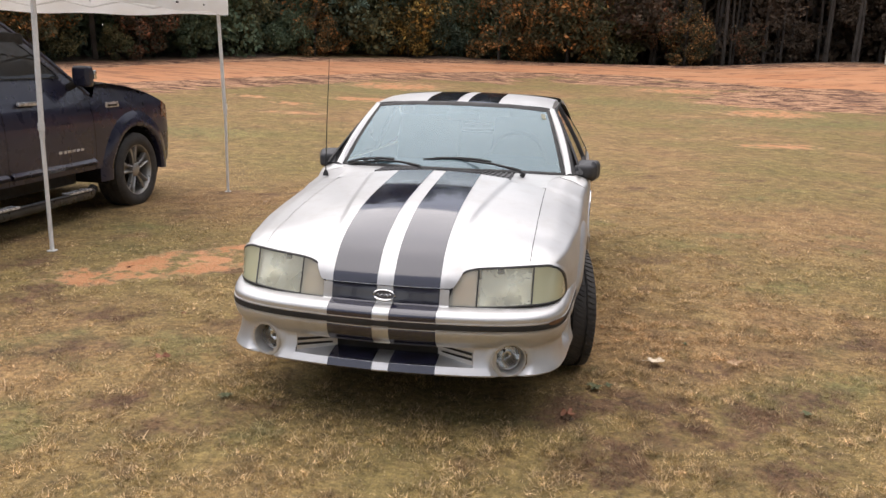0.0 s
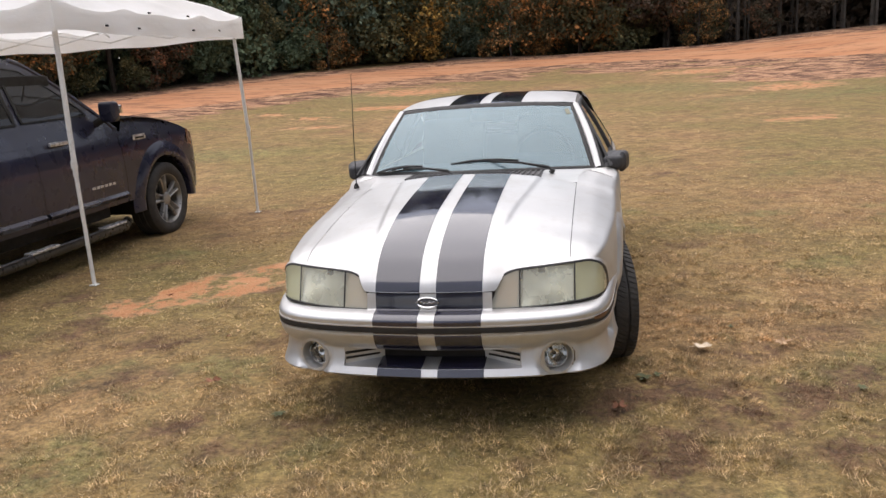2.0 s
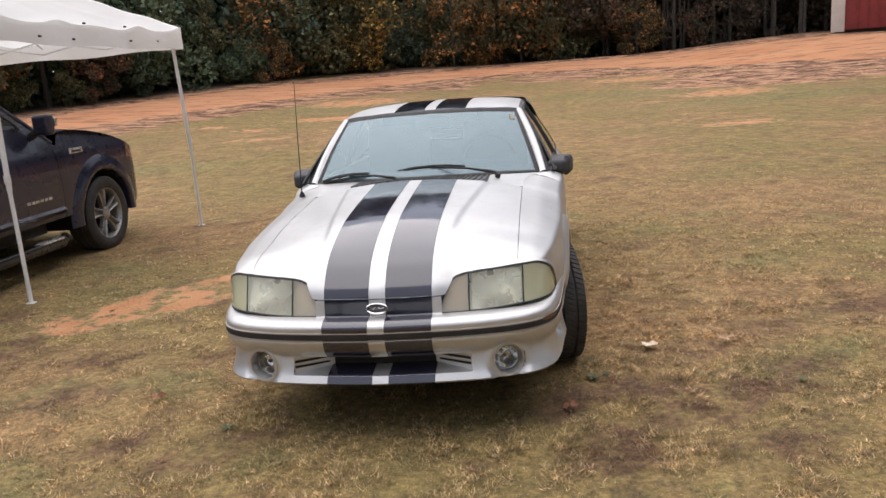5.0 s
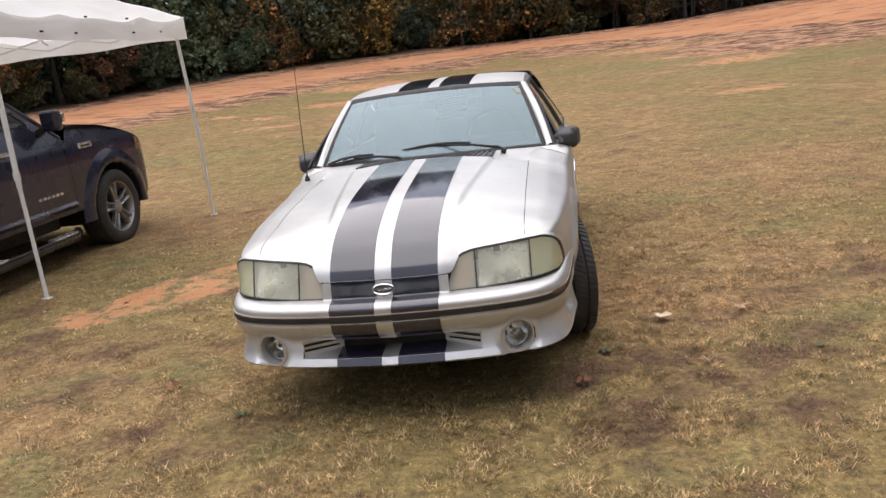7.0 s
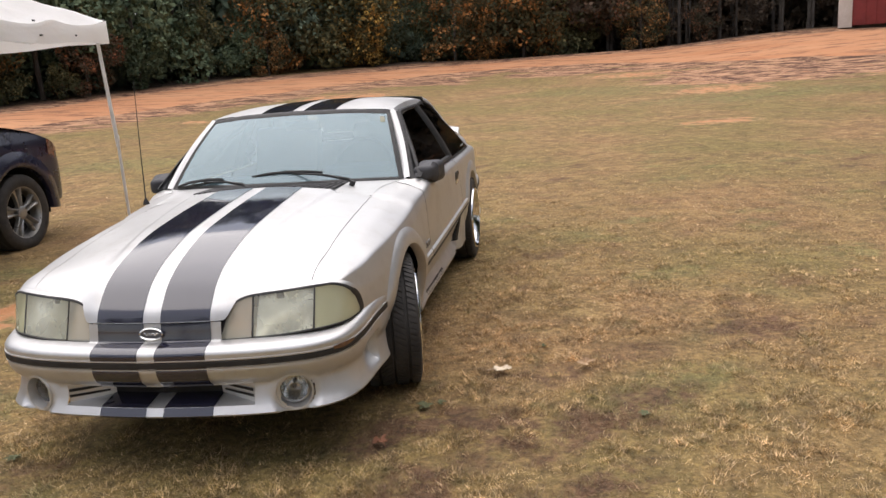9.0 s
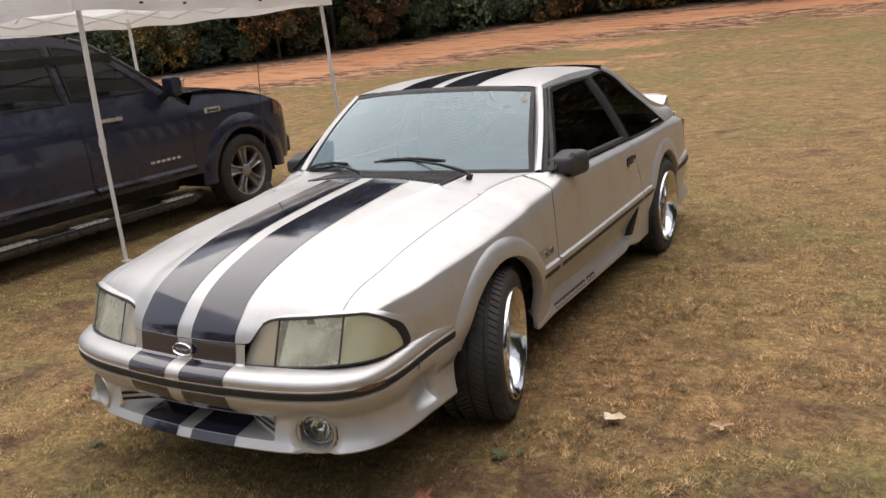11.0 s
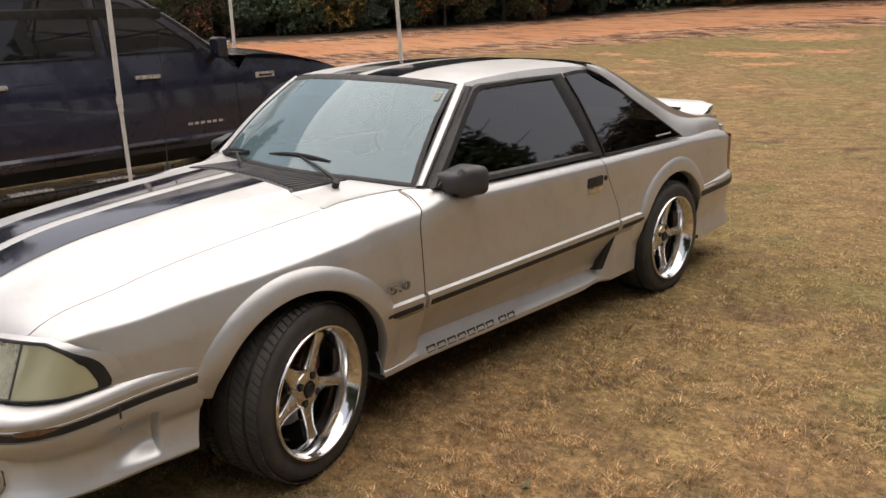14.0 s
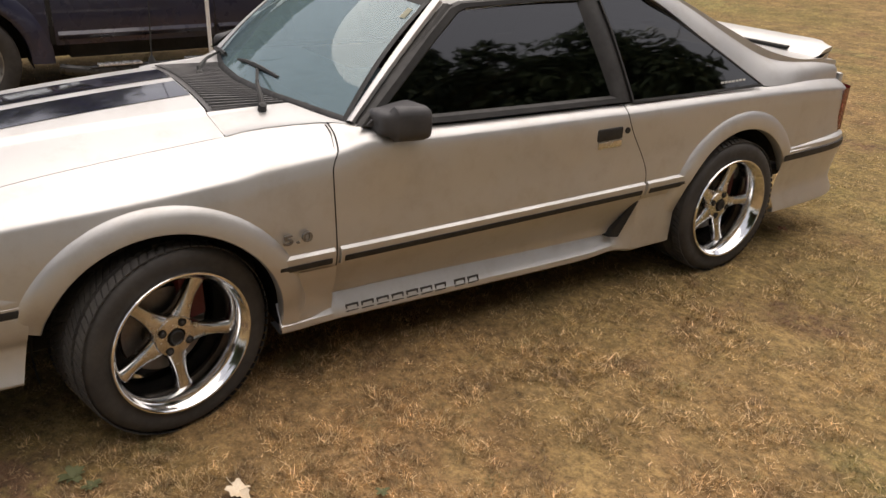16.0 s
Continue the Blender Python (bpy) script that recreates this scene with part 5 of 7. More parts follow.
for s in (1, -1):
    def side(rows):
        return rows if s > 0 else flip_x(rows)

    def M(p):
        return (p[0] * s, p[1], p[2])

    fender = part("front_fender", sheet("front_fender", side(side_sheet(-0.826, 0.5475, 50))), SILVER, coupe)
    door = part("door", sheet("door", side(side_sheet(0.5525, 1.985, 36))), SILVER, coupe)
    quarter = part("rear_quarter", sheet("rear_quarter", side(side_sheet(1.990, 3.47, 44))), SILVER, coupe)
    # dark strips behind the panel gaps
    for y in (0.55, 1.9875):
        rows = []
        for x, z in section(y)[2:]:
            if z > 0.33:
                yy = shear(y, z)
                rows.append([(x - 0.006, yy - 0.012, z), (x - 0.004, yy, z), (x - 0.006, yy + 0.012, z)])
        part("gap", sheet("gap", side(rows)), SEAM, door)
    # wheel-arch flares
    for owner, c, a0, a1 in ((fender, ARCH_F, -11, 162), (quarter, ARCH_B, 18, 191)):
        rows = []
        for k in range(49):
            a = radians(a0 + (a1 - a0) * k / 48)
            end = min(1, min(k, 48 - k) / 5)
            row = []
            for r, o in ((0.372, -0.03), (0.3725, 0.008), (0.377, 0.0165), (0.395, 0.0185), (0.425, 0.0165), (0.444, 0.010), (0.452, 0.003), (0.462, -0.004)):
                y, z = c + r * math.cos(a), HUB_Z + r * math.sin(a)
                low = ease(0.47, 0.30, z) if z < 0.47 else 0
                row.append((body_x(y, max(z, 0.47)) - 0.035 * low + o * (0.35 + 0.65 * end), y, z))
            rows.append(row)
        part("arch_flare", sheet("arch_flare", side(rows)), SILVER, owner)
        # liner
        rows = []
        for k in range(25):
            a = radians(-12 + 204 * k / 24)
            rows.append([(x, c + 0.390 * math.cos(a), HUB_Z + 0.390 * math.sin(a)) for x in (0.42, 0.60, 0.765)])
        part("wheel_well", sheet("wheel_well", side(rows)), DARK, owner)
    # body-side moulding in three lengths, each with a black insert
    for owner, y0, y1 in ((fender, 0.325, 0.543), (door, 0.558, 1.981), (quarter, 1.994, 2.262), (quarter, 2.925, 3.44)):
        for nm, zz, hh, th, mat in (("moulding", 0.506, 0.034, 0.014, SILVER), ("moulding_insert", 0.497, 0.0145, 0.0175, TRIM)):
            rows = []
            e = 0.0 if nm == "moulding" else 0.014
            for k in range(25):
                u = (0.0, 0.003 / (y1 - y0))[k] if k < 2 else (1 - 0.003 / (y1 - y0), 1.0)[k - 23] if k > 22 else (k - 1) / 22
                y = y0 + e + (y1 - y0 - 2 * e) * u
                cap = 0.0 if k in (0, 24) else 1.0
                rows.append([(body_x(y, zz + q * hh) + th * cap * w - (1 - cap) * 0.002, y, zz + q * hh) for q, w in ((-1, -0.1), (-0.8, 0.9), (0, 1.0), (0.75, 0.95), (1, -0.1))])
            part(nm, sheet(nm, side(rows)), mat, owner, "black rubber insert" if mat is TRIM else "")
    # lower side skirt with its scoop before the rear wheel
    rows = []
    for y in [0.352 + (2.215 - 0.352) * k / 80 for k in range(81)]:
        scoop = ease(1.74, 1.93, y) * (1 - ease(1.955, 1.97, y))
        rise = ease(1.90, 2.0, y)
        front = 1 - ease(0.352, 0.60, y)
        xb = side_x(y)
        ztop = skirt_top(y)
        ztop = ztop + (0.470 - ztop) * rise
        top = xb - 0.085 + 0.066 * rise - 0.02 * scoop
        out = xb - 0.048 + 0.02 * rise - 0.018 * scoop + 0.012 * front
        zl = 0.232 - 0.028 * ease(0.4, 1.85, y)
        if rise > 0:
            rows.append([(top, y, ztop), (top + (out - top) * 0.4, y, ztop + (zl - ztop) * 0.45), (out, y, zl + 0.03), (out, y, zl + 0.008), (out - 0.02, y, zl - 0.008), (out - 0.12, y, zl - 0.008)])
        else:
            rows.append([(top, y, ztop), (top + (out - top) * 0.62, y, ztop + (zl - ztop) * 0.5), (out, y, zl + 0.03), (out, y, zl + 0.008), (out - 0.02, y, zl - 0.008), (out - 0.12, y, zl - 0.008)])
    skirt = part("side_skirt", sheet("side_skirt", side(rows)), SILVER, coupe, "silver lower skirt with dark lettering")
    # scoop mouth and the fin behind it
    bm = bmesh.new()
    quad = [bm.verts.new((s * x, y, z)) for x, y, z in ((0.790, 1.872, 0.282), (0.824, 1.966, 0.445), (0.831, 1.986, 0.445), (0.803, 1.916, 0.278))]
    quad += [bm.verts.new((s * x, y, z)) for x, y, z in ((0.74, 1.855, 0.285), (0.76, 1.962, 0.448), (0.76, 1.992, 0.448), (0.74, 1.925, 0.28))]
    for f in ((0, 1, 2, 3), (4, 5, 6, 7), (0, 1, 5, 4), (1, 2, 6, 5), (2, 3, 7, 6), (3, 0, 4, 7)):
        bm.faces.new([quad[k] for k in f])
    part("scoop", bm, DARK, skirt, "dark air scoop", smooth=False)
    # front lower fender piece ahead of the door, under the moulding
    rows = []
    for k in range(13):
        y = 0.364 + (0.548 - 0.364) * k / 12
        xb = side_x(y)
        rows.append([(xb - 0.004, y, 0.47), (xb - 0.016, y, 0.42), (xb - 0.05, y, 0.345), (xb - 0.04 - 0.02 * ease(0.42, 0.55, y), y, 0.28), (xb - 0.05, y, 0.235)])
    part("fender_skirt", sheet("fender_skirt", side(rows)), SILVER, fender)

    # glass house: everything on one leaning plane, x = 0.802 - 0.545 (z - 0.9)
    def G(y, z, o=0.0):
        bow = 0.012 * math.sin(math.pi * min(max((z - 0.88) / 0.41, 0), 1))
        return (s * (0.800 - 0.545 * (z - 0.9) + bow + o), y, z)

    outer = [(0.655, 0.928), (0.83, 1.062), (1.00, 1.190), (1.115, 1.268), (1.17, 1.282), (1.5, 1.288), (1.825, 1.286), (1.85, 1.16), (1.87, 1.0), (1.885, 0.884), (1.4, 0.894), (1.0, 0.902), (0.8, 0.912)]
    inner = [(0.745, 0.944), (0.875, 1.042), (1.035, 1.158), (1.165, 1.244), (1.205, 1.256), (1.5, 1.262), (1.725, 1.260), (1.738, 1.15), (1.765, 1.02), (1.785, 0.916), (1.4, 0.924), (1.0, 0.934), (0.86, 0.940)]
    mid1 = [tuple(np.array(a) * 0.8 + np.array(b) * 0.2) for a, b in zip(outer, inner)]
    mid2 = [tuple(np.array(a) * 0.25 + np.array(b) * 0.75) for a, b in zip(outer, inner)]
    rows = []
    for o, m1, m2, i in zip(outer, mid1, mid2, inner):
        rows.append([G(*o, -0.004), G(*m1, 0.010), G(*m2, 0.007), G(*i, -0.010)])
    part("window_frame", sheet("window_frame", rows, close_rows=True), TRIM, door, "black window frame")

    def pane(pts, o):
        bm = bmesh.new()
        cy = sum(p[0] for p in pts) / len(pts)
        cz = sum(p[1] for p in pts) / len(pts)
        ring = [bm.verts.new(G(y, z, o)) for y, z in pts]
        ring2 = [bm.verts.new(G(cy + (y - cy) * 0.5, cz + (z - cz) * 0.5, o)) for y, z in pts]
        mid = bm.verts.new(G(cy, cz, o))
        n = len(ring)
        for k in range(n):
            bm.faces.new((ring[k], ring[(k + 1) % n], ring2[(k + 1) % n], ring2[k]))
            bm.faces.new((ring2[k], ring2[(k + 1) % n], mid))
        return bm

    part("side_window", pane([(a[0] - 0.01 * (1 if k in (6, 7, 8, 9) else -1) * -1, a[1]) for k, a in enumerate(inner)], -0.008), TINTED, door, "dark tinted glass")
    qg = [(1.832, 1.283), (1.95, 1.290), (2.05, 1.286), (2.25, 1.172), (2.48, 1.025), (2.70, 0.883), (2.71, 0.874), (2.3, 0.876), (1.893, 0.882), (1.875, 1.0), (1.855, 1.16)]
    qc = (2.12, 1.04)
    qi = [(qc[0] + (y - qc[0]) * 0.90, qc[1] + (z - qc[1]) * 0.90) for y, z in qg]
    part("quarter_window", pane(qg, 0.002), TINTED, quarter, "dark tinted quarter glass")
    rows = [[G(*o, 0.001), G(*o, 0.006), G(*i, 0.004), G(*i, 0.0)] for o, i in zip(qg, [(qc[0] + (y - qc[0]) * 0.955, qc[1] + (z - qc[1]) * 0.94) for y, z in qg])]
    part("quarter_seal", sheet("quarter_seal", rows, close_rows=True), TRIM, quarter)
    rows = []
    for k in range(13):
        z = 0.880 + 0.406 * k / 12
        ya = 1.888 - 0.055 * ease(0.9, 1.286, z)
        rows.append([G(ya - 0.05, z, -0.012), G(ya, z, -0.004), G(ya + 0.05, z, -0.012)])
    part("pillar_backing", sheet("pillar_backing", rows), TRIM, quarter)
    # pale decal in the quarter glass
    bm = bmesh.new()
    for k in range(7):
        y = 2.43 + 0.024 * k
        quad = [bm.verts.new(G(yy, zz, 0.005)) for yy, zz in ((y, 0.907), (y + 0.018, 0.907), (y + 0.020, 0.915), (y + 0.002, 0.915))]
        bm.faces.new(quad)
    part("decal", bm, PALE, quarter, "row of small pale bars")

    # A pillar
    rows, black = [], []
    for k in range(13):
        t = k / 12
        a = Vector((0.700, 0.662, 0.922)).lerp(Vector((0.562, 1.074, 1.284)), t)
        b = Vector((0.752, 0.690, 0.925)).lerp(Vector((0.604, 1.13, 1.276)), t)
        bow = Vector((0.012, -0.006, 0.012)) * math.sin(math.pi * t)
        a, edge = a + bow, b + bow
        b = a.lerp(edge, 0.60)
        m = (a + b) / 2 + Vector((0.008, -0.010, 0.010))
        q = (a * 3 + b) / 4 + Vector((0.004, -0.008, 0.008))
        q2 = (a + b * 3) / 4 + Vector((0.009, -0.007, 0.008))
        tuck = a + Vector((-0.020, 0.006, -0.008))
        rows.append([M(tuck), M(a), M(q), M(m), M(q2), M(b)])
        black.append([M(b + Vector((-0.003, 0.002, -0.003))), M(b.lerp(edge, 0.5) + Vector((0.004, 0, 0.001))), M(edge + Vector((0.012 * (1 - t), 0.002, -0.003))), M(edge + Vector((0.024 * (1 - t), 0.03, -0.012)))])
    pillar = part("a_pillar", sheet("a_pillar", rows), SILVER, coupe)
    part("pillar_trim", sheet("pillar_trim", black), TRIM, pillar, "black pillar trim")
    # sail panel between quarter glass and hatch
    low = spline([(0.600, 2.03, 1.292), (0.643, 2.14, 1.243), (0.70, 2.36, 1.105), (0.765, 2.60, 0.950), (0.806, 2.725, 0.872), (0.795, 2.95, 0.858), (0.752, 3.22, 0.843), (0.70, 3.46, 0.818)], 40)
    up = spline([(0.575, 2.05, 1.312), (0.578, 2.20, 1.290), (0.600, 2.38, 1.212), (0.645, 2.62, 1.085), (0.683, 2.85, 0.980), (0.70, 3.05, 0.938), (0.695, 3.25, 0.918), (0.665, 3.46, 0.888)], 40)
    rows = []
    for a, b in zip(low, up):
        a, b = Vector(a), Vector(b)
        row = []
        for k in range(7):
            t = k / 6
            p = a.lerp(b, t) + Vector((0.55, 0.1, 0.75)) * 0.016 * math.sin(math.pi * t)
            row.append(M(p))
        rows.append(row)
    part("sail_panel", sheet("sail_panel", rows), SILVER, quarter)
    # tail lamp wrapping the corner
    rows = []
    for x, y in ((0.784, 3.41), (0.775, 3.47), (0.75, 3.515), (0.70, 3.535), (0.5, 3.55), (0.36, 3.555)):
        rows.append([(s * (x + 0.004), y + 0.004, z) for z in (0.565, 0.62, 0.69, 0.75, 0.785)])
    part("tail_lamp", sheet("tail_lamp", rows), REDLENS, quarter, "dark red ribbed tail lamp")
    # mirror
    mb = box(0.140, 0.175, 0.122, 0.045, (0, 0, 0), 5)
    for v in mb.verts:
        v.co.y += 0.05 * (v.co.x / 0.07) * 0.5
        if v.co.y < -0.03:
            v.co.z *= 0.72
            v.co.x *= 0.85
    mirror = part("door_mirror", mb, TRIMGREY, door, "black plastic door mirror", at=pose(s * 0.818, 0.80, 0.938, 0, 0, -12 * s))
    part("mirror_base", prism([(0.68, 0.925), (0.74, 0.97), (0.90, 0.965), (0.93, 0.908)], s * 0.755, s * 0.80, 0.008), TRIMGREY, door)
    part("mirror_glass", box(0.105, 0.004, 0.068, 0.0015, (0, 0.086, 0)), CHROME, mirror, at=pose(s * 0.818, 0.80, 0.938, 0, 0, -12 * s))
    # handle and lock
    hy, hz = 1.752, 0.765
    part("door_handle", box(0.016, 0.135, 0.050, 0.010, (s * (body_x(1.75, hz) - 0.001), hy, hz + 0.012)), TRIM, door, "black flap handle in a recess")
    part("handle_lip", box(0.010, 0.128, 0.030, 0.005, (s * (body_x(1.75, hz) - 0.001), hy + 0.004, hz - 0.030)), CHROME_SOFT, door)
    part("door_lock", lathe([(-0.01, 0.013), (0.004, 0.013), (0.005, 0.008), (0.003, 0.0)], 14), TRIM, door, at=pose(s * (body_x(1.84, 0.78)), 1.846, 0.782, 0, 0, 0 if s > 0 else 180))
    # lettering on the skirt as plain open bars
    for k in range(9):
        y = 0.600 + 0.0625 * k + (0.026 if k > 6 else 0)
        z0 = 0.266 - 0.022 * (y - 0.6)
        xs = side_x(y) - 0.0535
        wide, lo, hi, stroke = 0.050, -0.013, 0.012, 0.0058

        def spot(dy, dz, lift):
            return (s * (xs + 0.0045 - 0.0085 * (dz + 0.014) / 0.026 + lift), y + dy + 0.08 * dz, z0 + dz)

        ring = []
        for dy, dz, iy, iz in ((0, lo, 1, 1), (wide, lo, -1, 1), (wide, hi, -1, -1), (0, hi, 1, -1)):
            ring.append([spot(dy, dz, -0.002), spot(dy, dz, 0.003), spot(dy + iy * stroke, dz + iz * stroke, 0.003), spot(dy + iy * stroke, dz + iz * stroke, -0.002)])
        part("letter_bar", sheet("letter_bar", ring, close_rows=True), LETTER, skirt, smooth=False)
    # engine badge
    txt = bpy.data.curves.new("engine_badge", "FONT")
    txt.body = "5.0"
    txt.size = 0.060
    txt.extrude = 0.004
    txt.offset = 0.0012
    txt.space_character = 1.15
    txt.materials.append(BADGE_DARK)
    badge = new("engine_badge", txt)
    badge.parent = fender
    badge.matrix_basis = pose(s * (body_x(0.4, 0.60) + 0.015), 0.356 if s > 0 else 0.478, 0.588, 90, 0, 90 * s) @ Matrix.Diagonal((1.25, 0.78, 1, 1))
    badge["label"] = "raised metal engine badge"

# cowl: silver ends, dark grille between
ws_low = curve([0, 0.25, 0.5, 0.69], [0.520, 0.545, 0.605, 0.664])
ws_low_z = curve([0, 0.4, 0.69], [0.938, 0.934, 0.922])
for s in (1, -1):
    rows = []
    for k in range(15):
        u = k / 14
        row = []
        for q in range(9):
            v = q / 8
            ye = 0.2775 + 0.3905 * v
            xe = top_x(ye) + 0.004
            x = 0.402 + (xe - 0.402) * u
            y = 0.2775 + (ws_low(min(x, 0.69)) + 0.006 - 0.2775) * v
            y += (shear(ye, seam_z(ye)) - y) * u**4
            flat = hood_z(min(x, 0.6), 0.275) * (1 - v) + (ws_low_z(min(x, 0.69)) - 0.002) * v
            row.append((s * x, y, flat + (seam_z(ye) + 0.0012 - flat) * u**3))
        rows.append(row)
    part("cowl_panel", sheet("cowl_panel", rows if s > 0 else [list(reversed(r)) for r in rows]), SILVER, coupe)
grille = part("cowl_grille", sheet("cowl_grille", [[(x, 0.283 + (ws_low(abs(x)) + 0.01 - 0.283) * j / 6, hood_z(x, 0.275) + 0.001 + (ws_low_z(abs(x)) - 0.004 - hood_z(x, 0.275)) * j / 6 - 0.004) for j in range(7)]
                                                      for x in [-0.40 + 0.8 * k / 24 for k in range(25)]]), FADED, coupe, "sun-faded black slatted cowl grille")
for k in range(26):
    x = -0.385 + 0.0308 * k
    y1 = ws_low(abs(x)) - 0.012
    z0, z1 = hood_z(x, 0.275), ws_low_z(abs(x))
    part("slat", box(0.010, (y1 - 0.30), 0.006, 0, (0, 0, 0)), FADED, grille, at=pose(x, (y1 + 0.30) / 2, (z0 + z1) / 2 + 0.0005, math.degrees(math.atan2(z1 - z0 - 0.004, y1 - 0.283)), 0, 0), smooth=False)

# windshield
ws_top = curve([0, 0.3, 0.555], [0.995, 1.02, 1.072])
ws_top_z = curve([0, 0.3, 0.555], [1.312, 1.305, 1.284])


def ws_point(u, v, o=0.0):
    xl, xt = 0.69 * u, 0.552 * u
    a = Vector((xl, ws_low(abs(xl)), ws_low_z(abs(xl))))
    b = Vector((xt, ws_top(abs(xt)), ws_top_z(abs(xt))))
    p = a.lerp(b, v) + Vector((0, -0.66, 0.75)) * (0.022 * math.sin(math.pi * v) + o)
    return tuple(p)


screen = part("windshield", sheet("windshield", [[ws_point(-1 + i / 15, j / 14) for j in range(15)] for i in range(31)]), WINDSHIELD, coupe, "pale reflecting windshield")
for u0, u1 in ((-1.012, -0.974), (1.012, 0.974)):
    part("screen_trim", sheet("screen_trim", [[ws_point(u0 + (u1 - u0) * k / 3, j / 14, 0.004 if 0 < k < 3 else 0.0005) for k in range(4)] for j in range(15)]), TRIM, screen, "black screen surround")
part("screen_trim", sheet("screen_trim", [[ws_point(-1 + i / 15, 0.945 + 0.075 * k / 3, 0.004 if 0 < k < 3 else 0.0005) for k in range(4)] for i in range(31)]), TRIM, screen, "black screen surround")
part("screen_trim", sheet("screen_trim", [[ws_point(-1 + i / 15, -0.02 + 0.05 * k / 3, 0.003 if 0 < k < 3 else 0.0) for k in range(4)] for i in range(31)]), TRIM, screen, "black screen surround")
# sticker high on the driver's side
part("sticker", sheet("sticker", [[ws_point(0.90 + 0.045 * i, 0.80 + 0.09 * j, 0.003) for j in range(2)] for i in range(2)]), two_tone("faded_sticker", (0.34, 0.34, 0.24), (0.26, 0.26, 0.19), 40, 0.6), screen, "faded yellow inspection sticker")

# roof
def roof_point(x, t, o=0.0):
    ax = abs(x)
    y0 = ws_top(min(ax, 0.555)) + 0.004
    y1 = 2.17 - 0.10 * (ax / 0.6) ** 2
    y = y0 + (y1 - y0) * t
    e = ax / 0.575
    z = roof_mid(y) - 0.024 * e**2 - 0.012 * e**8 - max(0, ax - 0.575) * 1.4
    return (x, y, z + o)


xs = [-0.605, -0.597, -0.587] + [-0.575 + 1.15 * k / 36 for k in range(37)] + [0.587, 0.597, 0.605]
part("roof", sheet("roof", [[roof_point(x, j / 30) for j in range(31)] for x in xs]), SILVER, coupe)
for a, b in ((-0.235, -0.036), (0.036, 0.235)):
    part("roof_stripe", sheet("roof_stripe", [[roof_point(a + (b - a) * i / 6, 0.012 + 0.985 * j / 30, 0.0022) for j in range(31)] for i in range(7)]), STRIPE, coupe, "black vinyl stripe")

# hatch, spoiler, tail
hatch_z = curve([2.10, 2.3, 2.6, 2.9, 3.15, 3.35, 3.47], [1.325, 1.262, 1.125, 1.000, 0.948, 0.932, 0.912])
hatch_w = curve([2.12, 2.4, 2.7, 3.0, 3.47], [0.584, 0.612, 0.667, 0.704, 0.672])
rows = []
for k in range(31):
    y = 2.10 + (3.47 - 2.10) * k / 30
    w = hatch_w(y)
    line = [(w * u, y, hatch_z(y) + 0.010 - 0.018 * abs(u) ** 4) for u in [-1 + i / 12 for i in range(25)]]
    rows.append([(-w - 0.004, y, line[0][2] - 0.06)] + line + [(w + 0.004, y, line[0][2] - 0.06)])
hatch = part("hatch", sheet("hatch", rows, lambda c: not (abs(c[0]) < 0.52 and 2.26 < c[1] < 2.98)), SILVER, coupe)
part("hatch_glass", sheet("hatch_glass", [[p for p in r if abs(p[0]) < 0.58] for r in [[(0.56 * u, 2.24 + 0.76 * k / 16, hatch_z(2.24 + 0.76 * k / 16) + 0.010 - 0.02 * abs(u) ** 3) for u in [-1 + i / 8 for i in range(17)]] for k in range(17)]]), TINTED, hatch)
rows = []
for x in [-0.675 + 1.35 * k / 30 for k in range(31)]:
    e = ease(0.56, 0.675, abs(x))
    foot = ease(0.52, 0.62, abs(x))
    zt = 0.996 - 0.016 * e
    ybk = 3.458 - 0.05 * e
    zl = hatch_z(3.40) - 0.002
    rows.append([(x, 3.255, zt - 0.062 - 0.02 * foot), (x, 3.30, zt - 0.030 - 0.012 * foot), (x, 3.345, zt - 0.012), (x, 3.39, zt - 0.003), (x, ybk - 0.008, zt), (x, ybk, zt - 0.008), (x, ybk - 0.006, zt - 0.022), (x, ybk - 0.016, zl + 0.035), (x, ybk - 0.03, zl - 0.004), (x, 3.36, zl), (x, 3.26, zl + 0.010)])
sp = part("spoiler", sheet("spoiler", rows, close_cols=True), SILVER, coupe, "silver rear deck spoiler")
for s in (1, -1):
    r = rows[-1 if s > 0 else 0]
    part("end_cap", pydata("end_cap", r, [tuple(range(len(r)))]), SILVER, sp)
part("slot", box(1.02, 0.045, 0.014, 0.004, (0, 3.288, 0.957)), DARK, sp, "dark slot along the spoiler")
rb_plan = spline([(0.848, 2.925), (0.842, 3.1), (0.832, 3.28), (0.808, 3.43), (0.755, 3.53), (0.62, 3.585), (0.3, 3.61), (0, 3.615)], 60)
rows = []
for i, (x, y) in enumerate(rb_plan):
    nrm = plan_normal(rb_plan, i)
    nrm = Vector((abs(nrm.x), abs(nrm.y), 0)) if i < 59 else Vector((0, 1, 0))
    prof = [(-0.05, 0.562), (-0.012, 0.556), (0.0, 0.545), (0.003, 0.50), (0.0, 0.465), (-0.006, 0.44), (-0.02, 0.36), (-0.022, 0.30), (0.004, 0.245), (0.004, 0.225), (-0.05, 0.215)]
    rows.append([(x + nrm.x * o, y + nrm.y * o, z) for o, z in prof])
full = rows + [[(-p[0], p[1], p[2]) for p in r] for r in rows[-2::-1]]
rear = part("rear_bumper", sheet("rear_bumper", full), SILVER, coupe)
rows2 = []
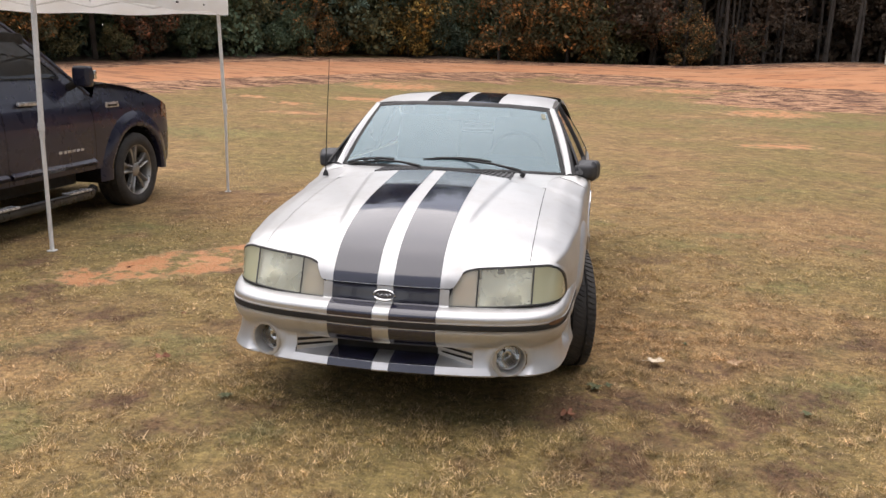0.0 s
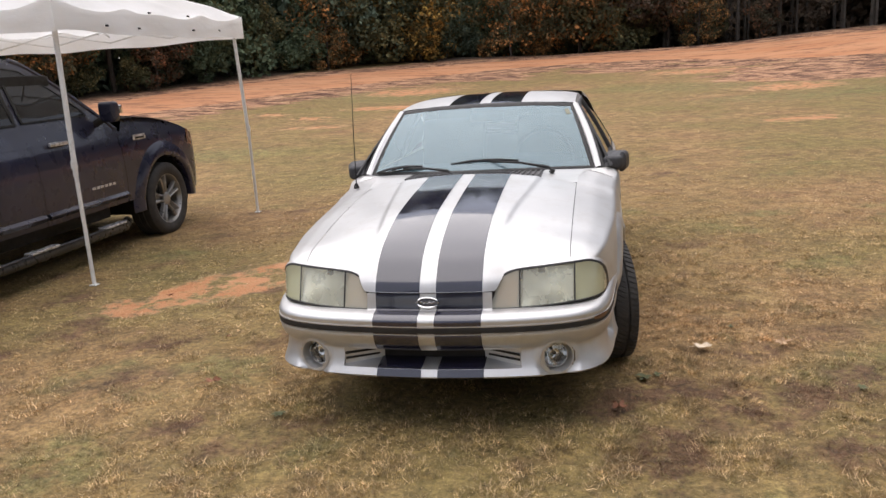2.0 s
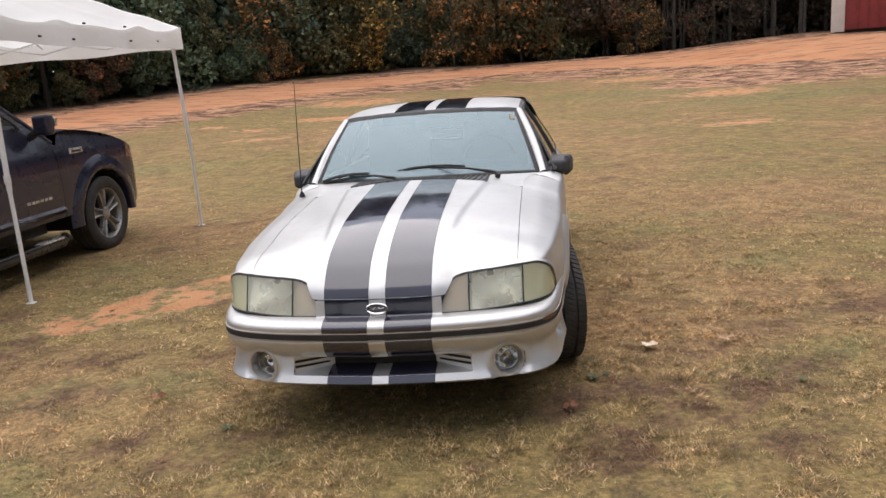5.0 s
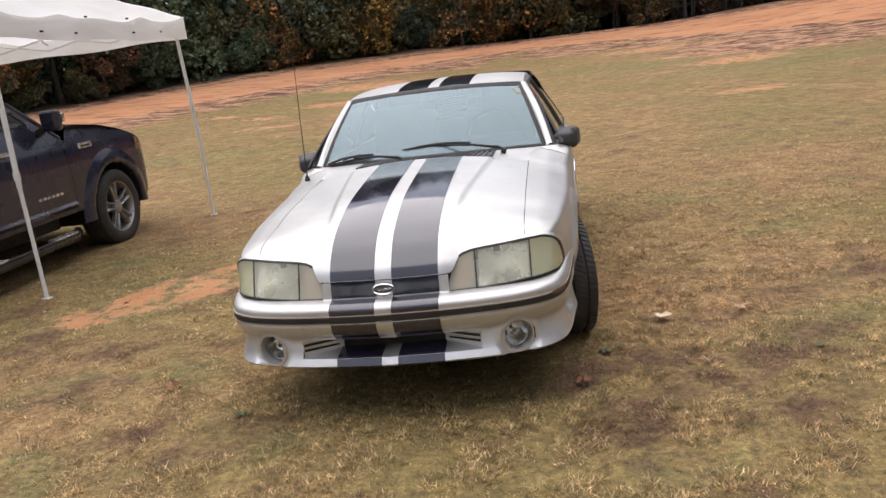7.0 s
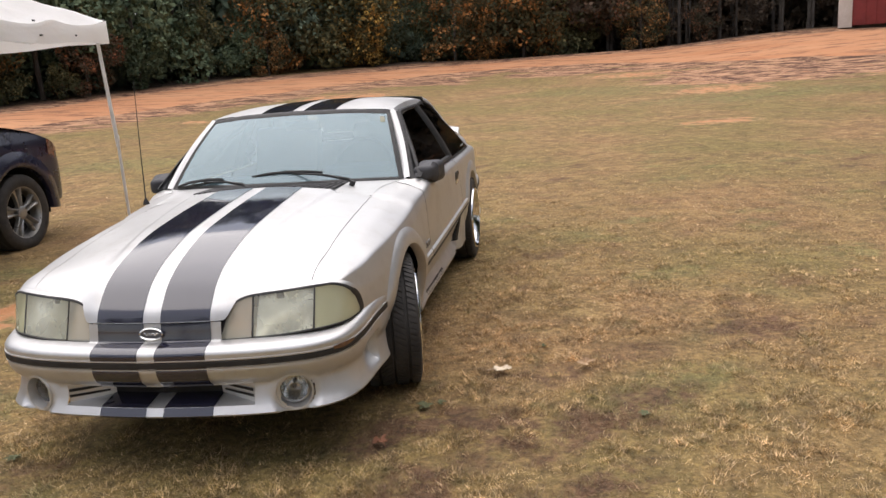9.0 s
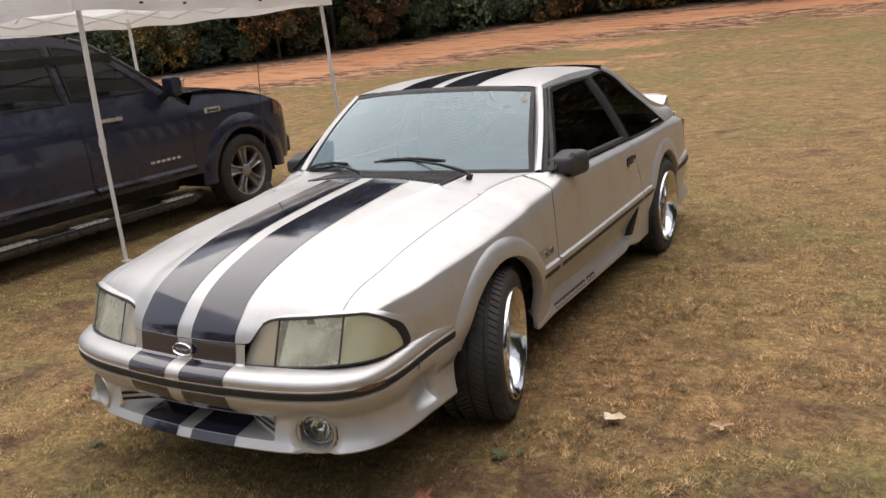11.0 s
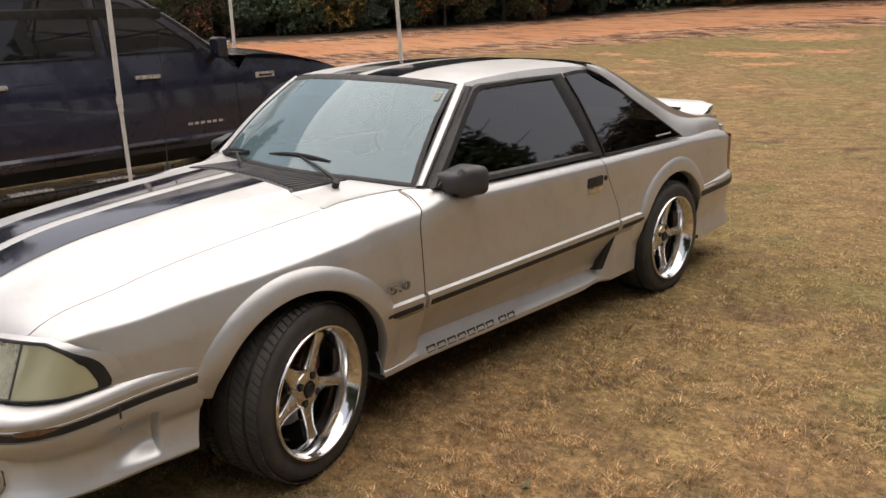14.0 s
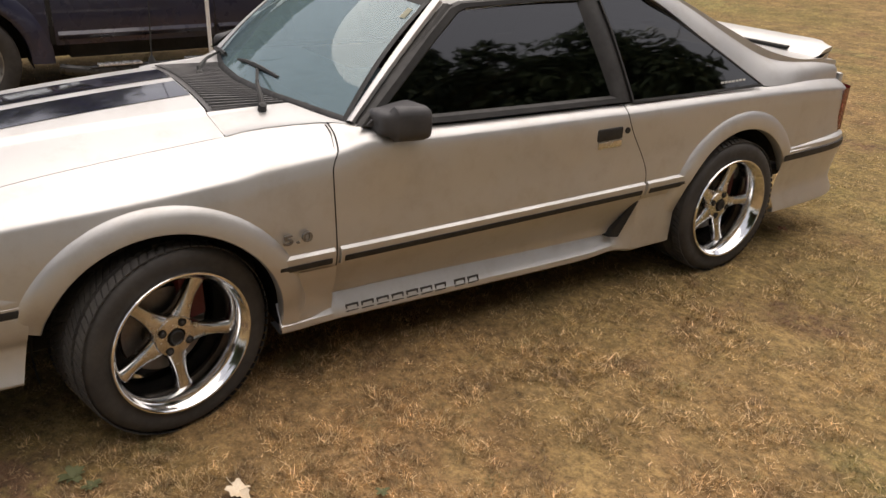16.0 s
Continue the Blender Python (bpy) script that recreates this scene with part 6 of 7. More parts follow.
for i, (x, y) in enumerate(rb_plan):
    nrm = plan_normal(rb_plan, i)
    nrm = Vector((abs(nrm.x), abs(nrm.y), 0)) if i < 59 else Vector((0, 1, 0))
    rows2.append([(x + nrm.x * o, y + nrm.y * o, z) for o, z in ((0.001, 0.523), (0.009, 0.519), (0.009, 0.489), (0.001, 0.485))])
part("rub_strip", sheet("rub_strip", rows2 + [[(-p[0], p[1], p[2]) for p in r] for r in rows2[-2::-1]]), TRIM, rear, "black rubber strip")
part("tail_panel", box(1.42, 0.03, 0.29, 0.01, (0, 3.49, 0.70)), SILVER, coupe)

# underside and cabin
part("underbody", join(box(1.0, 4.2, 0.16, 0.02, (0, 1.3, 0.30)), box(1.5, 1.75, 0.16, 0.02, (0, 1.28, 0.31)), box(1.0, 1.25, 0.40, 0.03, (0, -0.22, 0.52)), box(1.15, 0.5, 0.3, 0.03, (0, 3.1, 0.42))), DARK, coupe, "dark underside")
part("firewall", box(1.36, 0.05, 0.46, 0.01, (0, 0.56, 0.60)), DARK, coupe)
part("dashboard", join(box(1.32, 0.40, 0.13, 0.03, (0, 0.86, 0.87)), box(0.40, 0.16, 0.08, 0.03, (0.36, 0.98, 0.945))), CABIN, coupe, "grey dashboard")
part("floor_pan", box(1.5, 2.6, 0.03, 0.0, (0, 1.75, 0.42)), CABIN, coupe)
for s in (1, -1):
    seat = part("seat", box(0.50, 0.50, 0.16, 0.05, (s * 0.36, 1.46, 0.60)), CABIN, coupe, "grey bucket seat")
    bk = box(0.48, 0.12, 0.58, 0.05, (0, 0, 0.29))
    part("backrest", bk, CABIN, seat, at=pose(s * 0.36, 1.68, 0.62, -18, 0, 0))
    part("headrest", box(0.26, 0.09, 0.15, 0.035, (0, 0, 0)), CABIN, seat, at=pose(s * 0.36, 1.89, 1.19, -14, 0, 0))
part("rear_bench", join(box(1.1, 0.45, 0.14, 0.04, (0, 2.15, 0.62)), box(1.1, 0.12, 0.42, 0.04, (0, 2.38, 0.80))), CABIN, coupe, "grey rear bench")
ring = [(0.36 + 0.18 * math.cos(k * math.tau / 28), 1.10 + 0.07 * math.sin(k * math.tau / 28), 0.955 + 0.165 * math.sin(k * math.tau / 28)) for k in range(29)]
wheel_bm = join(tube(ring, 0.014, 8), tube([(0.19, 1.10, 0.955), (0.36, 1.09, 0.94), (0.53, 1.10, 0.955)], 0.02, 6))
part("steering_wheel", wheel_bm, TRIMGREY, coupe, "dark steering wheel")
part("rear_view_mirror", box(0.22, 0.03, 0.06, 0.012, (0, 1.08, 1.225)), TRIM, coupe)
part("headliner", sheet("headliner", [[(x, y, roof_mid(y) - 0.035 - 0.03 * (x / 0.55) ** 2) for y in [1.08 + 0.12 * j for j in range(10)]] for x in [-0.54 + 0.09 * i for i in range(13)]]), CABIN, coupe)

# emblem: an oval ring on a dark oval
rows = []
em = pose(0, -0.990, 0.598, -8, 0, 0)
for k in range(36):
    a = k * math.tau / 36
    ca, sa = math.cos(a), math.sin(a)
    rows.append([(rx * ca, -d, rz * sa) for rx, rz, d in ((0.050, 0.0245, 0.0), (0.050, 0.0245, 0.007), (0.0465, 0.0215, 0.010), (0.0425, 0.0175, 0.006))])
emblem = part("emblem", sheet("emblem", rows, close_rows=True), CHROME, coupe, "oval chrome-ringed badge", at=em)
bm = bmesh.new()
bm.faces.new([bm.verts.new((0.0425 * math.cos(k * math.tau / 30), -0.0055, 0.0178 * math.sin(k * math.tau / 30))) for k in range(30)])
part("badge_face", bm, two_tone("badge_field", (0.05, 0.055, 0.07), (0.09, 0.09, 0.10), 40, 0.3), emblem, at=em)
part("badge_bar", tube([(-0.030 + 0.06 * k / 16, -0.0068, 0.006 * math.sin(k * 1.35) * (1 - 0.4 * k / 16)) for k in range(17)], 0.0018, 6), CHROME, emblem, "plain raised squiggle", at=em)

# wipers
def wiper(pivot, tip, b0, b1):
    w = part("wiper", lathe([(-0.014, 0.016), (0.012, 0.014), (0.016, 0.0)], 12), TRIM, coupe, "black wiper", at=pose(*pivot, 0, -62, 0))
    mid = (Vector(b0) + Vector(b1)) / 2
    k0 = Vector(pivot) + Vector((-0.02, 0.004, 0.022))
    k1 = Vector(pivot).lerp(Vector(tip), 0.45) + Vector((0, -0.010, 0.022))
    part("arm", tube([pivot, k0, k1, tip], 0.0068, 7, [1.5, 1.4, 1.0, 0.7]), TRIM, w)
    part("bridge", tube([Vector(tip) + (Vector(b0) - mid) * 0.5, Vector(tip) + Vector((0, -0.010, 0.012)), Vector(tip) + (Vector(b1) - mid) * 0.5], 0.0045, 6), TRIM, w)
    d = Vector((0, -0.012, 0.014))
    part("blade", tube([b0, Vector(b0).lerp(Vector(b1), 0.3) + d, Vector(b0).lerp(Vector(b1), 0.7) + d, b1], 0.0085, 6, [0.8, 1, 1, 0.8]), TRIM, w)
    part("rubber", tube([Vector(b0) - d * 0.4, Vector(b1) - d * 0.4], 0.005, 5), RUBBER, w)


wiper((0.455, 0.459, 0.940), (0.05, 0.592, 0.996), (-0.165, 0.588, 0.984), (0.250, 0.600, 0.990))
wiper((-0.135, 0.415, 0.945), (-0.47, 0.606, 0.966), (-0.650, 0.640, 0.940), (-0.345, 0.590, 0.978))
# aerial
aer = part("aerial", lathe([(-0.005, 0.018), (0.012, 0.014), (0.028, 0.006), (0.03, 0.0)], 14), TRIM, coupe, "thin whip aerial on a black base", at=pose(-0.705, 0.36, 0.895, 0, -90, 0))
part("mast", tube([(-0.705, 0.36, 0.90), (-0.700, 0.375, 1.2), (-0.690, 0.395, 1.56)], 0.0028, 6, [1.2, 0.9, 0.6]), TRIM, aer)

# wheels ---------------------------------------------------------------------
tyre_half = [(0.0066, 0.3200), (0.0638, 0.3190), (0.0660, 0.3110), (0.0770, 0.3110), (0.0792, 0.3180), (0.0990, 0.3175), (0.1150, 0.3140), (0.1262, 0.3040), (0.1325, 0.2880), (0.1332, 0.2680), (0.1290, 0.2480), (0.1240, 0.2290)]
tyre_prof = [(-u, r) for u, r in reversed(tyre_half)] + [(-0.0044, 0.3120), (0.0044, 0.3120)] + tyre_half
TYRE_MESH = lathe(tyre_prof, 72)
rim_prof = [(-0.11, 0.2258), (-0.118, 0.2384), (-0.105, 0.2384), (-0.10, 0.2163), (-0.05, 0.2089), (0.02, 0.2020), (0.055, 0.2030), (0.080, 0.2070), (0.100, 0.2130), (0.116, 0.2200), (0.128, 0.2280), (0.135, 0.2350), (0.1395, 0.2370), (0.1420, 0.2405), (0.1415, 0.2455), (0.1360, 0.2490), (0.124, 0.2495)]
RIM_MESH = lathe([(u, r * 0.972) for u, r in rim_prof], 72)


def spoke_mesh():
    """One star spoke: wide at the hub, slim in the middle, flaring into the barrel."""
    rows = []
    for k in range(19):
        t = k / 18
        r = 0.030 + 0.174 * t
        half = 0.036 * (1 - t) ** 2.4 + 0.0165 + 0.012 * t**4
        front = 0.078 - 0.010 * math.sin(t * math.pi) - 0.004 * t
        back = front - 0.030 - 0.012 * (1 - t)
        rows.append([(back, -half, r), (front - 0.016, -half * 1.03, r), (front - 0.005, -half * 0.92, r), (front, -half * 0.70, r), (front + 0.002, 0, r), (front, half * 0.70, r), (front - 0.005, half * 0.92, r), (front - 0.016, half * 1.03, r), (back, half, r)])
    return sheet("spoke", rows, close_cols=True)


SPOKE_MESH = spoke_mesh()
HUB_MESH = lathe([(0.036, 0.078), (0.066, 0.074), (0.0765, 0.066), (0.0815, 0.040), (0.081, 0.032)], 40)
CAP_MESH = lathe([(0.076, 0.025), (0.087, 0.025), (0.090, 0.021), (0.086, 0.018), (0.085, 0.0)], 28)
NUT_MESH = lathe([(0.066, 0.0085), (0.0835, 0.0075), (0.0855, 0.005), (0.085, 0.0)], 6)
NUTWELL_MESH = lathe([(0.0822, 0.0138), (0.0826, 0.0138), (0.0826, 0.0)], 18)
ROTOR_MESH = lathe([(-0.01, 0.07), (0.004, 0.075), (0.004, 0.145), (-0.02, 0.148), (-0.022, 0.05)], 48)
DRUM_MESH = lathe([(-0.09, 0.20), (-0.06, 0.19), (-0.05, 0.0)], 40)


def tread_mesh():
    """Slanted tread blocks in two mirrored rows and shoulder ribs."""
    verts, faces = [], []
    for k in range(72):
        a0 = k * math.tau / 72
        for sgn in (1, -1):
            for u0, u1, skew, ln in ((0.008, 0.064, 0.11, 0.066), (0.082, 0.122, 0.06, 0.066)):
                quad = []
                for u, da in ((u0, 0), (u1, skew), (u1, skew + ln), (u0, ln)):
                    a = a0 + da
                    for r in (0.3175 - 0.02 * max(0, u - 0.10), 0.3245 - 0.16 * max(0, u - 0.10)):
                        quad.append((sgn * u, r * math.cos(a), r * math.sin(a)))
                b = len(verts)
                verts += quad
                f = [(b + 1, b + 3, b + 5, b + 7), (b, b + 2, b + 3, b + 1), (b + 2, b + 4, b + 5, b + 3), (b + 4, b + 6, b + 7, b + 5), (b + 6, b, b + 1, b + 7)]
                faces += f if sgn < 0 else [tuple(reversed(q)) for q in f]
    return pydata("tread", verts, faces)


TREAD_MESH = tread_mesh()
STEER = 14


def car_wheel(x, y, steer, flip, spin):
    at = pose(x, y, HUB_Z, 0, 0, steer) @ (pose(0, 0, 0, spin, 0, 180) if flip else pose(0, 0, 0, spin, 0, 0))
    w = part("wheel", TYRE_MESH, RUBBER, coupe, "low-profile tyre on a five-spoke chrome wheel", at=at)
    part("tread", TREAD_MESH, RUBBER, w, at=at, smooth=False)
    part("rim", RIM_MESH, CHROME, w, "polished chrome rim", at=at)
    for k in range(5):
        part("spoke", SPOKE_MESH, CHROME_SOFT, w, at=at @ pose(0, 0, 0, 72 * k + 10, 0, 0), angle=50)
    for k in range(4):
        part("lug_nut", NUT_MESH, CHROME_DARK, w, at=at @ pose(0, 0, 0, 90 * k + 28, 0, 0) @ pose(0, 0, 0.051))
        part("lug_well", NUTWELL_MESH, DARK, w, at=at @ pose(0, 0, 0, 90 * k + 28, 0, 0) @ pose(0, 0, 0.051))
    part("hub", HUB_MESH, CHROME_SOFT, w, at=at)
    part("centre_cap", CAP_MESH, TRIM, w, "black centre cap", at=at)
    part("brake_disc", ROTOR_MESH, two_tone_disc, w, at=at)
    part("backing", DRUM_MESH, DARK, w, at=at)
    part("caliper", box(0.06, 0.09, 0.16, 0.015, (-0.005, 0.10, 0.09)), CALIPER, w, "dull red caliper", at=at @ pose(0, 0, 0, -spin, 0, 0))


car_wheel(0.712, -0.015, STEER, False, 31)
car_wheel(-0.712, 0.0, STEER, True, 20)
car_wheel(0.738, 2.555, 0, False, 41)
car_wheel(-0.738, 2.555, 0, True, 40)

# ---------------------------------------------------------------- the pickup under the canopy
NAVY = two_tone("navy_truck_paint", (0.021, 0.023, 0.046), (0.027, 0.029, 0.058), 2, 0.28, 0.0, 0.0, Specular_IOR_Level=0.4, Coat_Weight=0.45, Coat_Roughness=0.03)
TRUCKGLASS = glass_mat("truck_glass", (0.03, 0.033, 0.036), 1.42, 0.03, 0.03, (0.3, 0.32, 0.34))
pickup = thing("pickup_truck", pose(-4.95, 1.7, 0), "dark navy crew-cab pickup with alloy wheels, parked under the canopy", "pickup truck")
TXO, TW = -3.80, 2.03         # outer side and width
TF, TR, TH, TRAD = 3.56, -0.25, 0.366, 0.388


def tx(y, z):
    """The truck's side: a soft barrel with a belt shoulder."""
    bulge = -0.045 * ((z - 0.72) / 0.45) ** 2 if z < 1.04 else -0.0228 - 0.40 * (z - 1.04)
    nose = -0.36 * ease(4.05, 4.66, y) ** 2 - 0.015
    return TXO + bulge + nose


t_top = curve([-2.0, 0.30, 0.36, 2.9, 3.1, 3.4, 3.8, 4.05, 4.25, 4.4, 4.5, 4.58], [1.27, 1.27, 1.13, 1.12, 1.26, 1.24, 1.17, 1.10, 1.00, 0.88, 0.77, 0.66])


def truck_low(y):
    for c in (TF, TR):
        if abs(y - c) < 0.47:
            return max(TH + math.sqrt(0.47**2 - (y - c) ** 2) * 0.98, 0.46)
    return 0.46 if y < TF else 0.40


def truck_side(y0, y1, n, zt=None):
    rows = []
    ys = [y0 + (y1 - y0) * k / n for k in range(n + 1)]
    for c in (TF, TR):
        ys += [c - 0.47 * math.cos(math.pi * k / 14) for k in range(0, 15) if y0 < c - 0.47 * math.cos(math.pi * k / 14) < y1]
        ys += [e for e in (c - 0.4705, c + 0.4705) if y0 < e < y1]
    for y in sorted(ys):
        a, b = truck_low(y), (zt or t_top)(y)
        a = min(a, b - 0.02)
        rows.append([(tx(y, a + (b - a) * j / 14), y, a + (b - a) * j / 14) for j in range(15)])
    return rows


def both(rows):
    """The same on the far side."""
    mid = TXO - TW / 2
    return [[(2 * mid - p[0], p[1], p[2]) for p in reversed(r)] for r in rows]


for s in (1, -1):
    def side(rows):
        return rows if s > 0 else both(rows)

    def mx(x):
        return x if s > 0 else 2 * (TXO - TW / 2) - x

    fend = part("front_fender", sheet("front_fender", side(truck_side(2.865, 4.58, 44))), NAVY, pickup)
    d1 = part("front_door", sheet("front_door", side(truck_side(1.665, 2.855, 16))), NAVY, pickup)
    d2 = part("rear_door", sheet("rear_door", side(truck_side(0.40, 1.655, 16))), NAVY, pickup)
    bed = part("bed_side", sheet("bed_side", side(truck_side(-1.42, 0.36, 40))), NAVY, pickup)
    for owner, c in ((fend, TF), (bed, TR)):
        rows = []
        for k in range(41):
            a = radians(-4 + 188 * k / 40)
            row = []
            for r, o in ((0.455, -0.03), (0.460, 0.022), (0.475, 0.036), (0.50, 0.040), (0.55, 0.026), (0.60, 0.008), (0.625, -0.008)):
                y, z = c + r * math.cos(a), TH + r * math.sin(a)
                row.append((tx(y, max(z, 0.46)) + o, y, z))
            rows.append(row)
        part("arch_flare", sheet("arch_flare", side(rows)), NAVY, owner)
        rows = [[(x, c + 0.475 * math.cos(radians(-10 + 200 * k / 20)), TH + 0.475 * math.sin(radians(-10 + 200 * k / 20))) for x in (TXO - 0.5, TXO - 0.06)] for k in range(21)]
        part("wheel_well", sheet("wheel_well", side(rows)), DARK, owner)
    # crease mouldings low on the doors
    for owner, y0, y1 in ((d1, 1.68, 2.84), (d2, 0.42, 1.64)):
        rows = [[(tx(y, z) + o, y, z) for z, o in ((0.500, -0.002), (0.516, 0.016), (0.532, 0.028), (0.540, 0.028), (0.566, -0.002))] for y in [y0 + (y1 - y0) * k / 12 for k in range(13)]]
        part("door_moulding", sheet("door_moulding", side(rows)), NAVY, owner)
        hy = 1.98 if owner is d1 else 0.70
        part("door_handle", box(0.03, 0.24, 0.036, 0.012, (mx(tx(hy, 1.10) + 0.02), hy, 1.12)), HANDLE, owner, "bright metal door handle")
    for y in (1.66, 2.86, 0.38):
        part("gap", sheet("gap", side([[(tx(y, z) - 0.004, y - 0.012, z), (tx(y, z) - 0.004, y + 0.012, z)] for z in [0.47 + 0.065 * k for k in range(11)]])), SEAM, d1)
    # plain bars where the name stands
    for k in range(6):
        y = 2.30 + 0.064 * k
        part("letter_bar", box(0.006, 0.044, 0.024, 0.001, (mx(tx(y, 0.60) + 0.003), y + 0.022, 0.672)), HANDLE, d1)
    part("fender_badge", box(0.012, 0.22, 0.055, 0.006, (mx(tx(3.2, 1.05) + 0.004), 3.20, 1.06)), HANDLE, fend, "chrome badge plate")
    part("badge_bar", box(0.006, 0.15, 0.020, 0.001, (mx(tx(3.2, 1.05) + 0.011), 3.20, 1.055)), TRIM, fend)
    # step bar
    rows_bar = tube([(mx(-3.95), 0.42, 0.25), (mx(-3.84), 0.60, 0.235), (mx(-3.84), 2.75, 0.235), (mx(-3.95), 2.95, 0.25)], 0.045, 10)
    step = part("step_bar", rows_bar, CHROME_DARK, pickup, "dark running board with bright step pads")
    part("step_edge", tube([(mx(-3.81), 0.62, 0.273), (mx(-3.81), 2.74, 0.273)], 0.013, 8), TRIMGREY, step, "dull grey step edge")
    for y in (0.85, 1.55, 2.55):
        part("step_pad", box(0.085, 0.34, 0.020, 0.006, (mx(-3.835), y, 0.285)), HANDLE, step, "bright polished step pad")
    # cab glass: windows on the leaning side
    def W(y, z, o=0.0):
        return (mx(tx(y, z) + o), y, z)

    roofline = curve([0.40, 0.46, 0.58, 0.90, 1.7, 2.0, 2.35, 2.78, 2.93], [1.13, 1.45, 1.79, 1.875, 1.875, 1.815, 1.61, 1.262, 1.13])
    rows = []
    for k in range(61):
        y = 0.40 + 2.53 * k / 60
        top = roofline(y)
        rows.append([(mx(tx(y, 1.115 + (top - 1.115) * q / 8)), y, 1.115 + (top - 1.115) * q / 8) for q in range(9)])
    part("cab_side", sheet("cab_side", rows), NAVY, pickup)
    for nm, owner, pts in (("front_window", d1, [(1.72, 1.325), (2.54, 1.330), (2.50, 1.385), (2.26, 1.575), (1.98, 1.74), (1.74, 1.775)]),
                           ("rear_window", d2, [(0.60, 1.315), (1.60, 1.320), (1.62, 1.775), (0.92, 1.775), (0.72, 1.73), (0.60, 1.48)])):
        bm = bmesh.new()
        bm.faces.new([bm.verts.new(W(y, z, 0.006)) for y, z in pts])
        part(nm, bm, TRUCKGLASS, owner, "dark truck window")
        rows = []
        c = (sum(p[0] for p in pts) / len(pts), sum(p[1] for p in pts) / len(pts))
        for y, z in pts:
            k = 1.06
            rows.append([W(y, z, 0.005), W(y, z, 0.012), W(c[0] + (y - c[0]) * k, c[1] + (z - c[1]) * k, 0.012), W(c[0] + (y - c[0]) * k, c[1] + (z - c[1]) * k, 0.002)])
        part("window_seal", sheet("window_seal", rows, close_rows=True), TRIM, owner)
    # mirror
    mir = part("door_mirror", box(0.17, 0.11, 0.19, 0.04, (mx(-3.78), 2.68, 1.34), 4), NAVY, d1, "tall dark mirror with a chrome cap")
    part("mirror_cap", box(0.09, 0.04, 0.08, 0.015, (mx(-3.72), 2.725, 1.36), 3), CHROME, mir)
    part("mirror_arm", tube([(mx(-3.98), 2.64, 1.20), (mx(-3.84), 2.66, 1.28)], 0.035, 8), TRIM, mir)
    # lamp at the nose corner
    rows = []
    for y, o in ((4.10, 0.006), (4.20, 0.008), (4.30, 0.007), (4.38, 0.005)):
        top = t_top(y) - 0.015
        rows.append([(mx(tx(y, 0.95) + o), y, 0.84 + (top - 0.84) * q) for q in (0, 0.35, 0.7, 1.0)])
    part("headlamp", sheet("headlamp", rows), CORNER, pickup, "wrap-round headlamp with a dull amber corner")

# top of the truck
mid = TXO - TW / 2
hoodrows = []
for k in range(21):
    y = 2.86 + (4.50 - 2.86) * k / 20
    zt = t_top(max(y, 3.1))
    hw = mid - tx(y, min(zt, 1.1))
    hoodrows.append([(mid + u * abs(hw), y, zt + 0.06 * (1 - u * u)) for u in [-1 + i / 10 for i in range(21)]])
part("hood", sheet("hood", hoodrows), NAVY, pickup)
rows = []
for y in [0.56 + (1.98 - 0.56) * k / 16 for k in range(17)]:
    z = roofline(y)
    hw = abs(mid - tx(y, z))
    rows.append([(mid + u * hw, y, z + 0.045 * (1 - u * u)) for u in [-1 + i / 8 for i in range(17)]])
part("cab_roof", sheet("cab_roof", rows), NAVY, pickup)
rows = []
for k in range(9):
    y = 2.88 + (1.98 - 2.88) * k / 8
    z = roofline(y)
    hw = abs(mid - tx(y, z)) - 0.03
    rows.append([(mid + u * hw, y + 0.09 * (1 - u * u), z + 0.012 + 0.03 * (1 - u * u)) for u in [-1 + i / 6 for i in range(13)]])
part("windscreen", sheet("windscreen", rows), TRUCKGLASS, pickup)
for s in (1, -1):
    part("pillar", tube([(mid + s * (abs(mid - tx(y, roofline(y))) - 0.012), y, roofline(y) + 0.004) for y in [2.90 - 0.095 * k for k in range(11)]], 0.026, 8), NAVY, pickup)
part("rear_screen", sheet("rear_screen", [[(mid + u * (0.92 - 0.22 * v), 0.43 + 0.12 * v, 1.12 + 0.74 * v) for u in [-1 + i / 4 for i in range(9)]] for v in [k / 4 for k in range(5)]]), TRUCKGLASS, pickup)
part("bed_floor", box(1.9, 1.75, 0.06, 0.01, (mid, -0.53, 0.80)), DARK, pickup)
part("tailgate", box(1.86, 0.06, 0.6, 0.02, (mid, -1.42, 0.97)), NAVY, pickup)
for x in (TXO - 0.115, TXO - TW + 0.115):
    part("bed_rail", box(0.07, 1.76, 0.05, 0.015, (x, -0.52, 1.285)), TRIM, pickup)
part("nose", join(box(1.40, 0.14, 0.40, 0.06, (mid, 4.44, 0.62)), box(1.50, 0.12, 0.20, 0.04, (mid, 4.54, 0.50))), NAVY, pickup)
part("grille", box(0.95, 0.05, 0.22, 0.02, (mid, 4.50, 0.78)), CHROME, pickup)
part("underbody", join(box(1.1, 5.3, 0.25, 0.02, (mid, 1.5, 0.42)), box(1.75, 2.2, 0.25, 0.02, (mid, 1.6, 0.46)), box(1.2, 1.4, 0.5, 0.02, (mid, 3.6, 0.75)), box(1.15, 1.5, 0.3, 0.02, (mid, -0.5, 0.62))), DARK, pickup, "dark underside")
part("cab_interior", join(box(1.50, 1.75, 0.70, 0.05, (mid, 1.45, 1.36)), box(1.6, 0.5, 0.5, 0.06, (mid, 1.5, 0.95)), box(1.6, 0.5, 0.5, 0.06, (mid, 0.75, 0.95))), DARK, pickup)

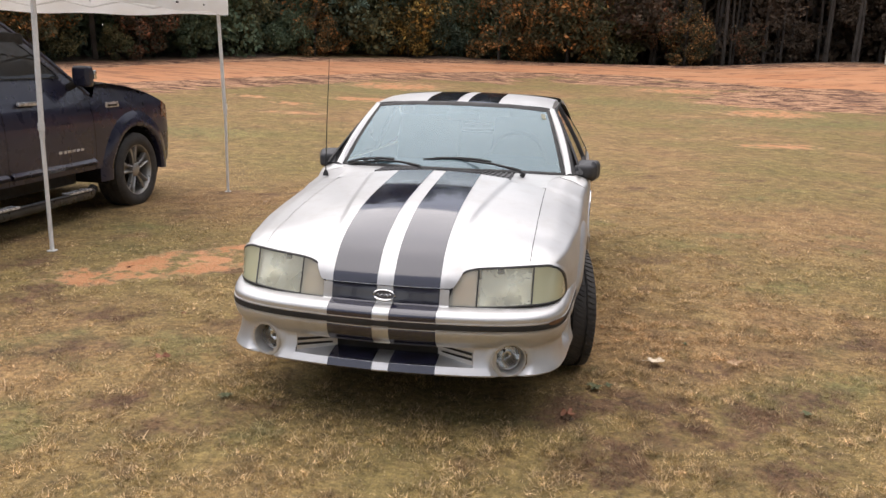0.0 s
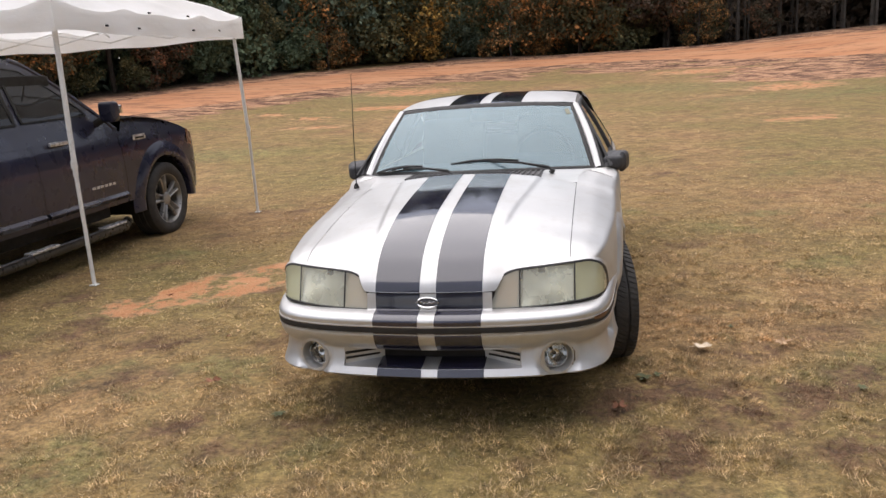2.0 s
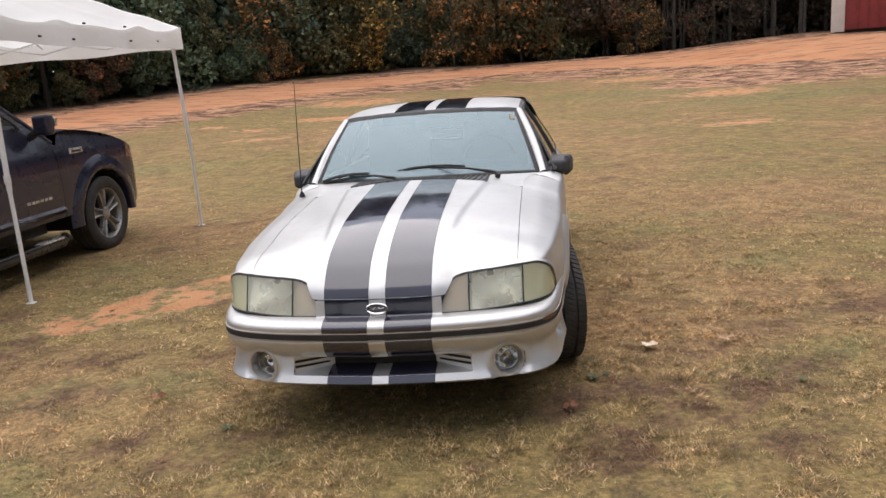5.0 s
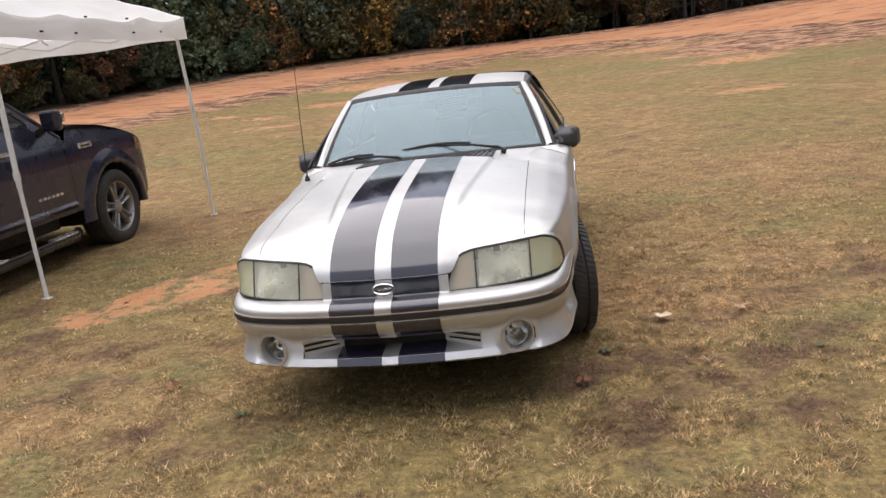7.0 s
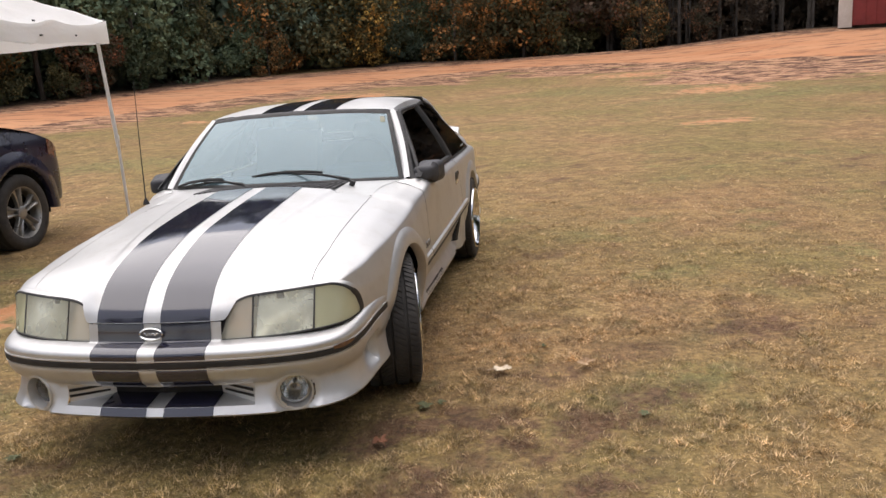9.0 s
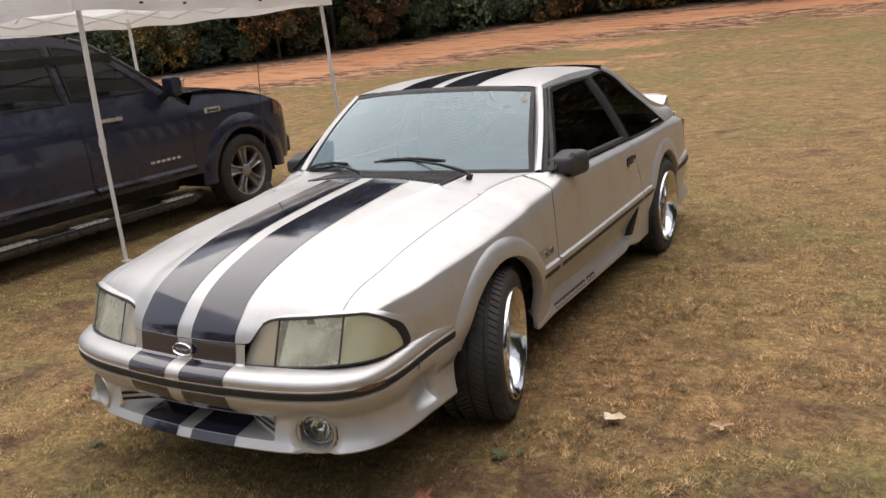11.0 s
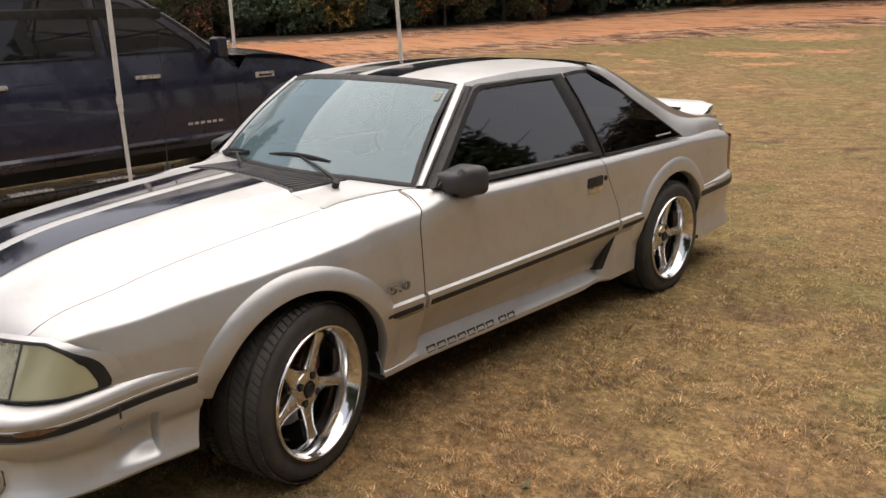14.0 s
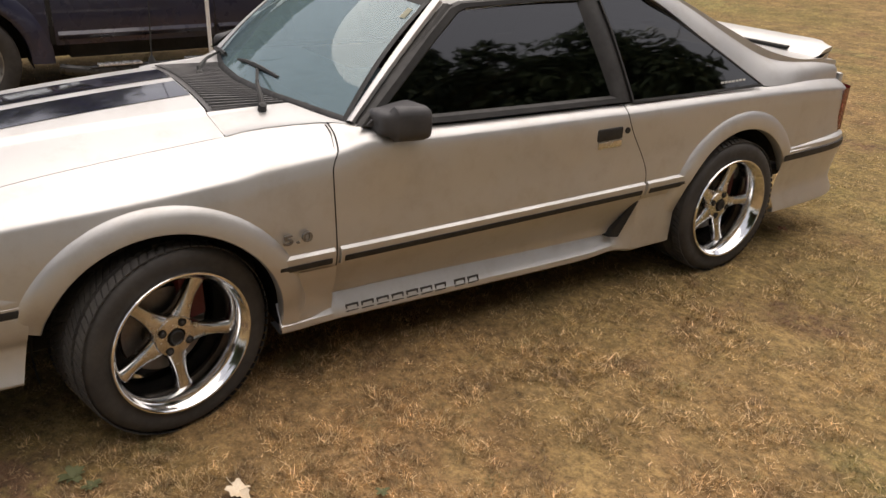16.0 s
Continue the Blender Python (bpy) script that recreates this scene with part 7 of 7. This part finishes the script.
T_TYRE = lathe([(-0.12, 0.262), (-0.135, 0.29), (-0.138, 0.325), (-0.128, 0.365), (-0.105, 0.385), (-0.04, 0.388), (-0.035, 0.379), (-0.028, 0.379), (-0.023, 0.388), (0.023, 0.388), (0.028, 0.379), (0.035, 0.379), (0.04, 0.388),
                (0.105, 0.385), (0.128, 0.365), (0.138, 0.325), (0.135, 0.29), (0.12, 0.262)], 60)
T_RIM = lathe([(-0.12, 0.255), (-0.10, 0.235), (0.06, 0.236), (0.10, 0.246), (0.118, 0.256), (0.122, 0.268), (0.112, 0.270)], 60)


def truck_spoke():
    rows = []
    for k in range(13):
        t = k / 12
        r = 0.045 + 0.200 * t
        half = 0.036 + 0.036 * t - 0.010 * math.sin(math.pi * t)
        front = 0.095 + 0.012 * math.sin(math.pi * t * 0.5)
        rows.append([(front - 0.045, -half, r), (front - 0.008, -half, r), (front, -half * 0.7, r), (front - 0.010, -half * 0.50, r), (front - 0.050, -half * 0.36, r), (front - 0.050, half * 0.36, r), (front - 0.010, half * 0.50, r), (front, half * 0.7, r), (front - 0.008, half, r), (front - 0.045, half, r)])
    return sheet("spoke", rows, close_cols=True)


ALLOY = two_tone("dull_cast_alloy", (0.46, 0.45, 0.43), (0.36, 0.35, 0.33), 9, 0.34, 0.7)
T_SPOKE = truck_spoke()
T_HUB = lathe([(0.04, 0.075), (0.095, 0.066), (0.105, 0.05), (0.110, 0.03), (0.110, 0.0)], 32)
T_BACK = lathe([(0.0, 0.24), (0.0, 0.0)], 32)
for x, y, flip, spin in ((TXO - 0.135, TF, False, 8), (TXO - 0.135, TR, False, 10), (TXO - TW + 0.135, TF, True, 0), (TXO - TW + 0.135, TR, True, 10)):
    at = pose(x, y, TH, 0, 0, 0) @ (pose(0, 0, 0, spin, 0, 180) if flip else pose(0, 0, 0, spin, 0, 0))
    w = part("wheel", T_TYRE, RUBBER, pickup, "large tyre on a five-spoke dull alloy wheel", at=at)
    part("rim", T_RIM, ALLOY, w, at=at)
    for k in range(5):
        part("spoke", T_SPOKE, ALLOY, w, at=at @ pose(0, 0, 0, 72 * k, 0, 0))
    part("hub", T_HUB, ALLOY, w, at=at)
    part("backing", T_BACK, DARK, w, at=at)
# parked a little further back along its line
pickup.matrix_basis = pose(-4.95, 1.64, 0)
